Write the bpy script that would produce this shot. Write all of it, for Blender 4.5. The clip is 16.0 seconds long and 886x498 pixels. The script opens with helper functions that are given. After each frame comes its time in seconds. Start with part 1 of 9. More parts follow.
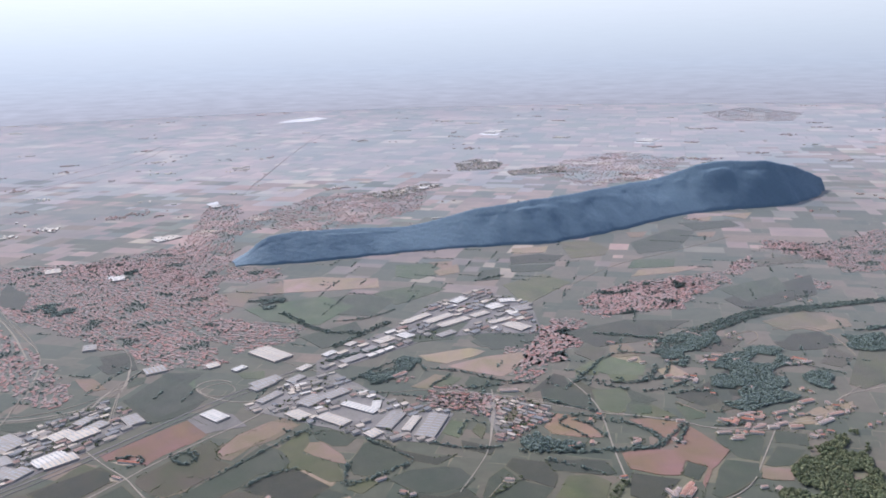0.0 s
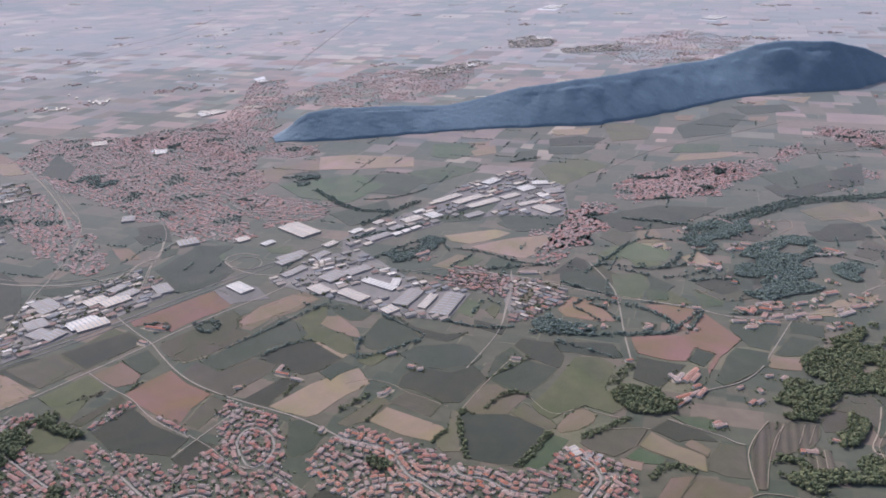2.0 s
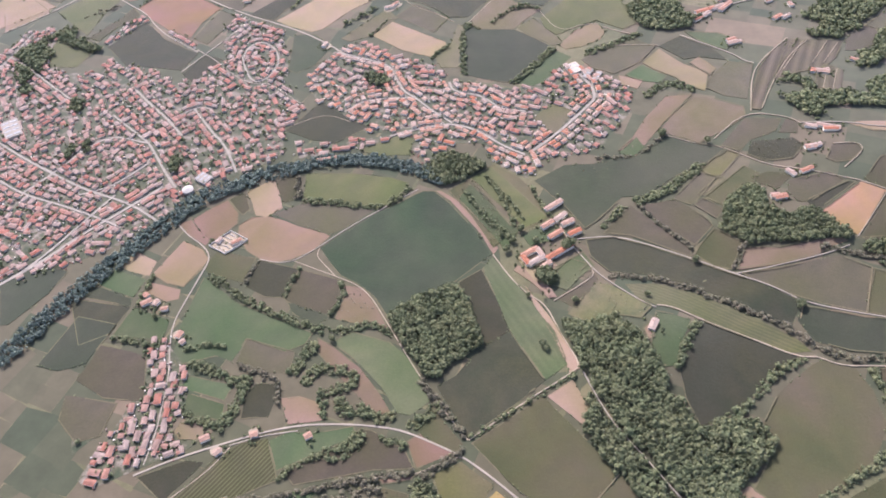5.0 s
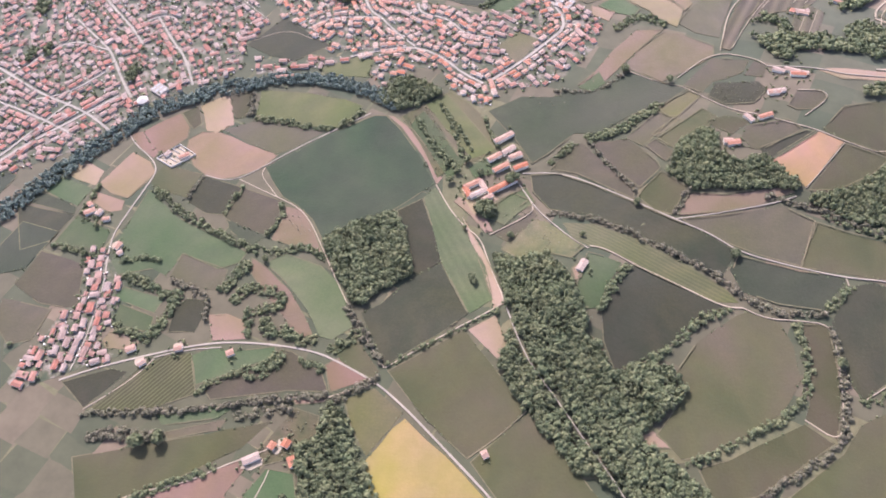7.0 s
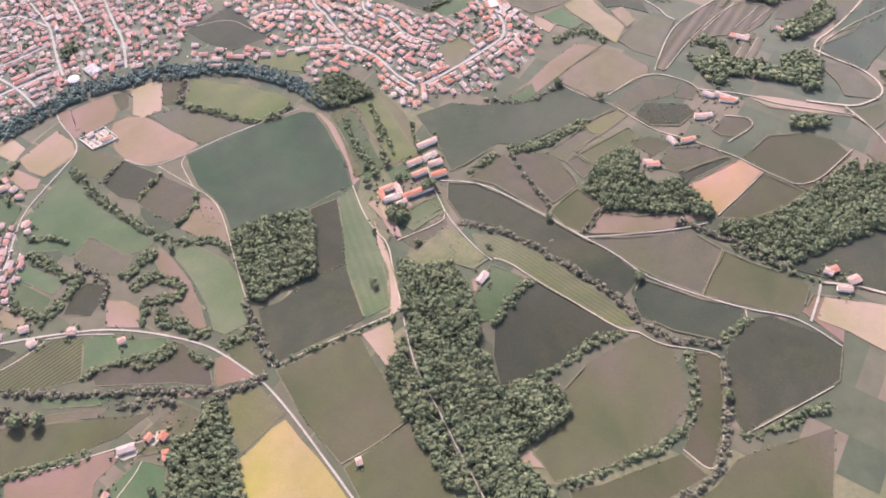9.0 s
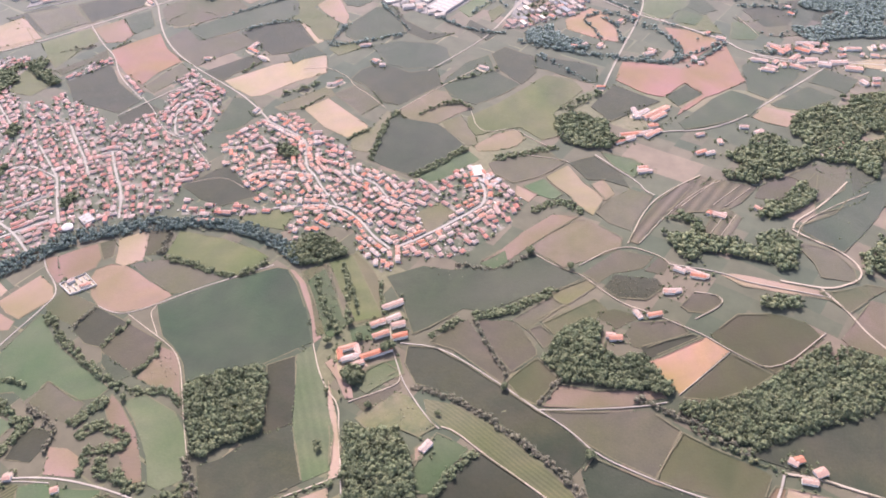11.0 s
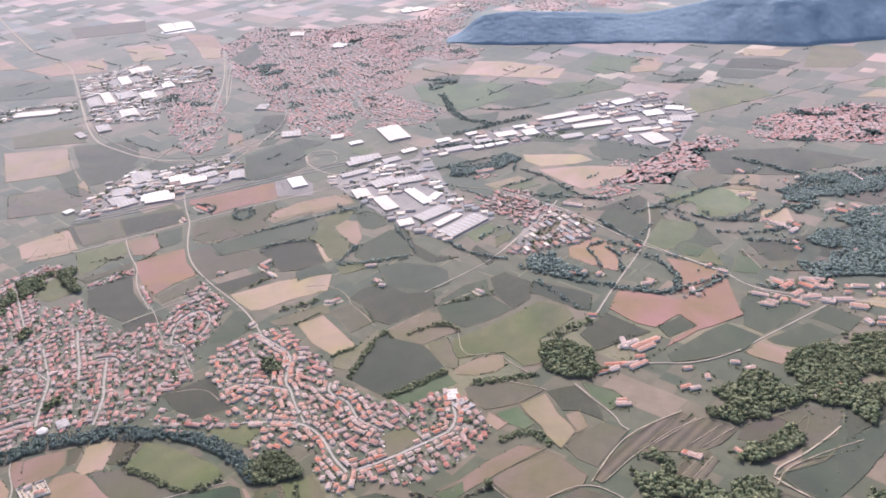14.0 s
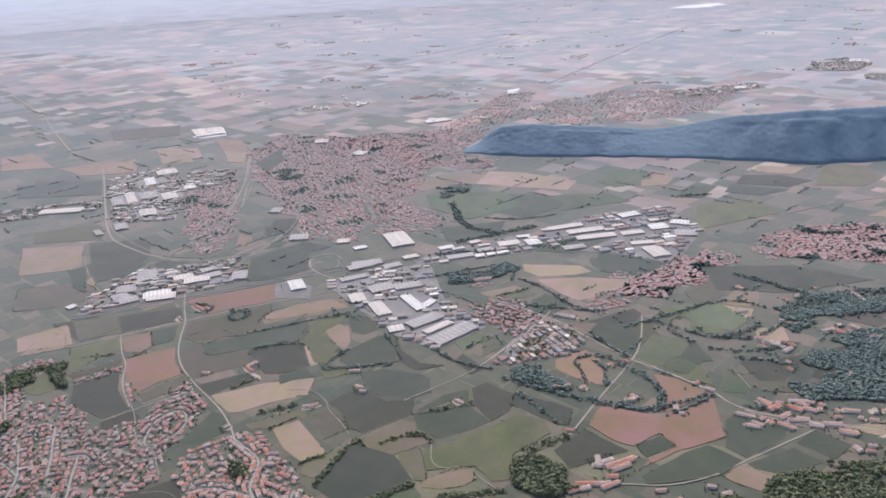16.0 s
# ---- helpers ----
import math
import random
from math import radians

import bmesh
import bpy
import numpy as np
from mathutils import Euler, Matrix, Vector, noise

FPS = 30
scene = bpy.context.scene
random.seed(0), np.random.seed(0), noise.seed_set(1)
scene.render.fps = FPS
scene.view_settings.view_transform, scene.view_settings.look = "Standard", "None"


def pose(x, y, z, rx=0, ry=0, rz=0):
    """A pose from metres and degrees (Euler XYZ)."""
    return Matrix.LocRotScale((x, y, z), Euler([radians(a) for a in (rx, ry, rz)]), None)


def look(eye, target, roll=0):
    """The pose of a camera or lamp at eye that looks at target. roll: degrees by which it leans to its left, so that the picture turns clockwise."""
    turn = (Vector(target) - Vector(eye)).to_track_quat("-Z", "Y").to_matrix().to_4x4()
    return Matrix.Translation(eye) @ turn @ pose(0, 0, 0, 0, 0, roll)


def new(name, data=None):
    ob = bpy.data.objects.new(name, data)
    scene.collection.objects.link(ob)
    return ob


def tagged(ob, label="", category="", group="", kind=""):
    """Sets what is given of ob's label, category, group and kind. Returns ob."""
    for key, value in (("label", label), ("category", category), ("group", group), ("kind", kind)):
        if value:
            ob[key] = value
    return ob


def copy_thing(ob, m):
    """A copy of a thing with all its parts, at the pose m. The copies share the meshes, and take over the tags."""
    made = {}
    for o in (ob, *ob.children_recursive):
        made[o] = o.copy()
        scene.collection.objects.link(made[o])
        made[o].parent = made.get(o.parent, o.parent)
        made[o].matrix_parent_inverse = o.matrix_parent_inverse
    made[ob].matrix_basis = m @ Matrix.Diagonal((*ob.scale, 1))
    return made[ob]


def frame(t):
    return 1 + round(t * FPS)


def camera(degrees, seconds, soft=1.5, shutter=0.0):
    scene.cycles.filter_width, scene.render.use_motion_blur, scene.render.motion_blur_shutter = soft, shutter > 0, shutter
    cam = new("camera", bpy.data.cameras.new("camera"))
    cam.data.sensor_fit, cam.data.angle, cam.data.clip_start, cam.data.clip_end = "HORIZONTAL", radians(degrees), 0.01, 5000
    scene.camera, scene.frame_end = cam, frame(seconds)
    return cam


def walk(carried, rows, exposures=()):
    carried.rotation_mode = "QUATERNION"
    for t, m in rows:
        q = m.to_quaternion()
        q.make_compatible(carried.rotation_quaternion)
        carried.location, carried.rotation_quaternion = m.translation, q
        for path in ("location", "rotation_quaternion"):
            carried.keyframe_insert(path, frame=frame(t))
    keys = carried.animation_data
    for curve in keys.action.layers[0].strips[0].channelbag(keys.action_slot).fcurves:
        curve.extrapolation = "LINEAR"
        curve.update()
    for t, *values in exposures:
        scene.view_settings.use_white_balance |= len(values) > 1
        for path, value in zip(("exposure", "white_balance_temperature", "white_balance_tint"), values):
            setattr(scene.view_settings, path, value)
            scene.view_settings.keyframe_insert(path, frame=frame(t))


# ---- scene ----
cam = camera(55.9, 16.0, 1.8)
PATH = [
    (0, (-27.901, -1.183, 296.168), (-27.825, 0.758, 295.691), -1.3),
    (0.5, (-19.112, -1.15, 296.118), (-19.081, 0.784, 295.609), -1.2),
    (1, (-10.318, -0.987, 296.047), (-10.331, 0.932, 295.485), -1.3),
    (1.5, (-1.506, -0.589, 295.949), (-1.551, 1.306, 295.31), -1.2),
    (2, (7.356, 0.089, 295.824), (7.278, 1.942, 295.077), -1.3),
    (2.5, (16.318, 1.027, 295.682), (16.215, 2.807, 294.776), -1.6),
    (3, (25.44, 2.17, 295.542), (25.316, 3.863, 294.483), -1.9),
    (3.5, (34.763, 3.484, 295.399), (34.612, 5.076, 294.197), -2.7),
    (4, (44.266, 5.066, 295.256), (44.074, 6.559, 293.939), -3.9),
    (4.5, (53.858, 7.031, 295.112), (53.618, 8.432, 293.705), -5.3),
    (5, (63.502, 9.285, 294.975), (63.214, 10.596, 293.492), -6.9),
    (5.2, (67.376, 10.291, 294.924), (67.072, 11.573, 293.419), -7.4),
    (7.5, (111.988, 23.095, 292.971), (111.647, 24.234, 291.362), -5.7),
    (8, (121.692, 26.292, 292.796), (121.37, 27.419, 291.176), -3.9),
    (8.2, (125.585, 27.709, 292.748), (125.27, 28.832, 291.123), -3.3),
    (10.3, (166.586, 43.962, 291.199), (166.152, 45.241, 289.724), -2.1),
    (10.5, (170.453, 45.572, 291.154), (169.994, 46.88, 289.713), -2.3),
    (11, (180.014, 49.746, 291.035), (179.489, 51.123, 289.682), -2.9),
    (11.5, (189.438, 54.082, 290.91), (188.853, 55.515, 289.643), -3.4),
    (12, (198.73, 58.596, 290.778), (198.094, 60.072, 289.588), -3.6),
    (12.5, (207.884, 63.234, 290.652), (207.206, 64.74, 289.526), -3.8),
    (13, (216.915, 67.899, 290.543), (216.195, 69.432, 289.479), -3.9),
    (13.5, (225.838, 72.536, 290.45), (225.079, 74.095, 289.452), -3.9),
    (14, (234.681, 77.106, 290.381), (233.883, 78.688, 289.453), -3.8),
    (14.5, (243.438, 81.635, 290.324), (242.606, 83.238, 289.465), -3.6),
    (15, (252.117, 86.14, 290.273), (251.254, 87.758, 289.473), -3.5),
    (15.5, (260.761, 90.593, 290.229), (259.87, 92.221, 289.484), -3.3),
    (16, (269.4, 95.001, 290.195), (268.482, 96.637, 289.501), -3.0),
]
EXPOSURES = [(0, 0.27, 6000, 16.5), (1.5, 0.09, 6050, 19), (2.5, 0.18, 6030, 21.5), (3.5, 0.53, 6260, 23), (5, 0.97, 6300, 23), (8, 1.18, 6320, 28), (11, 1.30, 6450, 28), (12.5, 1.26, 6450, 27), (14, 0.91, 6320, 24), (16, 0.33, 6120, 18)]
HILLS = [(102, 217, 20, 24, 8.0), (205, 345, 55, 60, 8.5), (155, 290, 20, 20, 3.0)]  # x, y, spread across and along, height
walk(cam, [(t, look(*p)) for t, *p in PATH], EXPOSURES)

# ---- sky, sun and haze ----
SUN_TURN, SUN_HEIGHT = 33.0, 44.0  # degrees to the left of +y, degrees over the horizon
world = bpy.data.worlds.new("sky")
scene.world = world
world.use_nodes = True
nt = world.node_tree
sky = nt.nodes.new("ShaderNodeTexSky")
sky.sky_type, sky.sun_disc = "NISHITA", False
sky.sun_elevation, sky.sun_rotation = radians(SUN_HEIGHT), radians(-SUN_TURN)
sky.dust_density = 3.0
veil = nt.nodes.new("ShaderNodeMix")  # the haze of the horizon goes over into the clear sky
veil.data_type = "RGBA"
veil.inputs[6].default_value = (4.7, 4.85, 4.95, 1)
where, split, rise = nt.nodes.new("ShaderNodeTexCoord"), nt.nodes.new("ShaderNodeSeparateXYZ"), nt.nodes.new("ShaderNodeMapRange")
rise.inputs["From Min"].default_value, rise.inputs["From Max"].default_value = 0.05, 0.4
nt.links.new(where.outputs["Generated"], split.inputs[0])
nt.links.new(split.outputs["Z"], rise.inputs[0])
nt.links.new(rise.outputs[0], veil.inputs[0])
nt.links.new(sky.outputs[0], veil.inputs[7])
nt.links.new(veil.outputs[2], nt.nodes["Background"].inputs[0])
nt.nodes["Background"].inputs[1].default_value = 0.15
to_sun = Vector((-math.sin(radians(SUN_TURN)) * math.cos(radians(SUN_HEIGHT)), math.cos(radians(SUN_TURN)) * math.cos(radians(SUN_HEIGHT)), math.sin(radians(SUN_HEIGHT))))
sun = new("sun", bpy.data.lights.new("sun", "SUN"))
sun.data.energy, sun.data.angle, sun.data.color = 3.7, radians(0.5), (1.0, 0.965, 0.92)
sun.matrix_world = look(to_sun * 3000, (0, 0, 0))


# ---- materials ----
class Nodes:
    """A small builder for one node material."""

    def __init__(self, name, roughness=0.9, metallic=0.0, specular=0.2, sheen=0.45, tint=(0.86, 0.90, 1.0)):
        self.mat = bpy.data.materials.new(name)
        self.mat.use_nodes = True
        self.tree = self.mat.node_tree
        self.bsdf = self.tree.nodes["Principled BSDF"]
        self.bsdf.inputs["Roughness"].default_value = roughness
        self.bsdf.inputs["Metallic"].default_value = metallic
        self.bsdf.inputs["Specular IOR Level"].default_value = specular
        self.bsdf.inputs["Sheen Weight"].default_value = sheen  # stands in for haze: pales surfaces seen at a flat angle
        self.bsdf.inputs["Sheen Roughness"].default_value = 0.45
        self.bsdf.inputs["Sheen Tint"].default_value = (*tint, 1)
        self.coord = self.tree.nodes.new("ShaderNodeTexCoord")

    def node(self, kind, **values):
        n = self.tree.nodes.new(kind)
        for key, value in values.items():
            n.inputs[key.replace("_", " ")].default_value = value
        return n

    def link(self, a, b):
        self.tree.links.new(a, b)

    def noise(self, scale, detail=4.0, rough=0.55, stretch=None):
        n = self.node("ShaderNodeTexNoise", Scale=scale, Detail=detail, Roughness=rough)
        if stretch:
            m = self.node("ShaderNodeMapping", Scale=stretch)
            self.link(self.coord.outputs["Object"], m.inputs["Vector"])
            self.link(m.outputs[0], n.inputs["Vector"])
        else:
            self.link(self.coord.outputs["Object"], n.inputs["Vector"])
        return n.outputs["Fac"]

    def ramp(self, fac, *stops):
        r = self.tree.nodes.new("ShaderNodeValToRGB")
        while len(r.color_ramp.elements) < len(stops):
            r.color_ramp.elements.new(0.5)
        for e, (at, col) in zip(r.color_ramp.elements, stops):
            e.position, e.color = at, (*col, 1)
        self.link(fac, r.inputs[0])
        return r.outputs[0]

    def mix(self, fac, a, b, mode="MIX"):
        m = self.tree.nodes.new("ShaderNodeMix")
        m.data_type, m.blend_type = "RGBA", mode
        for socket, value in ((0, fac), (6, a), (7, b)):
            if isinstance(value, (int, float)):
                m.inputs[socket].default_value = value
            elif isinstance(value, tuple):
                m.inputs[socket].default_value = (*value, 1)
            else:
                self.link(value, m.inputs[socket])
        return m.outputs[2]

    def hsv(self, col, hue=0.5, sat=1.0, val=1.0):
        h = self.node("ShaderNodeHueSaturation")
        for key, value in (("Hue", hue), ("Saturation", sat), ("Value", val)):
            if isinstance(value, (int, float)):
                h.inputs[key].default_value = value
            else:
                self.link(value, h.inputs[key])
        self.link(col, h.inputs["Color"])
        return h.outputs[0]

    def span(self, fac, low, high, start=0.0, end=1.0):
        m = self.tree.nodes.new("ShaderNodeMapRange")
        m.inputs["From Min"].default_value, m.inputs["From Max"].default_value = start, end
        m.inputs["To Min"].default_value, m.inputs["To Max"].default_value = low, high
        self.link(fac, m.inputs[0])
        return m.outputs[0]

    def bump(self, fac, strength, distance):
        b = self.node("ShaderNodeBump", Strength=strength, Distance=distance)
        self.link(fac, b.inputs["Height"])
        self.link(b.outputs[0], self.bsdf.inputs["Normal"])

    def done(self, col):
        self.link(col, self.bsdf.inputs["Base Color"])
        return self.mat


def scaled(col, k):
    return tuple(c * k for c in col)


def field_material(name, col, other, rows=0.0, row_width=1.6, patch=0.035):
    """Soil or crop: a base colour, large soft patches of another, fine grain and faint rows along the field."""
    n = Nodes(name, 0.95, specular=0.06, sheen=0.36, tint=(0.92, 0.92, 0.97))
    info = n.node("ShaderNodeObjectInfo")
    base = n.mix(n.span(n.noise(patch, 4.0, 0.6), 0.0, 1.0, 0.36, 0.64), col, other)
    grain = n.noise(0.9, 6.0, 0.7)
    base = n.mix(n.span(grain, 0.0, 1.0), scaled(col, 0.72), base, "MIX")
    drill = n.noise(1.0, 3.0, 0.6, (0.02, 0.55, 0.5))
    base = n.hsv(base, val=n.span(drill, 0.985, 1.015))
    blot = n.noise(0.024, 4.0, 0.6)
    base = n.hsv(base, hue=n.span(blot, 0.482, 0.522, 0.3, 0.7), val=n.span(blot, 1.22, 0.80, 0.3, 0.7))
    damp = n.noise(0.03, 3.0, 0.5)
    base = n.hsv(base, hue=n.span(damp, 0.475, 0.53, 0.3, 0.7), sat=n.span(damp, 0.8, 1.15, 0.3, 0.7))
    if rows > 0.04:
        wave = n.node("ShaderNodeTexWave", Scale=0.314 / row_width, Distortion=1.4, Detail=2.0, Detail_Scale=0.4)
        wave.bands_direction = "Y"
        n.link(n.coord.outputs["Object"], wave.inputs["Vector"])
        base = n.hsv(base, val=n.span(wave.outputs["Fac"], 1.0 - rows, 1.0 + rows))
    base = n.hsv(base, hue=n.span(info.outputs["Random"], 0.488, 0.512), val=n.span(info.outputs["Random"], 0.86, 1.16))
    n.bump(grain, 0.5, 0.3)
    return n.done(n.hsv(base, sat=1.0, val=1.08))


FIELDS = {  # look, material, height of the crop
    "maize": ("dark green field of dense standing maize", field_material("maize", (0.033, 0.043, 0.026), (0.042, 0.052, 0.030)), 0.35),
    "darkgreen": ("dark green field with a close leafy crop", field_material("leafy_crop", (0.043, 0.050, 0.031), (0.055, 0.060, 0.036), 0.02), 0.25),
    "darkolive": ("dull olive green field of drying crop", field_material("drying_crop", (0.034, 0.039, 0.024), (0.055, 0.046, 0.031), 0.03), 0.22),
    "darkgrey": ("dark grey green field of ripe low crop", field_material("ripe_crop", (0.040, 0.047, 0.031), (0.053, 0.057, 0.038)), 0.2),
    "olive": ("olive brown grass field with faint rows", field_material("olive_grass", (0.072, 0.061, 0.036), (0.054, 0.057, 0.031), 0.03), 0.15),
    "olivelight": ("pale olive field partly cut", field_material("cut_grass", (0.079, 0.069, 0.039), (0.101, 0.080, 0.047), 0.02), 0.14),
    "brown": ("dark brown field with fine tilled rows", field_material("tilled_soil", (0.065, 0.057, 0.041), (0.085, 0.069, 0.048), 0.03), 0.12),
    "drybrown": ("mottled dry brown field", field_material("dry_soil", (0.128, 0.098, 0.068), (0.100, 0.080, 0.054), 0.01, 1.6, 0.12), 0.12),
    "pink": ("bare pinkish brown ploughed field", field_material("ploughed_soil", (0.190, 0.122, 0.092), (0.158, 0.103, 0.078), 0.02), 0.10),
    "red": ("bare reddish brown ploughed field", field_material("red_soil", (0.195, 0.106, 0.078), (0.164, 0.093, 0.070), 0.02), 0.10),
    "orange": ("bare orange brown field in the vineyards", field_material("orange_soil", (0.270, 0.148, 0.104), (0.225, 0.127, 0.090), 0.01), 0.10),
    "tan": ("harvested field of pale tan stubble", field_material("tan_stubble", (0.236, 0.162, 0.120), (0.200, 0.139, 0.104), 0.02), 0.12),
    "stubble": ("brown stubble field with dry patches", field_material("brown_stubble", (0.172, 0.124, 0.086), (0.140, 0.104, 0.074), 0.02), 0.12),
    "yellow": ("ripe yellow field with worn patches", field_material("ripe_grain", (0.245, 0.170, 0.078), (0.195, 0.138, 0.068), 0.02, 2.2, 0.06), 0.2),
    "lime": ("light yellow green meadow", field_material("light_meadow", (0.084, 0.088, 0.040), (0.102, 0.098, 0.048), 0.02), 0.15),
    "limetan": ("pale dry meadow with mown strips", field_material("dry_meadow", (0.095, 0.083, 0.053), (0.115, 0.095, 0.061), 0.03, 2.6), 0.14),
    "meadow": ("fresh green meadow", field_material("meadow_grass", (0.060, 0.078, 0.040), (0.076, 0.090, 0.046), 0.02), 0.15),
    "grass": ("bright green mown grass field", field_material("mown_grass", (0.082, 0.095, 0.050), (0.100, 0.104, 0.056), 0.02), 0.15),
    "strip": ("long green grass field with mown strips", field_material("strip_grass", (0.069, 0.080, 0.043), (0.091, 0.093, 0.051), 0.05, 3.5), 0.15),
    "terrace": ("green terraced slope with pale grass banks", field_material("terrace_grass", (0.070, 0.073, 0.036), (0.096, 0.086, 0.046), 0.12, 1.8), 0.18),
    "vines": ("vineyard with close green rows", field_material("vine_rows", (0.056, 0.054, 0.029), (0.067, 0.061, 0.035), 0.32, 1.5), 0.3),
    "vinestripe": ("terraced vineyard with pale tracks between the rows", field_material("vine_terraces", (0.070, 0.058, 0.042), (0.088, 0.068, 0.046), 0.28, 5.5), 0.25),
    "scrub": ("rough scrub with worn earth", field_material("scrub_grass", (0.072, 0.072, 0.040), (0.125, 0.096, 0.064), 0.00, 1.6, 0.14), 0.15),
    "plastic": ("field under long white plastic tunnels", field_material("white_tunnels", (0.55, 0.55, 0.55), (0.68, 0.68, 0.68), 0.10, 3.0), 0.3),
    "paved": ("pale grey paved yard of the works", field_material("paved_yard", (0.150, 0.138, 0.128), (0.205, 0.188, 0.172), 0.00, 1.6, 0.08), 0.12),
}


def ground_material():
    n = Nodes("plain_earth", 0.95, specular=0.08)
    a = n.ramp(n.noise(0.014, 5.0, 0.6), (0.30, (0.070, 0.076, 0.042)), (0.5, (0.110, 0.104, 0.058)), (0.7, (0.165, 0.13, 0.082)))
    g = n.noise(0.35, 6.0, 0.7)
    n.bump(g, 0.5, 0.3)
    return n.done(n.hsv(a, val=n.span(g, 0.6, 1.4)))


def patch_material(name, sheen):
    """The fields of the far plain: each island has a crop or a soil of its own."""
    n = Nodes(name, 0.95, specular=0.08, sheen=sheen, tint=(0.88, 0.92, 1.0))
    geo = n.node("ShaderNodeNewGeometry")
    r = n.tree.nodes.new("ShaderNodeValToRGB")
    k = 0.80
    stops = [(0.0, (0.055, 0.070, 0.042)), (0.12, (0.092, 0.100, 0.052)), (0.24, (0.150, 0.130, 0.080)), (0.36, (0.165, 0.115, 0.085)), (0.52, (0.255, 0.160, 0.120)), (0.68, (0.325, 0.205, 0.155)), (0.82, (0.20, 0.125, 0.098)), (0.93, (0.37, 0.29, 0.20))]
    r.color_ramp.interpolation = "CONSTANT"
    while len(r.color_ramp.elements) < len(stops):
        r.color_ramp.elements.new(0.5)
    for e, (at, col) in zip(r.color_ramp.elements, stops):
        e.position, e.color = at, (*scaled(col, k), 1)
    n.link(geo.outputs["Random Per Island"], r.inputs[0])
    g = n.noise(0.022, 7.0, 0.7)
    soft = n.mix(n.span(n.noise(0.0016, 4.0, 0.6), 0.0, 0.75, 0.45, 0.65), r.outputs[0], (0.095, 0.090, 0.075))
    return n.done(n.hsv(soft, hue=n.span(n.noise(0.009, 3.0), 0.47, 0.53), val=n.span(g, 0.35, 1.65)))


def near_patch_material():
    """The unnamed plots between the fields: dull grass and tilled earth."""
    n = Nodes("dull_plots", 0.95, specular=0.08, sheen=0.40, tint=(0.90, 0.92, 1.0))
    pick = n.node("ShaderNodeNewGeometry").outputs["Random Per Island"]
    c = n.ramp(pick, (0.0, (0.047, 0.057, 0.035)), (0.45, (0.068, 0.070, 0.043)), (0.8, (0.090, 0.080, 0.053)), (0.95, (0.118, 0.095, 0.067)), (1.0, (0.155, 0.115, 0.082)))
    return n.done(n.hsv(c, val=n.span(n.noise(0.09, 6.0, 0.65), 0.6, 1.4)))


def foliage_material(name, dark, light, tint=(0.74, 0.86, 1.0), sheen=0.22, change=1.0):
    n = Nodes(name, 0.75, specular=0.12, sheen=sheen, tint=tint)
    geo = n.node("ShaderNodeNewGeometry")
    leaf = n.noise(2.4, 5.0, 0.75)
    col = n.mix(n.span(leaf, -0.3, 1.3), dark, light)
    col = n.hsv(col, hue=n.span(geo.outputs["Random Per Island"], 0.465, 0.515), val=n.span(geo.outputs["Random Per Island"], 1.25, 0.75))
    col = n.hsv(col, hue=n.span(n.noise(0.11, 3.0), 0.5 - 0.07 * change, 0.5 + 0.04 * change), val=n.span(n.noise(0.16, 4.0, 0.6), 1 - 0.45 * change, 1 + 0.45 * change))
    n.bump(leaf, 0.7, 0.4)
    return n.done(col)


def road_material(name, col, dirt):
    n = Nodes(name, 0.9, specular=0.1, sheen=0.15, tint=(1.0, 0.98, 0.96))
    g = n.noise(0.7, 6.0, 0.7)
    c = n.mix(n.span(n.noise(0.08, 4.0), -0.3, 1.3), col, dirt)
    return n.done(n.hsv(c, val=n.span(g, 0.7, 1.3)))


def roof_material(name, col, dark, by_island=False):
    # the bluish sheen pales the roofs as haze would
    n = Nodes(name, 0.85, specular=0.15, sheen=0.38, tint=(0.90, 0.88, 1.0))
    if by_island:
        pick = n.node("ShaderNodeNewGeometry").outputs["Random Per Island"]
    else:
        pick = n.node("ShaderNodeObjectInfo").outputs["Random"]
    c = n.mix(n.span(n.noise(1.1, 5.0, 0.7), -0.2, 1.2), col, dark)
    tiles = n.node("ShaderNodeTexWave", Scale=1.6, Distortion=0.3, Detail=1.0)
    n.link(n.coord.outputs["Object"], tiles.inputs["Vector"])
    c = n.hsv(c, hue=n.span(pick, 0.488, 0.512), sat=n.span(pick, 1.25, 0.5), val=n.span(n.noise(0.19, 2.0), 0.4, 1.5))
    n.bump(tiles.outputs["Fac"], 0.35, 0.08)
    return n.done(c)


def wall_material(name, col, by_island=False):
    n = Nodes(name, 0.85, specular=0.15, sheen=0.1, tint=(1.0, 0.97, 0.94))
    if by_island:
        pick = n.node("ShaderNodeNewGeometry").outputs["Random Per Island"]
    else:
        pick = n.node("ShaderNodeObjectInfo").outputs["Random"]
    c = n.mix(n.span(n.noise(0.8, 4.0, 0.6), -0.2, 1.2), col, scaled(col, 0.78))
    return n.done(n.hsv(c, hue=n.span(pick, 0.48, 0.52), sat=n.span(pick, 0.5, 1.3), val=n.span(pick, 0.8, 1.1)))


def metal_roof_material(name, col):
    n = Nodes(name, 0.7, specular=0.2, sheen=0.08, tint=(1.0, 0.97, 0.94))
    wave = n.node("ShaderNodeTexWave", Scale=0.5, Distortion=0.1)
    n.link(n.coord.outputs["Object"], wave.inputs["Vector"])
    c = n.mix(n.span(n.noise(0.12, 5.0, 0.6), -0.2, 1.2), col, scaled(col, 0.8))
    n.bump(wave.outputs["Fac"], 0.3, 0.15)
    return n.done(n.hsv(c, val=n.span(wave.outputs["Fac"], 0.9, 1.08)))


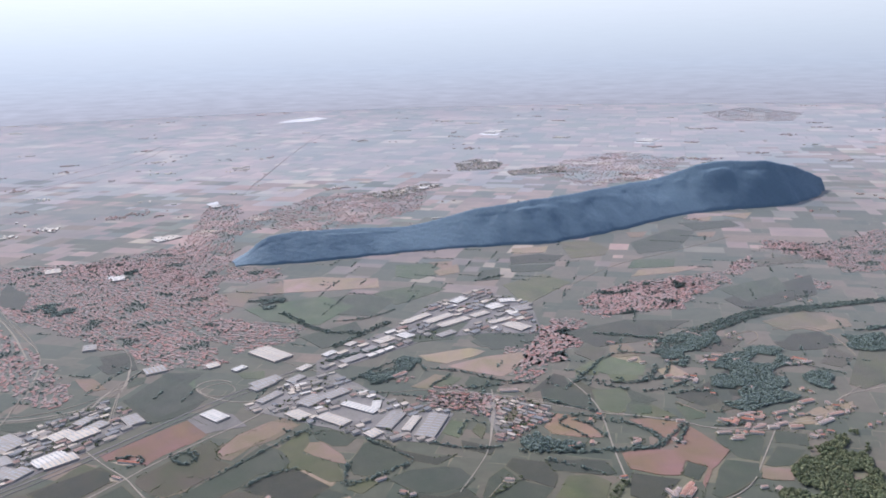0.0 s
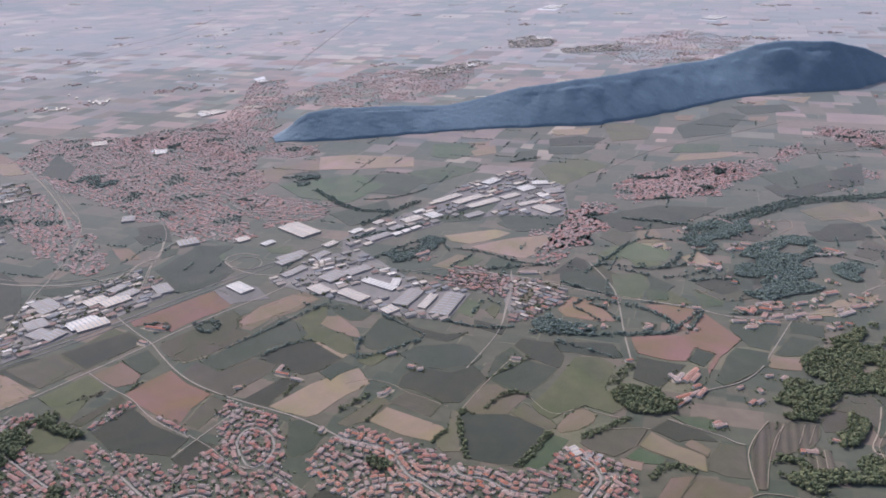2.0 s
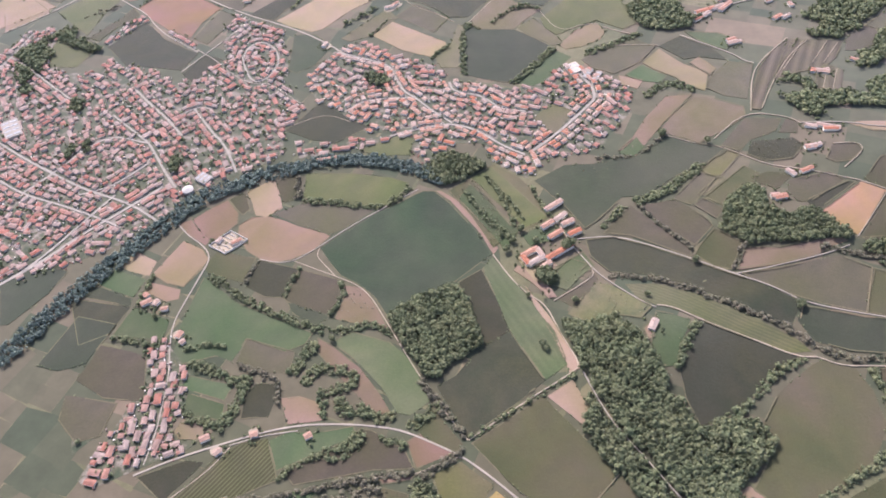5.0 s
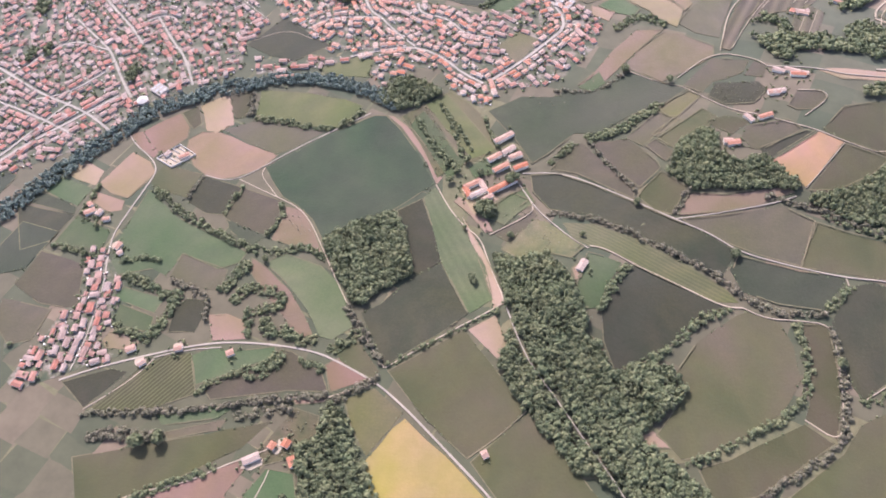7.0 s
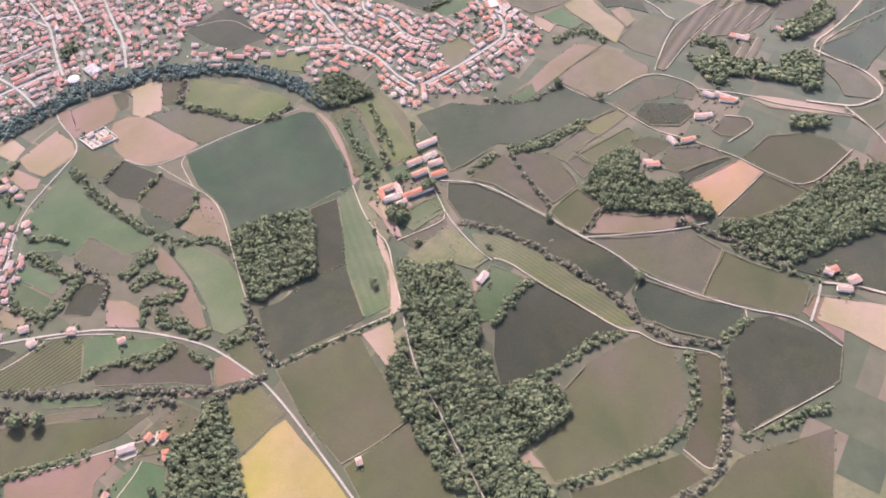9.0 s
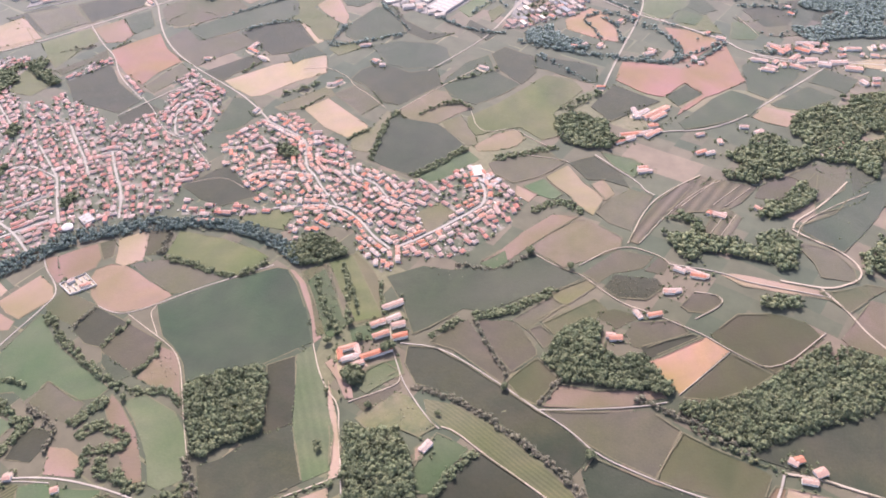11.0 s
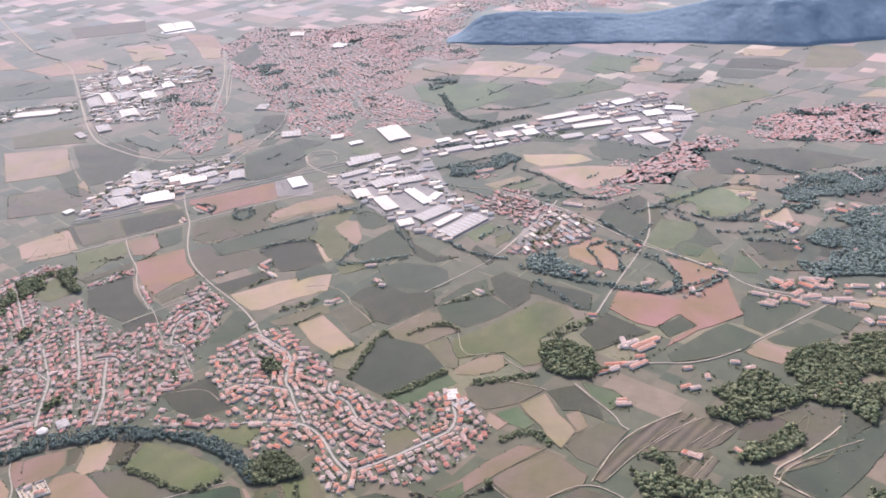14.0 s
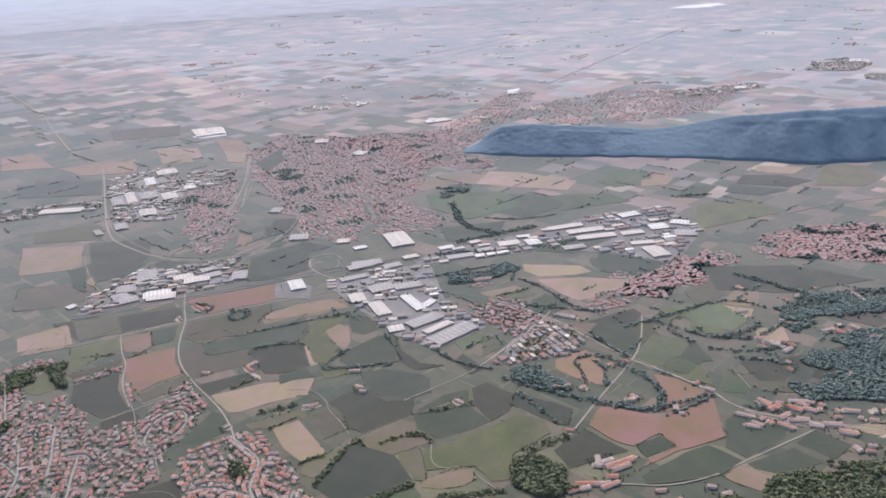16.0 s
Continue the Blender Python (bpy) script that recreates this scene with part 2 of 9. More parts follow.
def yard_material():
    n = Nodes("yard_ground", 0.92, specular=0.1)
    a = n.ramp(n.noise(0.16, 5.0, 0.65), (0.40, (0.046, 0.058, 0.034)), (0.51, (0.078, 0.080, 0.050)), (0.59, (0.15, 0.130, 0.106)), (0.72, (0.25, 0.220, 0.185)))
    return n.done(n.hsv(a, val=n.span(n.noise(1.3, 5.0, 0.7), 0.6, 1.4)))


GROUND, PLOTS, YARD = ground_material(), near_patch_material(), yard_material()
# more sheen further out takes the place of haze over the fields
PATCHES, MIDDLE = patch_material("hazy_fields", 0.74), patch_material("plain_fields", 0.50)
MARGIN = road_material("margin_grass", (0.095, 0.092, 0.055), (0.125, 0.11, 0.07))
GRASS_TRACK = road_material("worn_grass", (0.15, 0.13, 0.08), (0.18, 0.15, 0.095))
LEAVES = foliage_material("leaves", (0.088, 0.114, 0.060), (0.134, 0.158, 0.082), (0.8, 0.9, 1.0), 0.10, 0.8)
LEAVES_DRY = foliage_material("leaves_dry", (0.106, 0.106, 0.068), (0.150, 0.144, 0.090), (0.85, 0.9, 1.0), 0.14, 0.75)
# the ridge's canopy: the blue of distant haze is put into its base colour
HAZY_FOREST = foliage_material("hazy_forest", (0.130, 0.186, 0.240), (0.138, 0.194, 0.250), (0.50, 0.68, 0.95), 0.1, 0.22)
# far and streamside trees: leaves paled and blued by haze put into the colour
HAZY_WOODLAND = foliage_material("hazy_woodland", (0.104, 0.138, 0.116), (0.142, 0.178, 0.146), (0.70, 0.84, 1.0), 0.32, 0.6)
BARK = road_material("bark", (0.10, 0.075, 0.05), (0.07, 0.055, 0.04))
ASPHALT = road_material("worn_asphalt", (0.225, 0.200, 0.170), (0.29, 0.255, 0.21))
STREET = road_material("street_paving", (0.21, 0.192, 0.170), (0.28, 0.255, 0.225))
GRAVEL = road_material("gravel", (0.265, 0.22, 0.168), (0.335, 0.28, 0.215))
DARK_ROAD = road_material("highway_asphalt", (0.155, 0.15, 0.148), (0.20, 0.19, 0.185))
TILES = roof_material("roof_tiles", (0.390, 0.205, 0.135), (0.26, 0.145, 0.100))
TILES_STUFF = roof_material("roof_tiles_of_town", (0.305, 0.158, 0.114), (0.185, 0.108, 0.086), True)
PLASTER = wall_material("plaster", (0.80, 0.75, 0.68))
PLASTER_STUFF = wall_material("plaster_of_town", (0.60, 0.55, 0.49), True)
BRICK = road_material("chimney_brick", (0.28, 0.15, 0.11), (0.22, 0.12, 0.09))
GLASS_ROOF = metal_roof_material("skylight_sheet", (0.30, 0.33, 0.35))
SHED_ROOFS = {"white": metal_roof_material("white_sheet_roof", (0.56, 0.53, 0.485)), "cream": metal_roof_material("cream_sheet_roof", (0.47, 0.41, 0.345)), "grey": metal_roof_material("grey_sheet_roof", (0.26, 0.232, 0.21)), "brown": metal_roof_material("weathered_sheet_roof", (0.205, 0.140, 0.118))}
SHED_WALL = wall_material("precast_panels", (0.46, 0.44, 0.41))


# ---- land ----
def height(x, y):
    """The low hills beside the village; the plain is level."""
    return sum(h * math.exp(-((x - a) ** 2 / (2 * sx * sx) + (y - b) ** 2 / (2 * sy * sy))) for a, b, sx, sy, h in HILLS)


def mesh_object(name, verts, faces, mats, slots=None, parent=None, smooth=False):
    me = bpy.data.meshes.new(name)
    me.from_pydata([tuple(v) for v in verts], [], faces)
    for m in mats:
        me.materials.append(m)
    if slots is not None:
        me.polygons.foreach_set("material_index", slots)
    if smooth:
        me.polygons.foreach_set("use_smooth", [True] * len(me.polygons))
    me.update()
    ob = new(name, me)
    ob.parent = parent
    return ob


def part(name, bm, material, parent, label=""):
    me = bpy.data.meshes.new(name)
    bm.to_mesh(me)
    bm.free()
    me.materials.append(material)
    ob = new(name, me)
    ob.parent = parent
    return tagged(ob, label)


def steps(low, high, step):
    return [low + step * i for i in range(int((high - low) / step) + 1)]


def build_ground():
    xs = [-7000, -4000, -2200, -1200, -700] + steps(-400, 420, 10) + [700, 1200, 2200, 4000, 7000]
    ys = [-1500, -700, -200] + steps(0, 640, 10) + [900, 1300, 2000, 3000, 5000, 7500]
    verts = [(x, y, height(x, y)) for y in ys for x in xs]
    w = len(xs)
    faces = [(j * w + i, j * w + i + 1, (j + 1) * w + i + 1, (j + 1) * w + i) for j in range(len(ys) - 1) for i in range(w - 1)]
    ob = mesh_object("ground", verts, faces, [GROUND], smooth=True)
    tagged(ob, "olive brown earth and grass of the plain", "ground", kind="structure")


def plough_patches():
    """The patchwork of the plain, cut again and again across a turned square; one mesh of many fields."""
    rng = random.Random(5)
    turn = radians(-17)
    c, s = math.cos(turn), math.sin(turn)
    cells, verts, faces, borders = [(-6800, -2500, 4200, 6800)], [], [], []
    while cells:
        x0, y0, x1, y1 = cells.pop()
        mx, my = (x0 + x1) / 2, (y0 + y1) / 2
        px, py = c * mx - s * my, s * mx + c * my
        far = math.hypot(px - 100, py)
        size = 18 + far * 0.019
        w, h = x1 - x0, y1 - y0
        if w < size * rng.uniform(0.5, 2.6) and h < size * rng.uniform(0.4, 1.7):
            if py < 60 or py > 5200 or px - 100 > 400 + 0.75 * py or 100 - px > 400 + 1.55 * py:
                continue
            if height(px, py) > 0.15:  # draped over the slope
                base = len(verts)
                n = 5
                for j in range(n + 1):
                    for i in range(n + 1):
                        x, y = x0 + w * i / n, y0 + h * j / n
                        x, y = c * x - s * y, s * x + c * y
                        verts.append((x, y, height(x, y) + 0.09))
                faces += [(base + j * (n + 1) + i, base + j * (n + 1) + i + 1, base + (j + 1) * (n + 1) + i + 1, base + (j + 1) * (n + 1) + i) for j in range(n) for i in range(n)]
                continue
            base = len(verts)
            for x, y in ((x0, y0), (x1, y0), (x1, y1), (x0, y1)):
                x, y = x + rng.uniform(-1.5, 1.5), y + rng.uniform(-1.5, 1.5)
                verts.append((c * x - s * y, s * x + c * y, 0.03 + rng.random() * 0.015))
            faces.append((base, base + 1, base + 2, base + 3))
            if rng.random() < (0.2 if py > 600 else 0.0) and py < 1250:
                borders.append((verts[base], verts[base + rng.choice((1, 3))]))
            continue
        if w * rng.uniform(0.8, 1.2) > h:
            k = x0 + w * rng.uniform(0.36, 0.64)
            cells += [(x0, y0, k, y1), (k, y0, x1, y1)]
        else:
            k = y0 + h * rng.uniform(0.36, 0.64)
            cells += [(x0, y0, x1, k), (x0, k, x1, y1)]
    slots = []
    for f in faces:  # dull plots near the town, pinker fields further out, paled by a haze-like sheen
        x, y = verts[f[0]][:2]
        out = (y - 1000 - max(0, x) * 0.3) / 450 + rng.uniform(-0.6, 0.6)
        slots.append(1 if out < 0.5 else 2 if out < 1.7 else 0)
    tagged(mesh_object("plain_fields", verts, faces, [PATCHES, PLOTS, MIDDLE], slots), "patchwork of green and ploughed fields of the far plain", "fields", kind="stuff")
    return borders


def inside(p, poly):
    x, y = p
    odd = False
    for (ax, ay), (bx, by) in zip(poly, poly[1:] + poly[:1]):
        if (ay > y) != (by > y) and x < (bx - ax) * (y - ay) / (by - ay) + ax:
            odd = not odd
    return odd


def along(points, step):
    """Points at even steps along a line, each with the way on."""
    out = []
    for (ax, ay), (bx, by) in zip(points, points[1:]):
        d = math.hypot(bx - ax, by - ay)
        if d < 1e-6:
            continue
        k = max(1, round(d / step))
        out += [(ax + (bx - ax) * i / k, ay + (by - ay) * i / k, (bx - ax) / d, (by - ay) / d) for i in range(k)]
    out.append((*points[-1], out[-1][2], out[-1][3]))
    return out


def rounded(points, times=2):
    """The line with its corners cut, so that it bends as a lane does."""
    for _ in range(times):
        cut = [points[0]]
        for (ax, ay), (bx, by) in zip(points, points[1:]):
            cut += [(ax * 0.75 + bx * 0.25, ay * 0.75 + by * 0.25), (ax * 0.25 + bx * 0.75, ay * 0.25 + by * 0.75)]
        points = cut + [points[-1]]
    return points


FIELD_LIST = []


def field(kind, *corners):
    """One field: a low slab of crop or soil, whose own x runs along its longest side."""
    look_of, mat, tall = FIELDS[kind]
    rng = random.Random(len(FIELD_LIST))
    FIELD_LIST.append((kind, corners))
    edges = list(zip(corners, corners[1:] + corners[:1]))
    (ax, ay), (bx, by) = max(edges, key=lambda e: math.dist(*e))
    turn = math.atan2(by - ay, bx - ax)
    c, s = math.cos(turn), math.sin(turn)
    ring = [(x + rng.uniform(-0.5, 0.5), y + rng.uniform(-0.5, 0.5)) for x, y, _, _ in along([*corners, corners[0]], 9)[:-1]]
    local = [((x - ax) * c + (y - ay) * s, (y - ay) * c - (x - ax) * s) for x, y in ring]
    bm = bmesh.new()
    top = bm.faces.new([bm.verts.new((x, y, 0)) for x, y in local])
    top.normal_update()
    if top.normal.z < 0:
        top.normal_flip()
    hilly = max(height(x, y) for x, y in ring) > 0.2
    if hilly:
        xs, ys = [p[0] for p in local], [p[1] for p in local]
        for axis, low, high in (((1, 0, 0), min(xs), max(xs)), ((0, 1, 0), min(ys), max(ys))):
            for at in steps(low + 3.5, high, 3.5):
                bmesh.ops.bisect_plane(bm, geom=bm.verts[:] + bm.edges[:] + bm.faces[:], plane_co=(at * axis[0], at * axis[1], 0), plane_no=axis)
    bmesh.ops.triangulate(bm, faces=bm.faces[:])
    rim = [e for e in bm.edges if len(e.link_faces) == 1]
    lift = 0.06 + tall * 0.1 + 0.0006 * len(FIELD_LIST) + (0.08 + 0.0006 * len(FIELD_LIST) if hilly else 0.0)
    base = height(ax, ay)
    for v in bm.verts:
        x, y = ax + v.co.x * c - v.co.y * s, ay + v.co.x * s + v.co.y * c
        v.co.z = height(x, y) + lift - base
    skirt = bmesh.ops.extrude_edge_only(bm, edges=rim)
    for v in skirt["geom"]:
        if isinstance(v, bmesh.types.BMVert):
            v.co.z -= lift + 0.3
    me = bpy.data.meshes.new("field")
    bm.to_mesh(me)
    bm.free()
    me.materials.append(mat)
    ob = new("field", me)
    ob.matrix_basis = pose(ax, ay, base, 0, 0, math.degrees(turn))
    tagged(ob, look_of, "paved yard" if kind == "paved" else "field")


ROADS = []


def road(kind, width, *points):
    """A lane or road: a ribbon a little proud of the land, with sides."""
    rng = random.Random(len(ROADS))
    mat, name, label = {"street": (STREET, "road", "pale grey street between the houses"), "road": (ASPHALT, "road", "pale grey country road between the fields"), "track": (GRAVEL, "farm_track", "pale gravel farm track along the fields"), "grass": (GRASS_TRACK, "grass_track", "worn grass track across a field"), "highway": (DARK_ROAD, "highway", "grey main road beside the railway"), "rail": (DARK_ROAD, "railway_bed", "grey gravel bed of the railway")}[kind]
    width *= 1.0 if kind == "street" else 0.38
    line = rounded(list(points))
    ROADS.append((line, width))
    verts, faces = [], []
    lift = 0.30 + 0.0012 * len(ROADS)
    for i, (x, y, dx, dy) in enumerate(along(line, 5)):
        w = width * 0.5 * rng.uniform(0.88, 1.12)
        z = height(x, y) + lift + (0.3 if height(x, y) > 0.2 else 0.0)
        for k, drop in ((-1.02, 0.7), (-1, 0), (1, 0), (1.02, 0.7)):
            verts.append((x - dy * w * k, y + dx * w * k, z - drop))
        if i:
            b = len(verts) - 8
            faces += [(b + j, b + j + 1, b + j + 5, b + j + 4)[::-1] for j in range(3)]
    tagged(mesh_object(name, verts, faces, [mat]), label, "road", kind="structure")


build_ground()
BORDERS = plough_patches()

# ---- fields ----
field("maize", (-53.9, 267.2), (-30.9, 291), (-9.3, 308.7), (-3.4, 308.9), (5.6, 300.9), (20.5, 282.5), (29.1, 267.4), (13.2, 249), (6.8, 243.5), (-13.9, 228.6), (-21.7, 239.3), (-31, 246.2), (-39.6, 250.5), (-46.7, 258.2))
field("lime", (-70, 301.2), (-73.3, 319.3), (-46.8, 320.3), (-27.7, 318), (-16.9, 314.4), (-21.2, 302.2), (-29.3, 295.3), (-54.7, 299.3))
field("brown", (-84, 288.6), (-69.1, 297.3), (-54, 297.4), (-31.8, 294), (-42.7, 282.8), (-50.7, 276.4), (-67.6, 281.9))
field("pink", (-98.7, 280.1), (-93.7, 286.1), (-84.1, 287.4), (-67.4, 281.2), (-50.5, 276), (-55.9, 267.2), (-65.9, 259.1), (-73.7, 257), (-81.7, 258.5), (-89.8, 263.5), (-97.4, 273.6))
field("tan", (-101.2, 304.3), (-91.1, 313.3), (-87.3, 311.7), (-79.3, 293.5), (-86.2, 286.6), (-92, 287.2))
field("olive", (-88.4, 312), (-78, 317.6), (-74.3, 305.9), (-74.5, 299.2), (-79.9, 296.6))
field("olive", (-109.5, 297.8), (-102.3, 303.7), (-96.2, 291.8), (-98.8, 287.3), (-102.5, 290.7))
field("pink", (-124.2, 282.9), (-118.8, 290), (-110, 297.7), (-101.2, 288.5), (-99.7, 281.5), (-107.8, 269.9), (-114.2, 271.1))
field("pink", (-130.1, 279.5), (-124.6, 282.4), (-110.7, 269.4), (-112.1, 266), (-123, 272.7))
field("tan", (-152.4, 250.5), (-146.1, 260.1), (-133.4, 254.6), (-133.5, 244.9), (-142, 246.7))
field("pink", (-132.3, 246.2), (-124.1, 268.6), (-112.3, 263.3), (-107.2, 257), (-109.3, 250.7), (-114.1, 239.3), (-122.4, 241))
field("pink", (-132.8, 241.4), (-114.8, 237.7), (-113.6, 231.9), (-119.6, 229.8), (-131.6, 235.8))
field("meadow", (-157.1, 238.1), (-152.1, 248.3), (-133.8, 242.7), (-136.4, 231.4), (-152.5, 236.4))
field("darkgreen", (-168.4, 236.5), (-154.8, 236.7), (-136.8, 231), (-135.6, 226.6), (-164.9, 230.6))
field("darkolive", (-166.9, 228.8), (-135.2, 225.9), (-139.6, 210.1), (-151.5, 202.9))
field("meadow", (-133.9, 226.2), (-114.1, 219.8), (-113.6, 208.3), (-137.6, 209.1))
field("olive", (-108.1, 251.3), (-104.4, 262.4), (-83.7, 258.9), (-85.6, 244.1), (-102.7, 246.8))
field("darkolive", (-83.6, 240.9), (-82.7, 258), (-60.7, 253.5), (-64.6, 236), (-73.3, 235.8))
field("brown", (-64.2, 235.7), (-60.3, 253.2), (-39.5, 248.1), (-38.6, 243.4), (-39.1, 227.2), (-57.4, 231.5))
field("darkgreen", (-62.1, 234), (-40.2, 226.7), (-44.8, 220.9), (-56.5, 226.7))
field("stubble", (-37.7, 245.3), (-27.5, 244.1), (-19.1, 232.8), (-10.4, 219), (-19.4, 225.3), (-26.9, 223.6), (-37.1, 225.6), (-36, 237.1))
field("meadow", (-105.7, 246.2), (-85.8, 231.8), (-59.1, 222.2), (-45.4, 217), (-47.5, 210.9), (-55.6, 206.3), (-74.6, 212.2), (-76.4, 205.5), (-77.6, 199.3), (-85.7, 201.9), (-102, 195.7), (-104.9, 200.2), (-108.5, 213.8), (-107.1, 231))
field("brown", (-74.7, 211.9), (-51.1, 206.5), (-51, 195.5), (-62.4, 195.5), (-76, 198.7))
field("tan", (-3.2, 309.3), (0.2, 309.5), (12.9, 300.6), (25.5, 284.8), (32.2, 272.2), (30.6, 267.7), (28.6, 271.6), (20.6, 284), (5.7, 302.5))
field("brown", (81.6, 283.4), (94.7, 302.1), (120.5, 274.7), (120.4, 269.1), (107.5, 275.7), (93.6, 282.4))
field("brown", (98.7, 302.6), (114.2, 306.2), (121.2, 301.4), (129.9, 291.3), (131.2, 287.9), (122.6, 276.3), (112.7, 285))
field("olive", (124.2, 275.8), (131.8, 286.3), (143.2, 277.4), (139.5, 268), (137.3, 262.3), (130.1, 264), (122.2, 270.7))
field("brown", (114.4, 306.6), (128.2, 324.5), (135.8, 321.1), (125.3, 304.5), (122.4, 302.2))
field("olivelight", (128.2, 326.8), (141.3, 340.9), (147.9, 336.5), (137.9, 322), (133.7, 321.8))
field("limetan", (126.1, 309.4), (136.4, 320.8), (139.9, 319.4), (129.1, 308.1))
field("olive", (129, 307), (140.4, 318.7), (149, 327.9), (155.4, 322.5), (152.2, 314.8), (138, 299.3))
field("brown", (124, 301.9), (128.2, 306.2), (137.5, 298.6), (133.3, 292.1))
field("brown", (140, 343.7), (153.4, 364.8), (171, 363), (167.3, 353.8), (154.3, 346.7), (148.4, 338.6))
field("brown", (168.1, 351.8), (172.9, 363.2), (179.1, 360.7), (176.8, 351.3))
field("darkolive", (151.4, 336.4), (154.9, 345.9), (174.2, 347.8), (179.2, 342.7), (172.3, 332.3), (159.2, 330.6))
field("brown", (166.5, 309), (167.9, 316.2), (187.4, 322.6), (193.4, 316.8), (185, 310.3), (175.3, 302), (170.2, 302.4))
field("olive", (151, 318.6), (159.5, 322.9), (170.8, 320.3), (162.5, 310.2), (155, 314.7))
field("darkolive", (174.2, 303.1), (194.9, 316.7), (198.4, 316.2), (178.1, 297.1))
field("orange", (178.2, 295.5), (200.6, 316.9), (211.2, 311.7), (202.4, 296.9), (193.6, 283.8), (188.2, 288))
field("olive", (202.6, 318.3), (212.6, 333.9), (228, 339.3), (243.4, 339.3), (250.4, 332.1), (231, 305.9), (211.9, 312.2))
field("olive", (195.3, 282), (211.7, 310.5), (230, 304.4), (221.5, 294.1), (207.2, 284.1))
field("brown", (187.5, 332.1), (192.6, 341.9), (202.6, 343.4), (205.3, 338.5), (198.7, 330.4), (191.4, 329.3))
field("stubble", (140.2, 262.7), (144, 274.5), (159.4, 274.8), (186.6, 282.8), (189.1, 280.2), (174.1, 272), (160, 266.5))
field("tan", (203.5, 358), (208.3, 360.5), (253.2, 362.6), (252.8, 358.4), (228.9, 354.6), (213.2, 353.2))
field("brown", (141.6, 260.2), (157.9, 263.9), (183.6, 271.8), (196.5, 266.2), (190.2, 242.1), (173, 245.9), (154, 252.4))
field("olive", (197.6, 265.5), (209.4, 262.2), (225.2, 259.4), (232.8, 256.6), (229.8, 241.2), (218, 240.6), (190.7, 241.7))
field("darkolive", (73.1, 278.8), (86, 280.9), (101, 276.1), (121.1, 267.2), (138.3, 259.4), (151.4, 254.9), (163.9, 246.9), (163, 242.7), (158.8, 232.4), (140.8, 238.8), (122.9, 250.1), (102.3, 257.6), (84.5, 258.4), (75.5, 268.6))
field("darkgrey", (162.2, 237), (165.2, 244.3), (190.2, 240.2), (207.8, 238.2), (198.1, 222.2), (180.6, 222.7), (167, 226.7))
field("terrace", (90.7, 251.4), (104.3, 251.9), (123.3, 246.2), (143.3, 237.3), (160.2, 227.9), (166, 221.3), (156.1, 220.5), (139.5, 226.6), (119.8, 233.7), (103.7, 237.7), (95.7, 243))
field("scrub", (66.3, 234.1), (77.9, 252.6), (84.5, 250.6), (94.4, 243.2), (101.4, 236.8), (96.5, 229.5), (86.5, 232.1), (74.9, 228.4))
field("brown", (60.9, 242.8), (76.7, 257.7), (79.5, 254.9), (70.9, 236.2))
field("limetan", (60, 259.3), (66.1, 266.8), (74.3, 263.6), (65.1, 252.3))
field("meadow", (102.8, 205.2), (100.1, 214.9), (103, 233.7), (117.7, 231.4), (112.2, 217.8), (110.5, 206.9))
field("darkolive", (111.2, 205.6), (113.8, 218.3), (120.5, 232), (139.6, 226), (159.4, 218.2), (147.9, 209.4), (140, 197.2), (129.9, 187.6), (118.8, 181.2), (113.1, 192.8))
field("olive", (164.5, 215.4), (169.7, 218), (180.8, 214.2), (186.1, 203.9), (187.8, 189.4), (183.4, 177.9), (171.7, 165.5), (152.2, 152.7), (144.6, 150.1), (138.8, 156.5), (135.7, 158.5), (142.7, 171), (146.2, 178.8), (141.4, 184.6), (148.7, 198.7))
field("olive", (189.7, 214.6), (199.1, 215.6), (201.5, 199.4), (201.7, 182.7), (199.5, 166.8), (188.9, 173.5), (191.9, 187.9), (191.9, 205))
field("olive", (150.8, 147.9), (162.3, 153.2), (179.8, 165.6), (188.5, 171.8), (198.5, 165.1), (187.9, 155.4), (170.7, 140.6), (156.6, 136.5))
field("darkolive", (201.5, 217.1), (209.3, 235.4), (217.9, 238.4), (245.7, 232.8), (244.2, 215.1), (210, 184.6), (206.1, 190.6), (203, 202.2))
field("olive", (178.5, 138.9), (201.5, 162.2), (207.9, 174.5), (242.6, 195), (240.5, 150.6))
field("pink", (230.3, 242.7), (234.1, 252.4), (247.2, 253.6), (245.7, 232.8))
field("olive", (30.6, 168.8), (57.3, 192.1), (74.1, 174.4), (86.9, 161), (77.6, 147.9), (68, 138), (47.8, 152.3))
field("olive", (69.6, 136.8), (88.2, 159.9), (101, 148.6), (113.9, 133.8), (121.9, 127.3), (85.8, 119.9))
field("tan", (58.6, 192.5), (68.6, 200.4), (74.2, 189.5), (77.7, 177.7), (72.8, 180.4))
field("darkolive", (13.2, 193.9), (20.1, 199.2), (30.7, 214.4), (41, 223.6), (57.8, 199.2), (28.8, 170.8))
field("darkolive", (15.9, 249.9), (25.9, 258.5), (35.5, 238.9), (41.1, 224.2), (31.8, 215.2), (27.1, 227.8), (19.3, 242.5))
field("strip", (26.4, 258.9), (29.9, 266.1), (43.5, 249.8), (60.7, 224.2), (66.8, 207.3), (57.9, 199.5), (41.5, 224.3), (34, 241.9))
field("tan", (46.6, 250.3), (52.2, 241.8), (57.9, 233.1), (66.1, 218.7), (71.8, 206.4), (68.3, 202.5), (60.4, 221.1), (49.7, 241.4))
field("yellow", (31.1, 130.3), (37.5, 145), (41.8, 149.4), (60.4, 138.1), (77.6, 124.3), (85, 118.7), (38.7, 109.2))
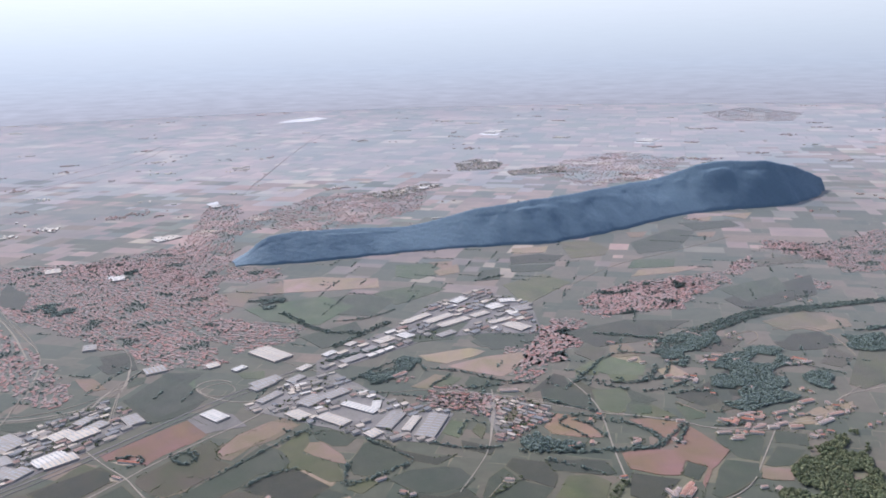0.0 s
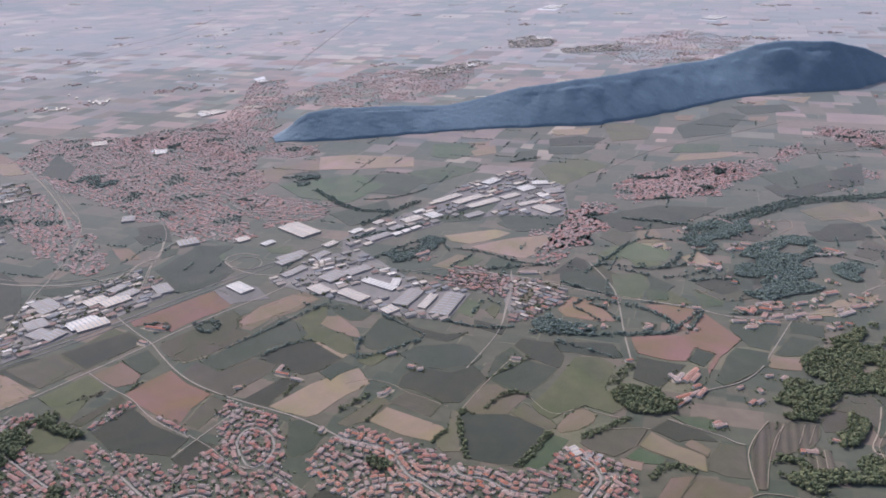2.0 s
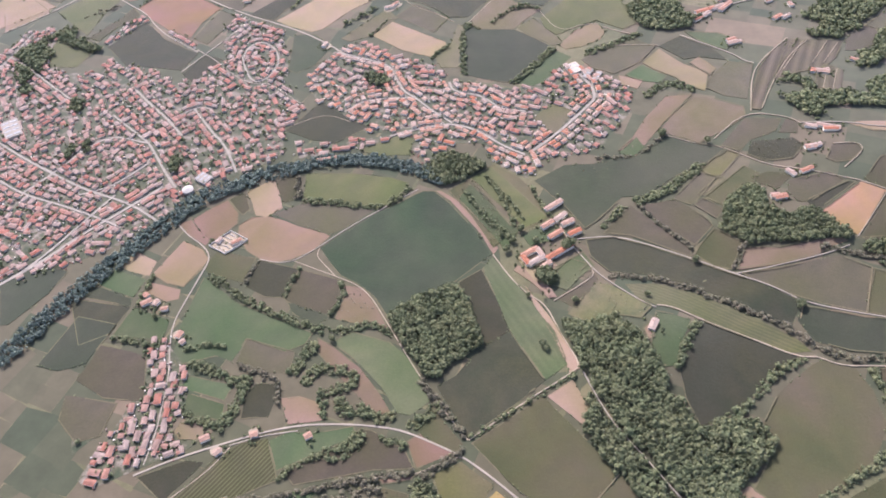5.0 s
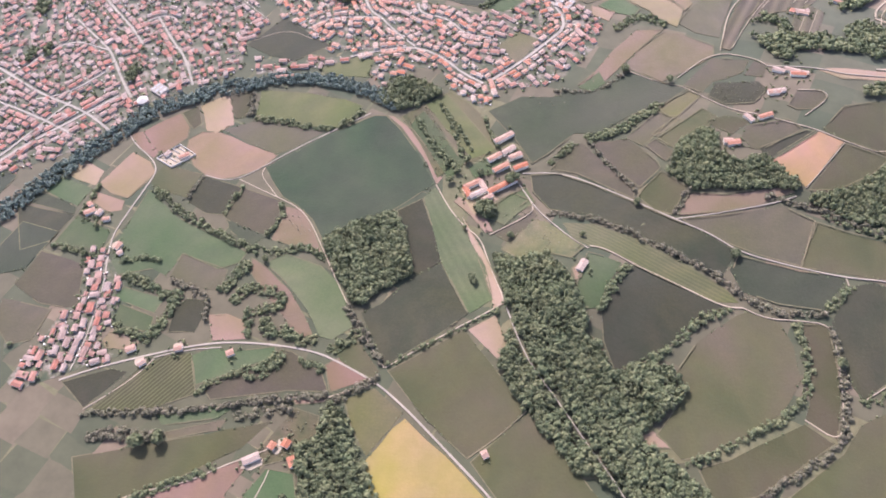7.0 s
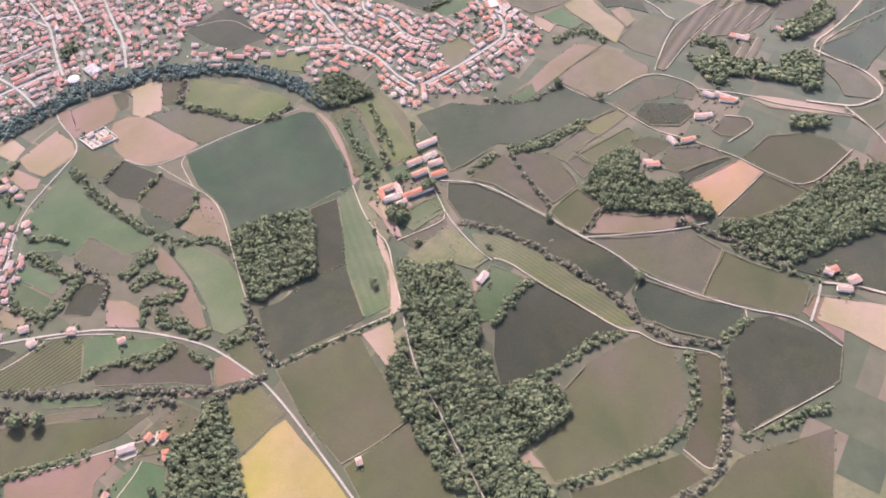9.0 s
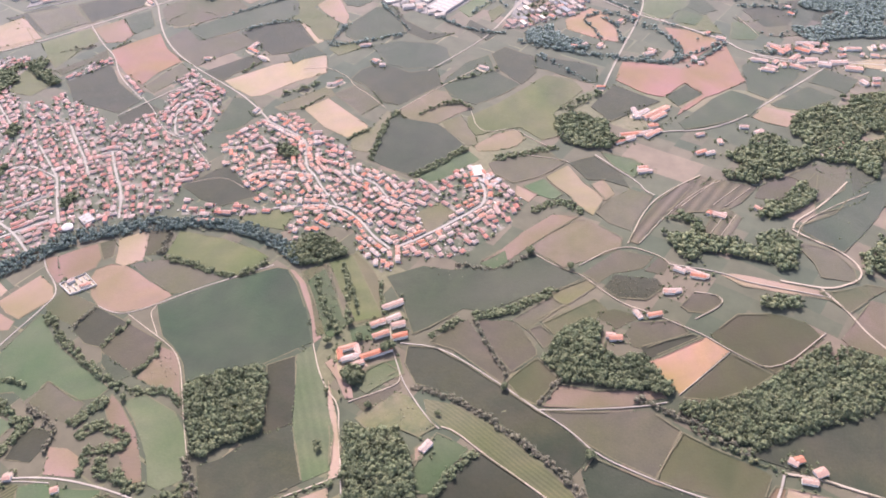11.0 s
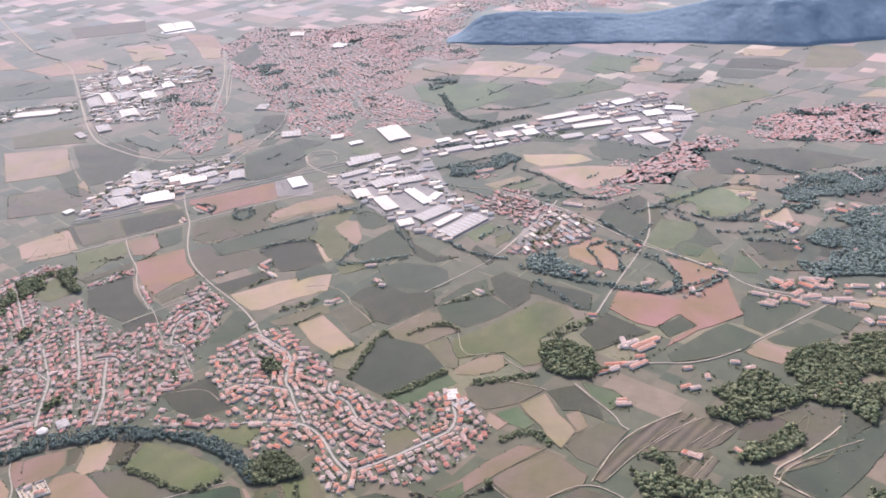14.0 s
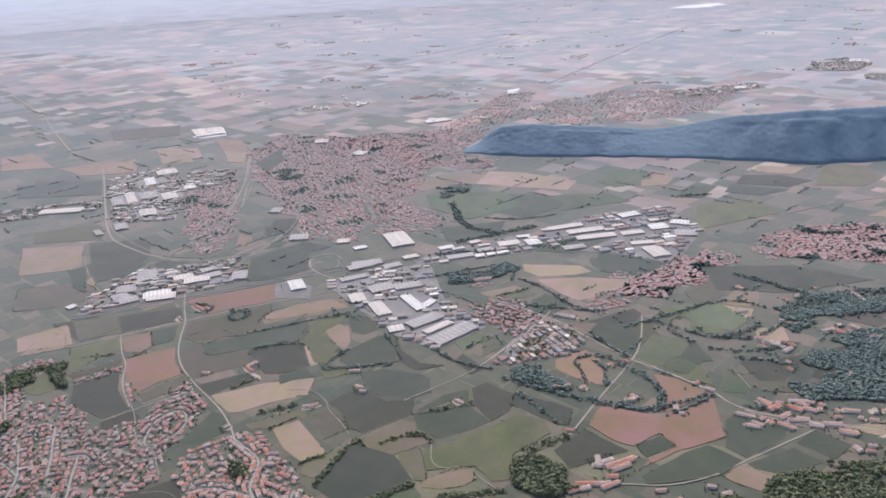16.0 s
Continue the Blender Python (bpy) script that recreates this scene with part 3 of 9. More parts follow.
field("olivelight", (16.7, 153.5), (27.1, 160.2), (40.8, 152.1), (36.5, 144.3), (30.3, 132.7), (22.6, 142.5))
field("grass", (-35.9, 212.7), (-27.9, 218.9), (-10.3, 214.4), (1.7, 204.8), (11.4, 186.5), (4.4, 179.4), (-0.7, 180.1), (-9.6, 191), (-25.3, 205.7))
field("stubble", (-42.6, 214.6), (-35.6, 211.2), (-20.9, 200.3), (-8.6, 186.9), (-4, 180.8), (-9.9, 177.2), (-18.1, 186.5), (-29.4, 196), (-40, 206.1))
field("tan", (-51.2, 182.8), (-43.1, 184.3), (-34.5, 181.7), (-30.4, 174.6), (-44.8, 171))
field("meadow", (-95.6, 186.5), (-94.1, 191), (-73.7, 187.6), (-75.1, 180), (-92.9, 184))
field("meadow", (-91.2, 175.5), (-92.1, 182.4), (-74.6, 178.4), (-73.2, 170.6), (-92.3, 172.4))
field("darkolive", (-67, 183), (-63.6, 189.2), (-53.4, 189.7), (-54.2, 174.3), (-65.8, 172))
field("stubble", (-91.8, 164), (-89.6, 169.8), (-75, 165.8), (-78.9, 161.2), (-88.6, 160.4))
field("vines", (-83.3, 133.7), (-70.3, 154.2), (-62.2, 161.1), (-52, 164.4), (-43.2, 146.7), (-55.5, 139.5), (-76.8, 132.8))
field("meadow", (-51.1, 163.5), (-43.5, 167.4), (-32.5, 168.2), (-18, 172.4), (-15.3, 168), (-32, 158.2), (-44.5, 150.5))
field("darkolive", (-100.2, 143.1), (-81.9, 151.9), (-74.5, 152), (-85.7, 133.5))
field("brown", (-42.1, 150.8), (-31.3, 156.5), (-17.9, 165.7), (-15.2, 171.6), (-10.1, 171.2), (4.5, 163.7), (9.3, 156), (-6.2, 154.2), (-36.3, 145.3))
field("pink", (4.9, 167.4), (9.4, 171), (24.4, 163.8), (10, 156.1))
field("pink", (-3.4, 150.5), (10.2, 153.9), (9, 151.4), (-1.7, 148.6))
field("meadow", (-54.6, 135.4), (-35.2, 143), (-26, 143.8), (-30.7, 138.2), (-51.5, 131.6))
field("limetan", (-49.1, 129.2), (-26.2, 138.6), (-28.8, 133.7), (-46.7, 126.6))
field("olive", (-81, 113.6), (-32.5, 131.3), (-8.4, 140.2), (-16.9, 127.8), (-25.7, 121.4), (-41, 109.3), (-68.1, 90.5))
field("pink", (-49.6, 101.6), (-17.1, 122.7), (-13.3, 119.2), (-17, 109.8), (-14.7, 101.4), (-45.4, 95.2))
field("meadow", (-10.6, 110.6), (-5.2, 121.7), (6, 121.7), (9.2, 112.7), (5.6, 105.6), (-6.6, 103.1))
field("scrub", (-13.8, 121.5), (-1.2, 147.2), (8.7, 145.5), (10.1, 135.3), (1.9, 126.7), (-5.8, 123.1))
field("olive", (5.3, 176.9), (14.5, 181.4), (26.8, 168.1), (26.2, 163.1), (11.1, 170.2))
field("limetan", (14.1, 319.3), (25.3, 330.4), (38.2, 321.2), (44.1, 315), (55.4, 293.2), (41.5, 281.9))
field("scrub", (4.3, 309.7), (13.5, 318.8), (40.7, 282.2), (36.4, 279.5), (30, 272), (18.1, 291.7))
field("meadow", (89.1, 340.5), (97.9, 352.2), (101.8, 344.7), (96.5, 337.6))
field("darkgreen", (47, 318.4), (61.5, 330.2), (76.1, 331.7), (89.5, 336.9), (98.2, 336.7), (111.2, 351.7), (115.8, 353.3), (129.3, 345.5), (143, 342.1), (141.1, 338.6), (133.3, 332.7), (115.1, 321.1), (101.5, 309.3), (90.3, 307.4), (78.5, 291.8), (72.8, 286.1), (62.4, 301.2))
field("stubble", (88.3, 341.4), (96.5, 352.2), (103.8, 368.9), (114.7, 386.5), (128.4, 387.3), (117.9, 372.7), (109.4, 357.4), (101.9, 346.5))
field("drybrown", (128.8, 385.6), (136.1, 385.1), (153.8, 374.5), (153.8, 365.8), (142.2, 355.1), (129.5, 346.8), (116.2, 354.2), (110, 357.4), (118.5, 372.7))
field("stubble", (103.2, 418.4), (112.7, 432.6), (126, 417.6), (138.9, 407.4), (135.9, 390), (125.3, 397.4), (121.2, 403.3), (109.2, 412.4))
field("stubble", (129.6, 417.4), (135, 423.8), (143.4, 411.9), (139.5, 404.5))
field("brown", (141, 404.4), (150.4, 418.2), (163.3, 415), (156.5, 381.7), (145.3, 385.4), (136.3, 393.3))
field("vinestripe", (159, 383.7), (165.3, 408.7), (174.7, 426.4), (185.4, 440.5), (191.5, 439.8), (181.2, 420.4), (170.1, 396.5), (162, 371.1), (157.6, 372.6))
field("vinestripe", (185.7, 440.5), (200, 439.8), (215.8, 438.6), (208.4, 420.9), (199.1, 408.7), (185.8, 405.3), (172.2, 397.5))
field("vinestripe", (196, 407.5), (201.9, 413.8), (209.7, 407.6), (205.1, 387.8), (191.3, 387.9))
field("brown", (216.8, 440), (244.7, 470.8), (246.5, 464.1), (235.7, 438.6), (223.2, 428.4), (215.4, 428.1))
field("darkgreen", (246.9, 464.1), (275.3, 460.8), (269.5, 442.8), (246, 423.3), (245.4, 432.1))
field("darkgreen", (240.1, 412.4), (270.3, 445.3), (255.2, 399.7), (237.6, 401.4))
field("darkgrey", (-3.4, 451.5), (2.9, 454.8), (15.3, 460.1), (33.7, 448.5), (50.4, 435.4), (41.3, 412.8), (31.6, 399.2), (19.9, 400.7), (2.1, 406.1))
field("limetan", (28.5, 454.9), (38.8, 464.8), (54.6, 444.1), (57.7, 438.5), (51.4, 436.1), (34, 449.1))
field("meadow", (30.9, 399.2), (44.6, 423.4), (54.8, 430), (62.9, 424.6), (51.4, 407.2), (44.8, 396.6))
field("stubble", (55.6, 436.7), (63.8, 451.8), (76.4, 460.2), (83.1, 451.7), (79.3, 442.9), (68.6, 434.3), (58.6, 432.4))
field("lime", (42.7, 464.8), (57, 485.3), (66.6, 503.3), (76.8, 525.2), (94.3, 525.8), (104.7, 514.3), (96.1, 493), (92.2, 482.4), (101.7, 468), (100.7, 458.8), (93.3, 453), (76.5, 462.8), (63.8, 454.3), (53.2, 446.7), (46.4, 454.3))
field("brown", (69, 421.7), (79, 436.1), (95, 445.3), (107.9, 435.8), (110.9, 434.5), (101.5, 418.4), (87.6, 407.7), (75.1, 413.5))
field("meadow", (93.2, 407), (103, 416.6), (116.3, 405.2), (112.8, 398.6), (100.2, 401.8))
field("red", (-269, 586.1), (-256.7, 595.4), (-213.3, 645.3), (-190.3, 621.8), (-197.1, 605.9), (-219.3, 580.6), (-228, 566.1), (-248.5, 579.2), (-260.1, 574.8))
field("stubble", (-182.8, 589.3), (-156.1, 617.9), (-135.8, 643.2), (-122.9, 623.2), (-138.2, 599.9), (-153.9, 589.7), (-166.3, 567.9), (-175.9, 572.6))
field("darkgreen", (-212.2, 574), (-204.7, 585), (-190, 571.9), (-199.1, 562.1))
field("olive", (-228.5, 549.4), (-214.8, 566.8), (-189.6, 603.8), (-179.4, 590.2), (-178.4, 571.7), (-165.3, 562.6), (-177, 543.7), (-188.1, 530.5), (-200, 520.8), (-210.8, 521.7), (-227.7, 540.8))
field("drybrown", (-213, 528.2), (-206.4, 540.6), (-190.8, 546.4), (-179.8, 542.9), (-188.8, 525.6), (-202.7, 517.6))
field("darkgreen", (-175.9, 541.1), (-161.4, 566.1), (-145.8, 593.4), (-129.8, 580), (-121.6, 562), (-125.4, 551.6), (-143.1, 545), (-151.9, 529.3), (-174, 505.7), (-190.8, 519.9))
field("lime", (-134.2, 583.8), (-121.6, 607.3), (-113.6, 611), (-111.4, 589.9), (-115.2, 575.3), (-100.2, 565.2), (-85.8, 556.3), (-80.2, 532.8), (-89.7, 530.5), (-109.9, 548.9), (-123.2, 553.3))
field("tan", (-115.2, 579.8), (-111.5, 592.7), (-100.7, 592.5), (-84.2, 570.3), (-79.4, 556.2), (-90.8, 560.7), (-105.5, 570.6))
field("tan", (-117.7, 549.8), (-110.1, 549.7), (-85.8, 529.6), (-88.6, 524.8), (-108.2, 540.5))
field("darkgreen", (-112.4, 612), (-95.1, 611.6), (-75.2, 596.8), (-81.8, 584.7), (-92.3, 584.9), (-105.8, 598.3))
field("pink", (-261.6, 501.4), (-248.7, 520.3), (-227.2, 501.3), (-227, 490.7), (-238.7, 484.8))
field("darkgreen", (-248.2, 521.1), (-236, 538.3), (-218.1, 516.9), (-226.6, 502.1))
field("red", (-228.7, 476.7), (-219.6, 492.9), (-208.4, 508.2), (-190.4, 489.9), (-170.2, 476.8), (-177.9, 458.6), (-180.2, 442), (-198.9, 451.8), (-216.9, 464.7))
field("brown", (-199.1, 500.4), (-193.1, 519.2), (-171, 508), (-154.6, 523.7), (-133.2, 519.6), (-137.4, 504.8), (-151.9, 483.3), (-156.8, 472.6), (-179.2, 482.6), (-190.8, 493.6))
field("darkolive", (-148.9, 468.4), (-124.2, 500.2), (-114.2, 489.8), (-125.5, 472.6), (-128.8, 462.2), (-138.3, 463.6))
field("brown", (-177.3, 441.3), (-169.2, 474.7), (-155, 464.9), (-166.4, 435.6))
field("darkolive", (-232.6, 431.3), (-217.7, 460.5), (-196.8, 440.6), (-169.3, 424.9), (-174.3, 407.9), (-193.5, 410.6), (-211.9, 411.6))
field("darkolive", (-172.4, 404.4), (-163.2, 424.4), (-151.1, 419.6), (-162.4, 394.8))
field("darkolive", (-149.8, 524.5), (-134.3, 544.1), (-117, 552.4), (-88.9, 524.1), (-99.9, 509.3), (-112.5, 501.7), (-130.7, 512.5))
field("darkgrey", (-102.3, 504.7), (-92.5, 523.3), (-76.9, 513), (-88.3, 500.9), (-92.6, 494.2))
field("tan", (-127.8, 461.6), (-105.8, 489.1), (-88.9, 503.9), (-74.6, 511.4), (-65.2, 489.8), (-79.8, 475.5), (-94.3, 452.3), (-101.1, 449), (-117.2, 455.5))
field("darkgreen", (-111.4, 445), (-98.8, 447.1), (-83.7, 434.4), (-90.2, 414.8), (-100.2, 405.9), (-106.3, 409.4))
field("limetan", (-80.4, 442), (-69.2, 457.8), (-56.8, 474.8), (-48.3, 465.2), (-59.9, 446), (-73.4, 439.5))
field("brown", (-49.6, 466.6), (-38.7, 481.9), (-14.8, 465.3), (-22, 449.5))
field("tan", (-60.9, 445.4), (-53.1, 462.5), (-14.2, 439.3), (-12, 435), (-21.1, 423.3), (-39.6, 430.4))
field("limetan", (-19, 427), (-10.2, 438.7), (-8.6, 458), (-2.8, 454.1), (-4.7, 436.3), (-2.1, 413), (-13.1, 412.8), (-17, 421))
field("darkgrey", (-50.1, 531.8), (-33.8, 543), (-9.4, 546.9), (2.7, 542.7), (11.6, 527.3), (4.7, 516.4), (-14.4, 508.9), (-30.2, 512.8))
field("darkolive", (-46.1, 486.1), (-44, 500), (-34.3, 511.3), (-10.2, 505.1), (4.8, 514.1), (15, 496.9), (-3.4, 466), (-14.5, 466), (-34.6, 482.6))
field("darkgreen", (-78.5, 556.2), (-69, 587.3), (-56.4, 591.7), (-33.5, 556.5), (-50, 540.7), (-65.9, 536.8), (-74.4, 541))
field("darkolive", (-55.5, 591.7), (-39.1, 573.2), (-14.6, 559.7), (1.4, 563.8), (-13.7, 548.7), (-32.7, 556.5))
field("lime", (-77.2, 520), (-73.3, 531.1), (-57.5, 535.1), (-54.8, 527.8), (-66.4, 512.9))
field("lime", (-285.9, 471.6), (-264.2, 500.6), (-246.2, 486.2), (-250.9, 468.8), (-252.6, 444.8), (-269.8, 457.6))
field("olive", (-250.1, 440.8), (-236.9, 464), (-232.6, 477.5), (-225, 468.2), (-235.9, 451.6), (-241.7, 438.3))
field("olive", (-297.7, 525.5), (-275.7, 572.2), (-246.9, 554.8), (-246.4, 542.7), (-270.7, 506.1), (-288, 517.3))
field("darkolive", (-339.4, 497.7), (-318, 524.8), (-296, 524.7), (-278.5, 513.2), (-290.1, 483.3), (-306, 487))
field("tan", (-329.6, 478.8), (-313.9, 489.3), (-291.2, 471.6), (-302.6, 458.1), (-313.2, 447.1))
field("lime", (-271.3, 427.7), (-270.9, 446), (-240.6, 424.8), (-245, 410), (-262.9, 409.8))
field("darkolive", (-93.7, 353.2), (-78.3, 379.1), (-56.8, 363), (-46.3, 358.2), (-62.6, 343.8), (-76.9, 345.9))
field("grass", (-8.7, 601.1), (0.6, 622.3), (13.8, 615.1), (4.6, 589.6))
field("lime", (15.3, 600.6), (20.9, 613.9), (27.3, 605.1), (21.8, 587.5))
field("darkolive", (5.6, 586), (30.7, 572.1), (26.5, 560), (5.9, 573.4))
field("darkgreen", (14.2, 496.9), (20.7, 526.4), (33.5, 541.5), (43.7, 521.6), (64.5, 510), (55.2, 493.9), (44.1, 479.8), (25.8, 483.3))
field("darkolive", (34.6, 543.2), (41.3, 554.7), (65.1, 546.1), (70.6, 526.8), (64.9, 510), (46, 523.9))
field("darkgrey", (64.4, 550.3), (107.2, 545.6), (111.3, 526.5), (105.7, 523.4), (79, 530.7), (65.7, 534.8))
field("drybrown", (10.8, 488.9), (21.4, 488.9), (43.7, 475.6), (33.4, 462.8), (26.4, 452.9), (5.2, 452.8), (-2.1, 459.4))
field("red", (72.6, 604.2), (86.8, 627.1), (99.6, 621.8), (110.9, 597.7), (115.5, 581.3), (103.6, 581.5), (93.4, 584.4), (77.3, 591))
field("red", (142.5, 611.1), (158.5, 610.8), (183.7, 600.9), (165, 567.4), (157.7, 563.3), (159.4, 582.3), (149, 597.9))
field("red", (122.6, 554.5), (132, 557.7), (161.7, 557.3), (185.5, 596.2), (193.9, 573.8), (202.1, 551.8), (191.5, 538.3), (180, 525.8), (165.6, 501.2), (166.3, 507.8), (178.2, 529), (165.5, 540.1), (154.6, 519.2), (143.5, 520.8), (122.1, 531.1))
field("darkgreen", (156.2, 519.9), (167.4, 540.1), (177.5, 529), (165, 511.5))
field("darkolive", (113.7, 496.5), (121.6, 525.6), (143.1, 517.7), (153.5, 513.9), (136.5, 493.4), (128.1, 482.9))
field("darkgreen", (198, 570.3), (203, 578), (234.2, 577.5), (234.3, 565.5), (217.1, 534.1), (203.7, 540.5), (202.4, 553.5))
field("darkgreen", (167.9, 492.4), (183.9, 525), (194, 539), (215.4, 531), (206.8, 511.2), (183.4, 493), (171.9, 486))
field("darkgreen", (247.8, 581.6), (270.2, 572.6), (263.2, 553.5), (240.7, 561.3))
field("darkgreen", (218.8, 529.4), (239.5, 556.3), (257.6, 547.9), (237.7, 526.2), (223.3, 526.3))
field("tan", (208.9, 510.5), (214.8, 524.8), (236, 520.8), (229, 505.2), (215.5, 507.5))
field("meadow", (128.7, 449.9), (148.2, 447.4), (156.9, 440.7), (150.5, 429.4), (137.2, 438.7))
field("darkolive", (113.6, 435), (125.8, 444.8), (142.6, 431.6), (150.3, 419.4), (135, 423.8), (126.8, 421.2))
field("tan", (108, 194), (112.6, 191.8), (116.6, 184.2), (111.5, 187.3))
field("tan", (129.5, 156.8), (134.3, 160.1), (141.1, 154.2), (134.2, 153.3))
field("tan", (97.4, 223.3), (99.8, 226.1), (102, 219.5), (99.5, 217.6))
field("tan", (40.4, 258.4), (42.1, 261.9), (47.3, 258.7), (57.5, 248.9), (61.4, 244), (57.4, 242.1), (48.7, 251.7))
field("lime", (-47.3, 338.6), (-29.1, 350.8), (-19.7, 348.6), (-19.7, 335.6), (-36.1, 334.3))
field("limetan", (43.8, 367.4), (52.9, 381.8), (65.2, 373.6), (55.9, 354.9))
field("tan", (89.5, 406.5), (103.1, 401.7), (99.6, 393.6), (90.7, 398.7))
field("meadow", (9.6, 304.2), (14.5, 314.6), (41.3, 284.3), (35.5, 270.9), (29.4, 280))
field("lime", (15.2, 319.2), (23.7, 328.9), (54.7, 293.2), (43.6, 285.9))
field("tan", (41.5, 265.9), (47.4, 272.9), (61.2, 262), (55.1, 249.5), (50.3, 253.6))
field("grass", (59.7, 261.2), (72.1, 271.1), (77.3, 262.4), (65, 247.8), (57.5, 250.9))
field("meadow", (42.9, 280.7), (53.2, 289.4), (58.5, 286.2), (57.5, 277.7), (46.7, 274.7))
field("darkgrey", (-209, 239), (-197.2, 251.8), (-175.7, 245.3), (-179.7, 230.9), (-190.4, 212.1), (-194.9, 211.8))
field("darkgrey", (-165.9, 190.9), (-158.5, 218.8), (-138.1, 215.6), (-144.3, 193.4), (-155.1, 188.7))
field("brown", (-144.6, 185.1), (-141, 204), (-117.3, 199.5), (-110.2, 176.9), (-128.6, 177.2))
field("brown", (-143.7, 165.3), (-145.6, 177.3), (-121.4, 175), (-122.8, 159.3), (-131.9, 155.7))
field("darkolive", (222.6, 263.1), (236.2, 277.1), (253.8, 287.2), (275.6, 302.7), (283.5, 307.8), (283.5, 262.3), (274.8, 259.5), (260.6, 259.5), (244.6, 261.3))
field("tan", (238.5, 252.9), (274.6, 255.2), (285.3, 256.5), (284.2, 236.3), (273.9, 233.2), (261.5, 232.6), (248.4, 238.1), (236.3, 241.3))
field("drybrown", (257.6, 335), (270.8, 365.3), (278.4, 365), (286.4, 364.2), (284.7, 332.9), (276.9, 329.8), (261.5, 332.3))
field("darkgrey", (236.4, 408.2), (255.6, 427.3), (263.1, 445.3), (283.8, 472.8), (290.5, 478.5), (284.9, 453.2), (268.3, 413.1), (259.1, 395.7), (253.7, 396.8))
field("brown", (235.1, 395.9), (253.7, 395), (263.6, 384), (265.4, 375), (248.6, 372.6), (245.4, 381.3))
field("olive", (247.5, 361), (256.4, 365.3), (269.1, 375.1), (279, 376.4), (270.8, 366.1), (261.3, 352.7))
field("darkolive", (263.7, 473.4), (285.3, 508), (295.5, 516.8), (293.8, 484.9), (283.9, 476.6), (264.6, 449.4))
field("brown", (230.8, 454.9), (245.6, 470.7), (262.2, 472.9), (260.3, 450.7), (245.7, 432.6), (242.7, 450.4))
field("pink", (-179.3, 583.5), (-169.6, 610), (-146.6, 633.3), (-121.3, 624.8), (-134.7, 613.8), (-145.9, 600.1), (-164.4, 583.1), (-174.6, 575.1))
field("darkgreen", (-284, 686.4), (-275.5, 696.4), (-252, 683.4), (-220.6, 674.5), (-209.1, 685.3), (-220, 653), (-245.3, 637))
field("meadow", (-248.3, 707.5), (-231.8, 730.8), (-222.9, 693.9), (-234, 688.9))
field("darkgrey", (-335.6, 770.4), (-308.1, 793.2), (-292.6, 759), (-317.4, 748.7))
field("darkgreen", (-295.2, 737), (-278.3, 739.4), (-277, 724.5), (-287.5, 712.6))
field("pink", (-345.8, 740.5), (-328, 740.2), (-306.3, 713.1), (-324.1, 709.7))
field("darkgreen", (-372.5, 651.8), (-317.8, 665.3), (-300.8, 684.4), (-297.1, 660.1), (-323.4, 644.1), (-329.7, 626.2), (-364.5, 634.4))
field("darkgreen", (-217.8, 987.9), (-188.7, 996.5), (-167.4, 939.2), (-197.8, 923.5))
field("grass", (-194.3, 740.8), (-169.2, 745.3), (-166.3, 724.4), (-186.3, 726.3))
field("tan", (-197.1, 1061.4), (-154.4, 1069.8), (-72.6, 1054.3), (-69.8, 1012), (-119.7, 1005.4), (-188, 1001.2))
field("stubble", (-284, 995.7), (-227.6, 1020.7), (-198.2, 1058.8), (-187.3, 1001.1), (-227.7, 982), (-228.2, 948.2), (-283.8, 965.6))
field("tan", (-23.4, 768.9), (26.7, 785.7), (42.1, 774.6), (30.4, 761.9), (2.1, 745.4), (-16, 754.6))
field("tan", (2.9, 739.5), (35.6, 758.3), (77.9, 769.3), (78.1, 751), (61, 718.3), (51.9, 708.4), (27.2, 721.7), (7.4, 734.8))
field("stubble", (-32.2, 693.1), (-9.6, 719.8), (0.1, 714.8), (-17.8, 686.7))
field("grass", (-17.3, 685.4), (1.1, 714.7), (15.3, 709.3), (-0.8, 685.1))
field("darkgreen", (15.8, 694.9), (22.3, 712.6), (50.5, 700.6), (42.6, 674.7), (24, 676.5))
field("darkgreen", (29.2, 803.5), (53.8, 828.5), (102.6, 819.7), (89.5, 787.2), (54.6, 781.2), (38.8, 787.6))
field("darkolive", (74.2, 676.7), (99.3, 711.8), (107.8, 704.2), (107.3, 672.3), (122.1, 632.4), (96.3, 640.4), (76, 659.6))
field("lime", (119.9, 718), (142.8, 742.9), (143.6, 722.6), (139.3, 703.8), (119.5, 705.8))
field("olive", (103.6, 673.8), (115.1, 696.9), (131.6, 669.9), (123.4, 637.8))
field("lime", (125.6, 671.7), (155.9, 667.6), (144.3, 624.9), (127.4, 621), (123.4, 642.4))
field("darkgreen", (151.1, 645.5), (171.9, 654), (169.2, 638.1), (145.2, 624.8))
field("lime", (150.2, 633.1), (169, 635.8), (182.2, 611.7), (151.4, 613.5))
field("lime", (145.4, 714.1), (179.6, 717.7), (171.8, 691.4), (150.3, 683.1))
field("tan", (149.5, 743.7), (187.3, 745.9), (186.9, 726.8), (145.5, 716.9))
field("stubble", (166.6, 780.8), (183.1, 794), (190.3, 748.6), (160.4, 745.6))
field("tan", (194.5, 710.6), (212.6, 721.4), (221.7, 694.4), (198.5, 691.4))
field("meadow", (187.4, 630.8), (211, 633), (204.3, 608.7), (187.8, 605))
field("stubble", (346.3, 831.5), (411.9, 855.1), (436.7, 831), (431.3, 809.3), (389.3, 796), (367.8, 812.6))
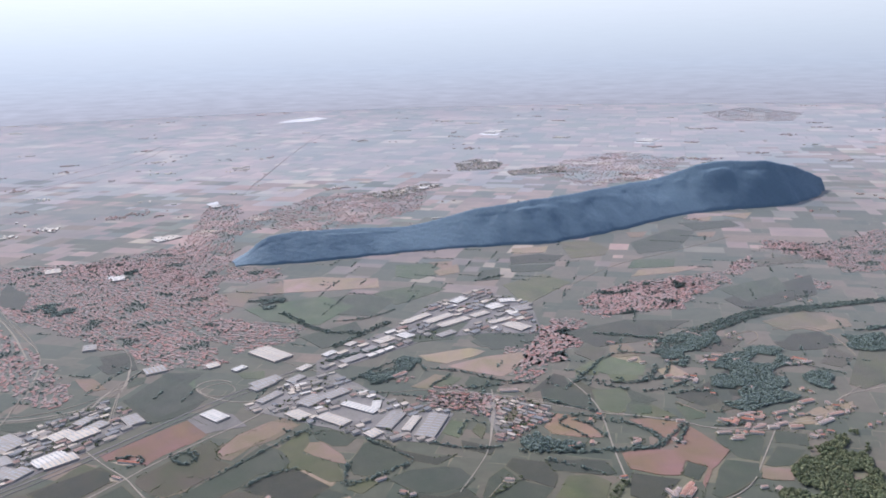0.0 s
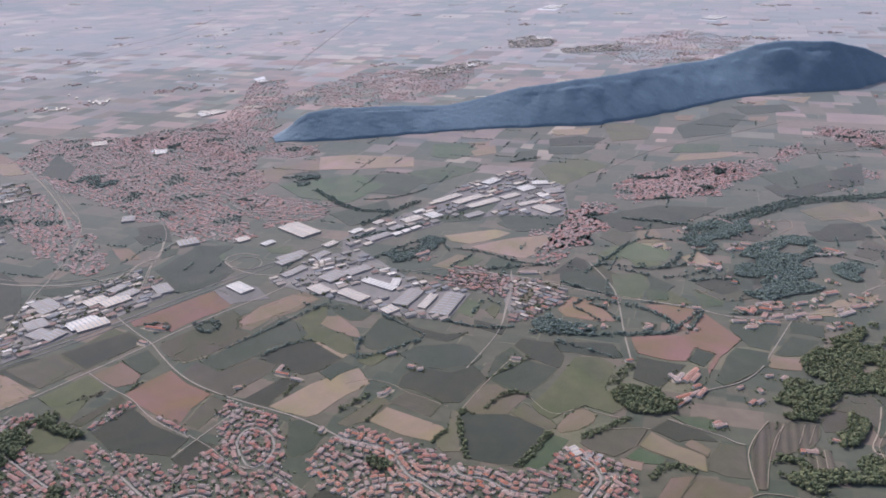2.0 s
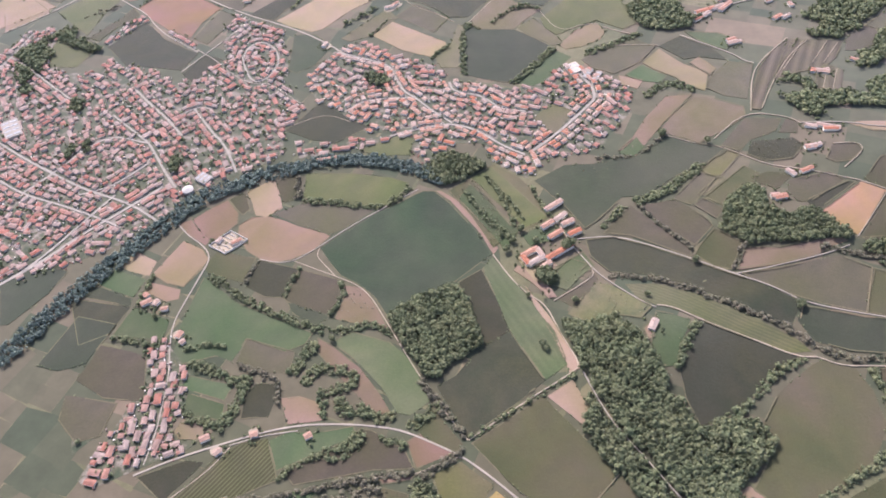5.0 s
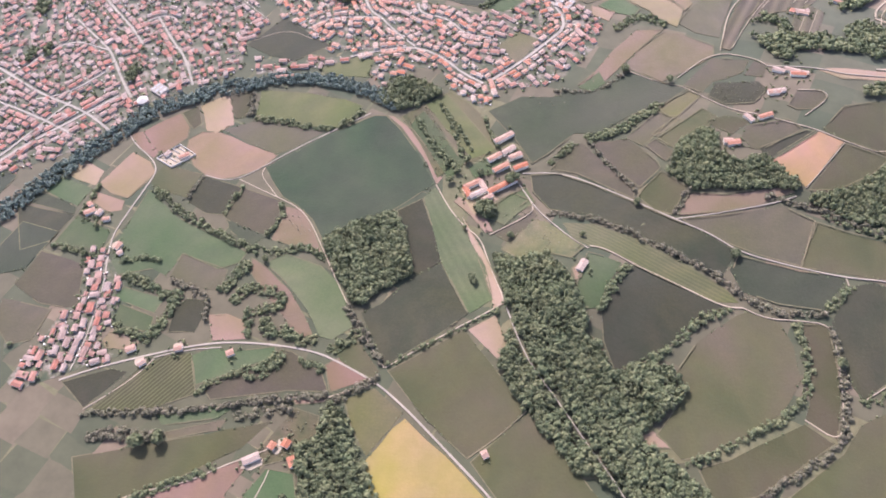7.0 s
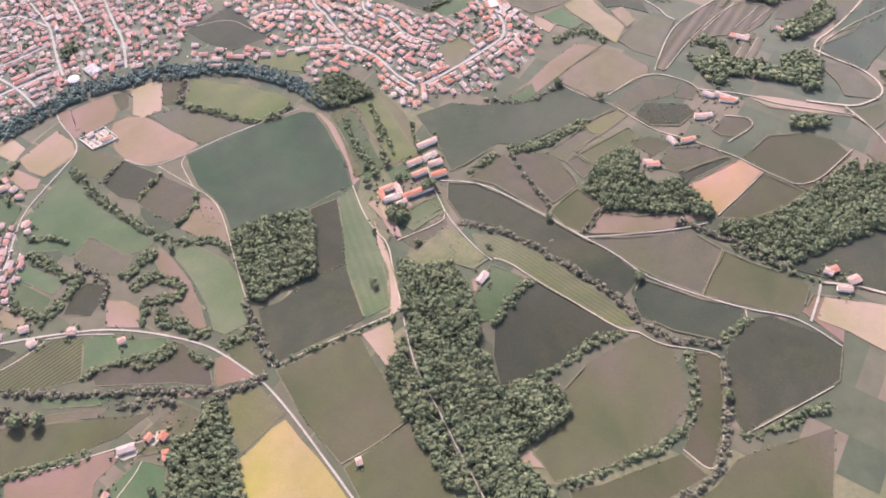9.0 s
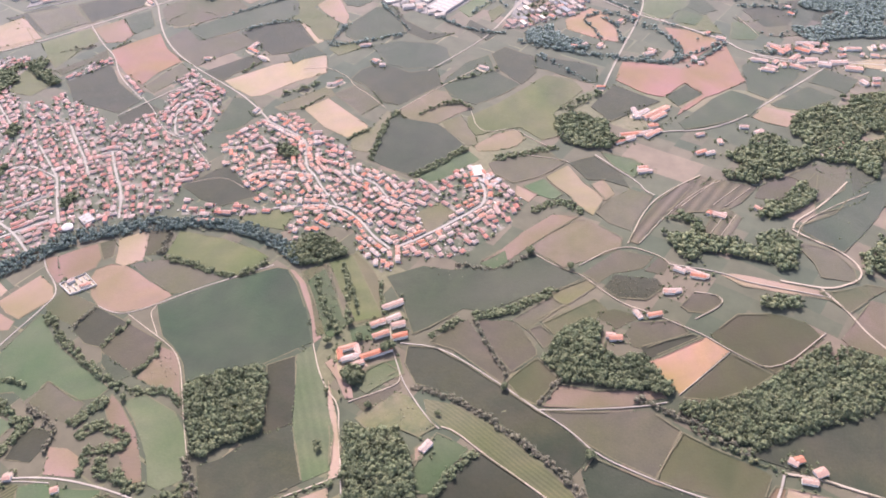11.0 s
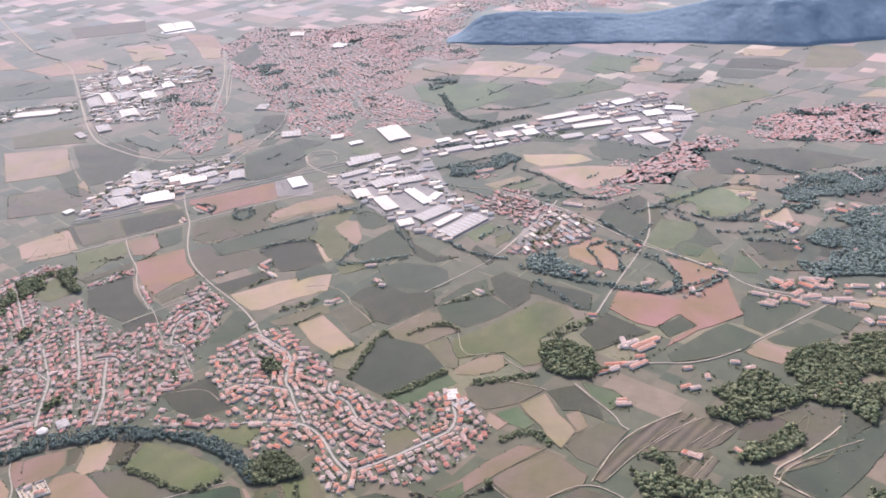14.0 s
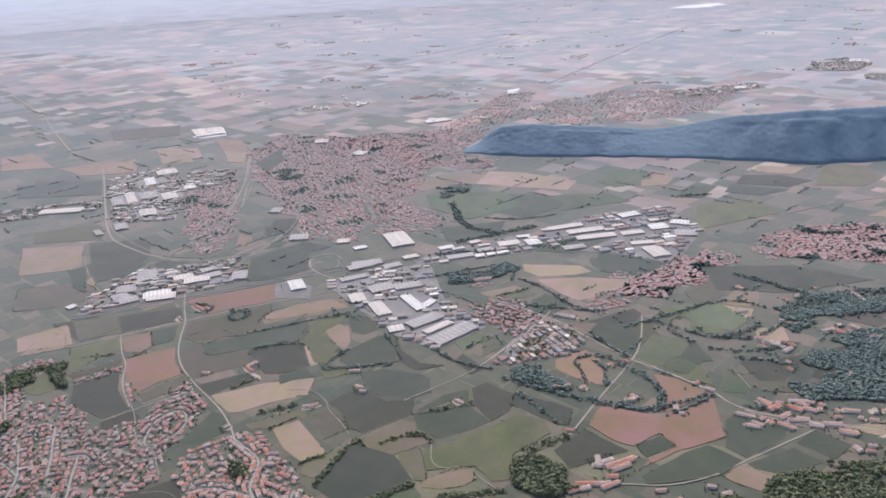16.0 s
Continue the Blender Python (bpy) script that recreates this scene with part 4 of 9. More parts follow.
field("darkolive", (334.5, 763.3), (358.6, 792.4), (389.3, 796), (389.4, 773.9), (364.7, 746), (337.2, 745.7))
field("vines", (349.9, 662.6), (400.8, 739.2), (464.6, 772.6), (407.4, 676.2), (358, 650.7))
field("darkolive", (111.6, 1144.1), (152.1, 1155.3), (190.7, 1143.5), (168.4, 1108.2), (108.9, 1103.5))
field("tan", (120.2, 1193.9), (176, 1200.6), (165.7, 1163.6), (118.4, 1159.8))
field("olivelight", (196.4, 1219.7), (242.2, 1232.2), (261.6, 1174.8), (245.9, 1136.3), (195, 1123.6))
field("pink", (312.3, 1273.7), (346.7, 1277), (329.8, 1239.2), (310.3, 1242))
field("pink", (419.4, 1258.4), (452.9, 1261.7), (434, 1224.6), (414.9, 1235.1))
field("darkgreen", (300.6, 1205.4), (392.1, 1291.4), (420.3, 1266.4), (359.5, 1161.6), (294.5, 1136.4))
field("darkgreen", (414.3, 1331.9), (503.3, 1341.4), (504.6, 1296.4), (423, 1274.3))
field("meadow", (278.4, 1106.4), (337.4, 1105), (322.1, 1064.3), (259.3, 1063.5))
field("tan", (271.7, 1053.3), (328, 1063.6), (370.3, 1064.1), (319.2, 1036.1), (254.3, 1022.2))
field("darkgreen", (63.4, 1073.8), (91.2, 1084.8), (85.1, 1029.6), (55.5, 1025.2))
field("meadow", (-50.3, 1117.8), (-3.2, 1124.1), (18.3, 1079.4), (-20.2, 1042.4), (-49.7, 1059.7))
field("tan", (-3.1, 1127.2), (28.8, 1132.5), (26.5, 1090.1), (3.4, 1087.1))
field("darkgreen", (104.4, 1098), (170.1, 1095.7), (145.4, 1063.5), (103.9, 1063))
field("darkgreen", (-144.2, 970), (-90.6, 987.3), (-48.6, 959), (-73.4, 897.3), (-125.4, 911.2))
field("meadow", (-76.7, 985.7), (-20.6, 1016.2), (14.2, 994.4), (-48.4, 936.5))
field("pink", (-428.4, 533.3), (-393.3, 561.6), (-399.1, 589.4), (-366.5, 565.1), (-405.8, 528.4))
field("darkgrey", (-433.6, 608), (-402.2, 645.5), (-371.6, 632), (-363.8, 603.2), (-384.1, 580))
field("darkolive", (-299.5, 532.3), (-261, 566.9), (-241.1, 550.1), (-269.9, 509))
field("brown", (-327.8, 508.5), (-301.9, 531.4), (-272.2, 508.1), (-290.4, 483.8))
field("tan", (-344.7, 466.7), (-327.5, 502.6), (-290.5, 478.3), (-321.2, 449.6))
field("pink", (-815.5, 873.8), (-770.9, 939.7), (-716.2, 939.3), (-680.3, 900.9), (-737.7, 860.1))
field("pink", (-723.2, 1110), (-659.9, 1107.3), (-596.9, 1047.8), (-619.6, 1022.5))
field("tan", (-762.3, 1016.8), (-700.7, 1047), (-642, 997.6), (-690.3, 964.9))
field("brown", (-791.6, 817.6), (-729.6, 853.4), (-670.9, 813.9), (-717.2, 770.4))
field("darkgreen", (-349.3, 640.5), (-305.5, 674), (-289, 672), (-323.6, 637.6))
field("darkgreen", (-437, 590.3), (-430.7, 609.1), (-371.1, 556.2), (-393.3, 561.6))
field("plastic", (207.6, 2795.7), (267, 2932.8), (309.2, 2901.6), (263, 2745.7))
field("plastic", (639.9, 2443.5), (700.6, 2551.5), (744.2, 2509.1), (680.2, 2419.4))
field("plastic", (-555.2, 3432.1), (-505.2, 3575.1), (-419.1, 3661.6), (-363.9, 3587.7), (-443.4, 3450.5))
field("plastic", (-191.9, 1793.9), (-169.3, 1819.8), (-157.8, 1795.3), (-178.4, 1776.9))
field("plastic", (-427.9, 1634.2), (-411.8, 1662.1), (-402.9, 1636.2), (-419.4, 1621))
field("plastic", (-768.4, 1105.7), (-779.2, 1170.7), (-770.4, 1182.5), (-718.1, 1133.2), (-750.9, 1102.1))
field("plastic", (-443.4, 1098), (-440.7, 1124.7), (-423.4, 1107.7), (-431.1, 1087.4))
field("stubble", (-472.5, 560.6), (-428.3, 600.2), (-487.4, 651.1), (-544.5, 618.4))
field("brown", (-398.2, 500.9), (-363.1, 528.1), (-350.5, 564.4), (-392.3, 573.8), (-442.9, 539))
field("darkolive", (-484.4, 656.1), (-432.5, 690.8), (-391.1, 654.9), (-359.8, 592.6), (-399.6, 589.2))
field("darkgrey", (-281.2, 686.7), (-263.1, 746.5), (-226.2, 745.7), (-234.5, 718.1), (-209.5, 682), (-243.1, 647.5))
field("pink", (-974, 894.8), (-948.6, 933.2), (-825.2, 877.4), (-890.7, 836.2))
field("stubble", (-717, 981.6), (-683.2, 1014.1), (-635.3, 971.7), (-675.9, 948.6))
field("tan", (-639.8, 1042.3), (-598.7, 1047.2), (-560.4, 995.2), (-584, 987.8))
field("pink", (-742.1, 904), (-743.5, 958.9), (-696.8, 911.9), (-726.5, 892.5))
field("darkgrey", (-788.7, 788.6), (-696.9, 855), (-632.3, 799.6), (-731.1, 746.8))
field("olive", (-581, 659.8), (-526.9, 709.2), (-480.5, 671), (-545.5, 633.1))
field("brown", (-962.1, 1101.1), (-865.3, 1176.1), (-801.7, 1109.4), (-886.8, 1041.4))
field("darkolive", (-540.8, 994.7), (-563.4, 1088), (-506.1, 1022.5), (-492.6, 961.7))
field("darkgrey", (29.7, 827.5), (87.7, 836.3), (99.9, 806.3), (86.8, 775.5), (48.8, 779.2))
field("grass", (125.5, 666.1), (152.9, 674.1), (153.3, 645.3), (138.7, 623.7), (121.6, 632.3))
field("grass", (124.7, 725.2), (158.5, 748.1), (188, 724.3), (178.5, 698.4), (147.5, 705.2))
field("meadow", (150.1, 639.8), (167.5, 634.2), (162.6, 618.3), (147.4, 621.5))
field("darkgreen", (75.7, 674.8), (105.3, 680.6), (123.8, 651.1), (121.2, 629), (83.5, 645.7))
field("darkolive", (330.3, 771.1), (396.5, 784.7), (382.8, 748.7), (333.6, 749.5))
field("darkolive", (129.4, 821.9), (202.4, 854.1), (268.9, 843.7), (207.5, 788.4), (151.5, 774.3))
field("drybrown", (344.5, 833.4), (404.8, 862.7), (424.1, 857), (408.3, 815.5), (355.8, 800.9))
field("darkolive", (334, 915), (480.5, 1004.8), (448.6, 921.1), (343.9, 868))
field("darkgreen", (-192.3, 931.4), (-143, 971.6), (-111.1, 933.4), (-141, 889.9))
field("pink", (1.1, 1081), (35.4, 1113.2), (35.5, 1069.9), (7.9, 1056.3))
field("tan", (505.8, 1379), (565.4, 1399.5), (533.8, 1346))
field("tan", (433.4, 1361.3), (485.8, 1372.4), (468.4, 1337.5))
field("lime", (85.8, 1003.5), (143.3, 1049.6), (172.1, 1005.8), (102.5, 919.3))
field("darkgreen", (-47, 803.1), (-11, 851.7), (32.7, 865.9), (11.3, 813.8))
field("paved", (-173.4, 658.6), (-141, 719.5), (-101.1, 731.6), (-52.3, 668), (2.6, 633.6), (-14.6, 583.5), (-57.5, 593.5), (-123.3, 630.1))
field("paved", (-345.9, 538.1), (-369.7, 625.7), (-319.4, 626.5), (-282.9, 643.2), (-251.1, 637.3), (-284, 585.4), (-336.2, 516.9))
field("paved", (-217.3, 642.3), (-203.4, 659.1), (-181, 649.6), (-165, 625.2), (-195.7, 615.1))
field("paved", (34.4, 672.1), (80.7, 643.2), (79.8, 622.2), (35.3, 578.6), (30.4, 622.7))
field("paved", (-123.2, 763.9), (-47.6, 855.8), (-8.7, 932), (56, 989.4), (108.9, 918.5), (106.5, 821.1), (47.7, 827.4), (-12, 816.2), (-79.3, 759.4), (-119.5, 727.9))
field("paved", (-683.6, 853.3), (-655.2, 941.8), (-550.1, 868.7), (-454.4, 752.8), (-518.9, 718.6))
field("brown", (127.6, 761.5), (146.2, 786.2), (162.4, 767.3), (145.9, 733.3))
field("tan", (208, 732.3), (226.7, 748.7), (234.8, 736.7), (217.4, 719.9))
field("brown", (187.1, 637.1), (198.3, 633), (222.6, 650.4), (250.8, 651.4), (242.4, 624.8), (212.1, 615.7))
field("darkolive", (223.1, 652.3), (249.5, 697.4), (271.6, 715), (282, 691.3), (251.9, 644.9))
field("brown", (250, 753.3), (287.7, 789.6), (298.7, 776.1), (274.6, 746.4))
field("brown", (350.2, 712.4), (379.3, 754.5), (389.7, 724.9), (363.2, 698.6))
field("tan", (262.1, 589.8), (298.9, 617.5), (335, 627.4), (326.2, 608.5), (282.8, 589.4))
field("brown", (435.8, 1082), (513.3, 1107), (502, 1063.5), (431.5, 1051))
field("darkgreen", (342.6, 957), (433.2, 1000.6), (422.7, 941.4), (355.9, 901.2))
field("darkolive", (193.1, 651), (216.6, 667), (232.8, 680), (225.2, 635.4), (209.2, 628.8))
field("darkgrey", (223.6, 658), (245.3, 675.7), (238.7, 641.1), (229.2, 625.6))
field("darkolive", (-342, 797.4), (-317, 809.4), (-303.1, 785.2), (-322.2, 757.3))
field("darkgreen", (155.7, 672.9), (176, 645.1), (164.7, 638.5), (154, 645.3))
field("drybrown", (38.9, 656.6), (80.4, 673.9), (79, 634.8), (50.1, 593.4), (37.1, 612.6))
field("meadow", (-224, 938.7), (-138.4, 983.2), (-96.9, 935.7), (-132.4, 871.3), (-191, 893.8))
field("darkgreen", (-147.5, 835.5), (-92.3, 880.5), (-78.6, 835.8), (-120.2, 797.4))

# ---- roads ----
road("road", 1.6, (-133.7, 282.9), (-124.8, 273.2), (-112.1, 265.3), (-106.5, 257.9), (-107.8, 247.6), (-110.1, 231.2), (-111.7, 217.2), (-107.9, 202.9), (-103.7, 191.1), (-101.4, 176.5), (-99.2, 162.5), (-99.2, 148.3))
road("road", 1.3, (-81.7, 258.5), (-72.1, 256.6), (-64.6, 258.3), (-55.7, 266.5), (-42.3, 281.7), (-28.9, 294.1), (-11.7, 309.9))
road("track", 1.0, (-64.1, 258.3), (-52.1, 253.6), (-42.2, 250.1), (-30.1, 245.3), (-22.4, 238.2), (-15.4, 228.3), (-8.5, 218.1), (5.4, 198.2), (17.9, 182.3), (28.8, 170))
road("track", 0.8, (-53.9, 267.2), (-54.3, 262.3), (-49.7, 257.6), (-42.2, 250.1))
road("road", 1.5, (69.3, 279.3), (85.8, 281.9), (100.9, 277.2), (121, 268.2), (138.5, 260), (153.8, 254.1), (166.1, 246.1), (184.6, 242.2), (206.9, 239.1), (224.5, 239.9), (233.1, 237.5), (245.5, 230.7))
road("road", 1.1, (138.5, 260), (157.8, 265), (178.8, 272.3), (189.4, 277.9))
road("track", 1.5, (103.7, 237.7), (109.7, 237.5), (122.4, 231.7), (141.9, 225.8), (159.6, 218.2), (167, 218.8))
road("track", 1.1, (167, 218.8), (176.4, 215), (187.3, 216), (200.2, 216), (201.8, 206.9), (202.6, 199.6), (202.8, 178.3), (200.6, 166), (188.7, 173.2))
road("track", 1.0, (207.8, 239.2), (208.7, 235.3))
road("track", 1.0, (210, 184.1), (222.5, 194.8), (242, 212.2))
road("track", 1.3, (30.4, 267.6), (40.2, 252.9), (48.8, 244.2), (56.5, 238.6), (61.5, 227.3), (67.2, 215.9), (72.1, 206.4), (68, 203), (47.8, 187.2), (29.3, 170.1))
road("road", 1.3, (73.1, 203.7), (80.3, 188.9), (86.8, 178.8), (97.9, 166.6), (110, 151.8), (120, 140.6), (127.4, 130.5))
road("road", 2.2, (-101.7, 143.5), (-87.2, 152.2), (-66.3, 161.7), (-51.3, 167.9), (-37.7, 171.6), (-20.8, 173.2), (-5.9, 173.1), (4.4, 171.6), (20.7, 165.6), (28.9, 162.1), (43.2, 152.6), (60, 139.6), (75.8, 127.3), (84.8, 119.7))
road("road", 1.2, (-66.6, 159.7), (-55.1, 164.9), (-40.2, 168.6))
road("track", 1.0, (-85.7, 133), (-76.9, 142.4), (-70.8, 150.1), (-66.2, 159))
road("track", 1.0, (-5.1, 151.4), (9.6, 153.1), (19.3, 159.2), (26.4, 162.6))
road("track", 1.2, (-65.5, 94.3), (-50.3, 104.8), (-32.8, 111.6), (-22.5, 119.3), (-16.2, 123.3), (-6.1, 129.5))
road("track", 1.0, (-7, 104.1), (-4.2, 116.3), (-3.9, 121.3))
road("grass", 1.0, (68.1, 137.8), (77.7, 147.6), (87.3, 160.2))
road("track", 1.1, (59.7, 241.3), (74, 252.9), (78.1, 258.6), (69.8, 270.9), (65.3, 277.9), (59.5, 290.7))
road("road", 1.3, (69.8, 270.9), (78.3, 258.6), (84.2, 252.4), (97.4, 239.7), (103.2, 236.2))
road("track", 1.0, (112.1, 354), (126.2, 346.4), (140.1, 342.9), (148.5, 336.2), (161.9, 327), (174.7, 324.6), (187.4, 320.8), (199.9, 317.5), (212.2, 311.6), (231, 305.5), (250.7, 335.7))
road("track", 1.1, (136.9, 349.2), (154.1, 369.8), (174, 364.6), (179.3, 359))
road("road", 1.3, (179.3, 359), (203, 359.6), (215.9, 355.8), (252.9, 359.6))
road("track", 1.0, (194.9, 325.8), (206.4, 338.3), (203.9, 343.6), (192.4, 342.6))
road("track", 0.8, (193.6, 282.9), (202.4, 296.5), (211.4, 311.1))
road("grass", 1.2, (196.9, 266), (190.2, 241.3))
road("grass", 1.2, (163.3, 237.7), (165.4, 245.1))
road("road", 3.0, (-313.2, 447.1), (-291.4, 470.2), (-266.1, 505.3), (-235.9, 547.7), (-226.8, 562.5), (-194.2, 603.9), (-161.5, 640.7), (-153.6, 658.7))
road("road", 2.8, (-289.7, 601.9), (-257.8, 567.4), (-235.9, 547.7), (-225.2, 532.4), (-203.2, 505.1), (-180.5, 485.5), (-152.1, 469.8), (-125.9, 458.2), (-104.5, 447.7), (-87.4, 436.3), (-73.7, 425.2))
road("road", 2.0, (-265.8, 504.5), (-240.3, 482.6), (-221.7, 471), (-207.4, 453.8), (-193.5, 441.9), (-169.6, 426.8))
road("road", 2.0, (-173.5, 405.6), (-163.6, 425.6), (-150.5, 450.7), (-148.2, 458.8))
road("track", 0.9, (-82.4, 489.8), (-67.9, 497.1), (-47.2, 488.3), (-41.5, 479.7), (-24.2, 470.7), (-11, 460.6))
road("track", 0.9, (-2.8, 458), (15.5, 495.4), (33.8, 526.3))
road("road", 1.9, (0.3, 510.3), (8, 526.5), (19, 550.8), (26.5, 572.2), (31.9, 613.7), (36.1, 649.9))
road("road", 2.2, (252, 586), (233.4, 556.4), (213.3, 524.8), (202.1, 506.1), (182.5, 488), (160.1, 481.1), (152.7, 474.3))
road("road", 1.8, (125.9, 446.1), (136.8, 438.1), (154.7, 424.8), (158.5, 418.3), (164, 415.5))
road("track", 1.3, (157.2, 370.5), (161.3, 403.6), (170.3, 421.5), (185.5, 441.2))
road("track", 0.8, (162.8, 372.1), (172, 398.1), (185.6, 426.1), (196.6, 439.1))
road("track", 0.8, (178.8, 408.6), (193.7, 437.8))
road("track", 0.7, (194.8, 414.4), (206.8, 437.8))
road("track", 0.7, (200.5, 414.4), (212.4, 436.6))
road("track", 0.7, (195.6, 388.4), (201.4, 408.1))
road("track", 0.7, (200.7, 388.3), (206.4, 408.2))
road("track", 0.8, (-91.1, 357.3), (-73.9, 368.7), (-57.9, 362))
road("track", 1.0, (40.4, 475.6), (54.9, 449.2), (72.9, 460.9), (83.3, 454.3), (100.2, 445.9))
road("track", 0.9, (82.4, 435.4), (108, 436.4), (112.9, 435))
road("track", 1.0, (236.9, 400.2), (238.7, 412.9), (253.3, 432.5), (272.6, 452.4))
road("track", 2.4, (234.4, 405.5), (245.5, 399.9), (256.4, 396.9), (265.6, 389.2), (267.9, 379.3), (255.9, 367.5), (248.1, 364.5), (229.8, 362.5))
road("track", 2.2, (248.1, 364.5), (260.8, 352.5), (268.1, 342.5), (277.1, 335.3), (284.6, 331.2))
road("track", 2.2, (235, 406.7), (235.8, 413.6), (245.7, 427.4), (255.9, 446.6), (261.9, 459.2))
road("road", 2.4, (237.1, 258.2), (236.4, 251.5), (233.4, 239.2))
road("track", 2.4, (237.1, 259), (249.9, 260.8), (260.6, 260.2), (274.8, 259.5), (283.4, 259.7))
road("road", 2.6, (321.9, 629.4), (338.6, 642.9), (361.6, 649.1), (399.5, 662.8))
road("road", 2.4, (38.7, 680), (37.5, 644.7), (32.3, 607.8), (27.6, 579.1))
road("road", 3.2, (-17.5, 686), (20.2, 677.2), (52.3, 664.7), (84.3, 646.1), (122.8, 623.8), (148.7, 617.5), (185.5, 603.1), (198, 589.6), (226.8, 586.5), (261, 592.2), (294.3, 597))
road("rail", 3, (-374.7, 1733.7), (-368.6, 1987.3), (-356.3, 2545.8), (-315.1, 2930.2))
road("rail", 3, (-923.6, 1899.7), (-872.5, 2128.6), (-803.5, 2406.3), (-807.8, 2709.5))
road("road", 4.5, (-816.5, 925.4), (-781.2, 918.8), (-741.7, 897.5), (-628.4, 800.9), (-484.1, 679.5), (-434.6, 663.6), (-384.9, 652.1), (-341, 655.3), (-305.5, 674))
road("road", 4, (-305.5, 674), (-303.5, 705.8), (-288.7, 715), (-300.3, 757.4))
road("road", 3.5, (-195.9, 719.3), (-211.5, 726.8), (-225.9, 717.9), (-224.4, 701.8), (-205.8, 683.4), (-183.6, 673.8), (-166.9, 673))
road("track", 5, (-1541.7, 1323), (-1228.3, 1170.8), (-1142.7, 1111.4), (-867.9, 946.3))
road("road", 4, (-582.7, 1033.8), (-472.4, 894.8), (-411.9, 794.9))
road("road", 3, (109.5, 699.2), (121.1, 656.8), (124, 625.8), (118.4, 564.8), (116.6, 523.5))
road("street", 1.6, (-207.2, 234.6), (-189.3, 253.8), (-182.4, 265.6), (-164.8, 286.2), (-148.6, 305.8))
road("street", 1.6, (63, 415.3), (79.2, 388.8), (70, 373.8), (56.9, 354.7), (44, 340.4))
road("highway", 3.2, (-336.2, 516.9), (-298, 555), (-261.9, 600.2), (-203.3, 676.8), (-145.1, 739.6), (-66.8, 802.5))
road("rail", 2.0, (-333.6, 511.3), (-295.3, 548.6), (-259.3, 593.1), (-201, 668.4), (-143.2, 730.1))
road("road", 1.8, (-358.7, 565.1), (-372.4, 636.6), (-375.2, 647.8), (-338.8, 650.9), (-311.4, 666.4), (-299.7, 716.4), (-290.3, 750.6), (-277.6, 779.5))
road("road", 1.8, (-274.9, 615.9), (-288.4, 678.4), (-292.4, 703.5))
road("road", 1.8, (-220.8, 702), (-213.9, 714.7), (-198.9, 718.3), (-186.6, 701.1), (-195.4, 685.1), (-215.7, 693), (-220.8, 702))
road("road", 1.6, (-171.3, 670.2), (-141, 719.5), (-98.1, 711.8), (-63.4, 680), (-24.5, 685.2))
road("road", 1.6, (-24.5, 685.2), (34.4, 672.1), (81.2, 654.2), (124.7, 626.7), (186.1, 601), (204.3, 586.6), (244.1, 581.7))
road("track", 1.0, (186.1, 601), (155.2, 564.3))
road("road", 1.5, (204.3, 586.6), (235.9, 581.8), (268.2, 595.4), (322.7, 614.1))
road("road", 2.0, (-867.9, 946.3), (-740.8, 897.8), (-518.7, 707.9), (-443.3, 675.3), (-364, 653.4), (-305.4, 686.8), (-288.4, 738.4))
road("road", 1.6, (-606.7, 782), (-676.6, 684.1))
road("road", 1.4, (-568.1, 1020.5), (-422.3, 833.7))
road("road", 1.4, (-1617, 1343.9), (-1344.6, 1232.2), (-1065.7, 1057.9), (-867.9, 946.3))
road("road", 1.5, (-300.5, 921.9), (-219.5, 821.4), (-143, 754.3), (-98.8, 721.9))
road("road", 1.2, (-454.6, 625.4), (-404.6, 587.2), (-328.3, 548.7))
road("road", 1.4, (-377.1, 1823.1), (-364.4, 2244.6), (-341.3, 2899.6))
road("road", 1.4, (-880.9, 1809), (-824.7, 1992.5), (-760.3, 2326.9), (-774.2, 2652.8))
road("road", 1.6, (160.4, 982), (240.6, 1080.6), (325.7, 1132.3), (457.3, 1221.2))
road("road", 1.4, (-490.1, 932.7), (-406.7, 818.2), (-376.7, 729.9), (-369.6, 658.2))
road("track", 1.0, (189.7, 640.8), (206, 616))
road("track", 1.2, (297.1, 792.5), (325.3, 808.2), (321.9, 783.3), (302.6, 768.1))
road("track", 1.2, (344.9, 807.3), (382.2, 814.4), (398.9, 788.4), (391.1, 727.7))
road("road", 1.3, (299.9, 598.9), (336.6, 640.6), (357.5, 657.4))
road("road", 1.2, (425.5, 1054.1), (557.8, 1089))
road("street", 1.3, (-294.4, 419.4), (-274.2, 406.4), (-247.7, 386.9), (-231.7, 376.2))
road("street", 1.4, (-196.5, 388.1), (-179.6, 372.2), (-164.6, 359.7), (-152.4, 346.8))
road("street", 1.3, (-152.7, 370.4), (-135.9, 350.7), (-124, 339), (-111.5, 318.3))
road("street", 1.3, (-201.1, 363.8), (-178.7, 346.8), (-169.1, 339.9), (-153.2, 318.8), (-141.4, 305.2))
road("street", 1.4, (-259.4, 336.5), (-235.1, 322.7), (-213, 311.9), (-192, 301.7), (-173.6, 296.2), (-158.6, 290.6), (-139.4, 278.7))
road("street", 1.3, (-243.8, 306), (-223.8, 296), (-203.2, 290.6), (-180.9, 283.5), (-160.5, 275.6))
road("street", 1.2, (-138.3, 420.6), (-138.1, 432.6), (-130.6, 438.8), (-118.8, 429.9), (-113.2, 415.2), (-116.4, 400.9), (-123.7, 395.2), (-132.5, 407.4), (-138.3, 420.6))
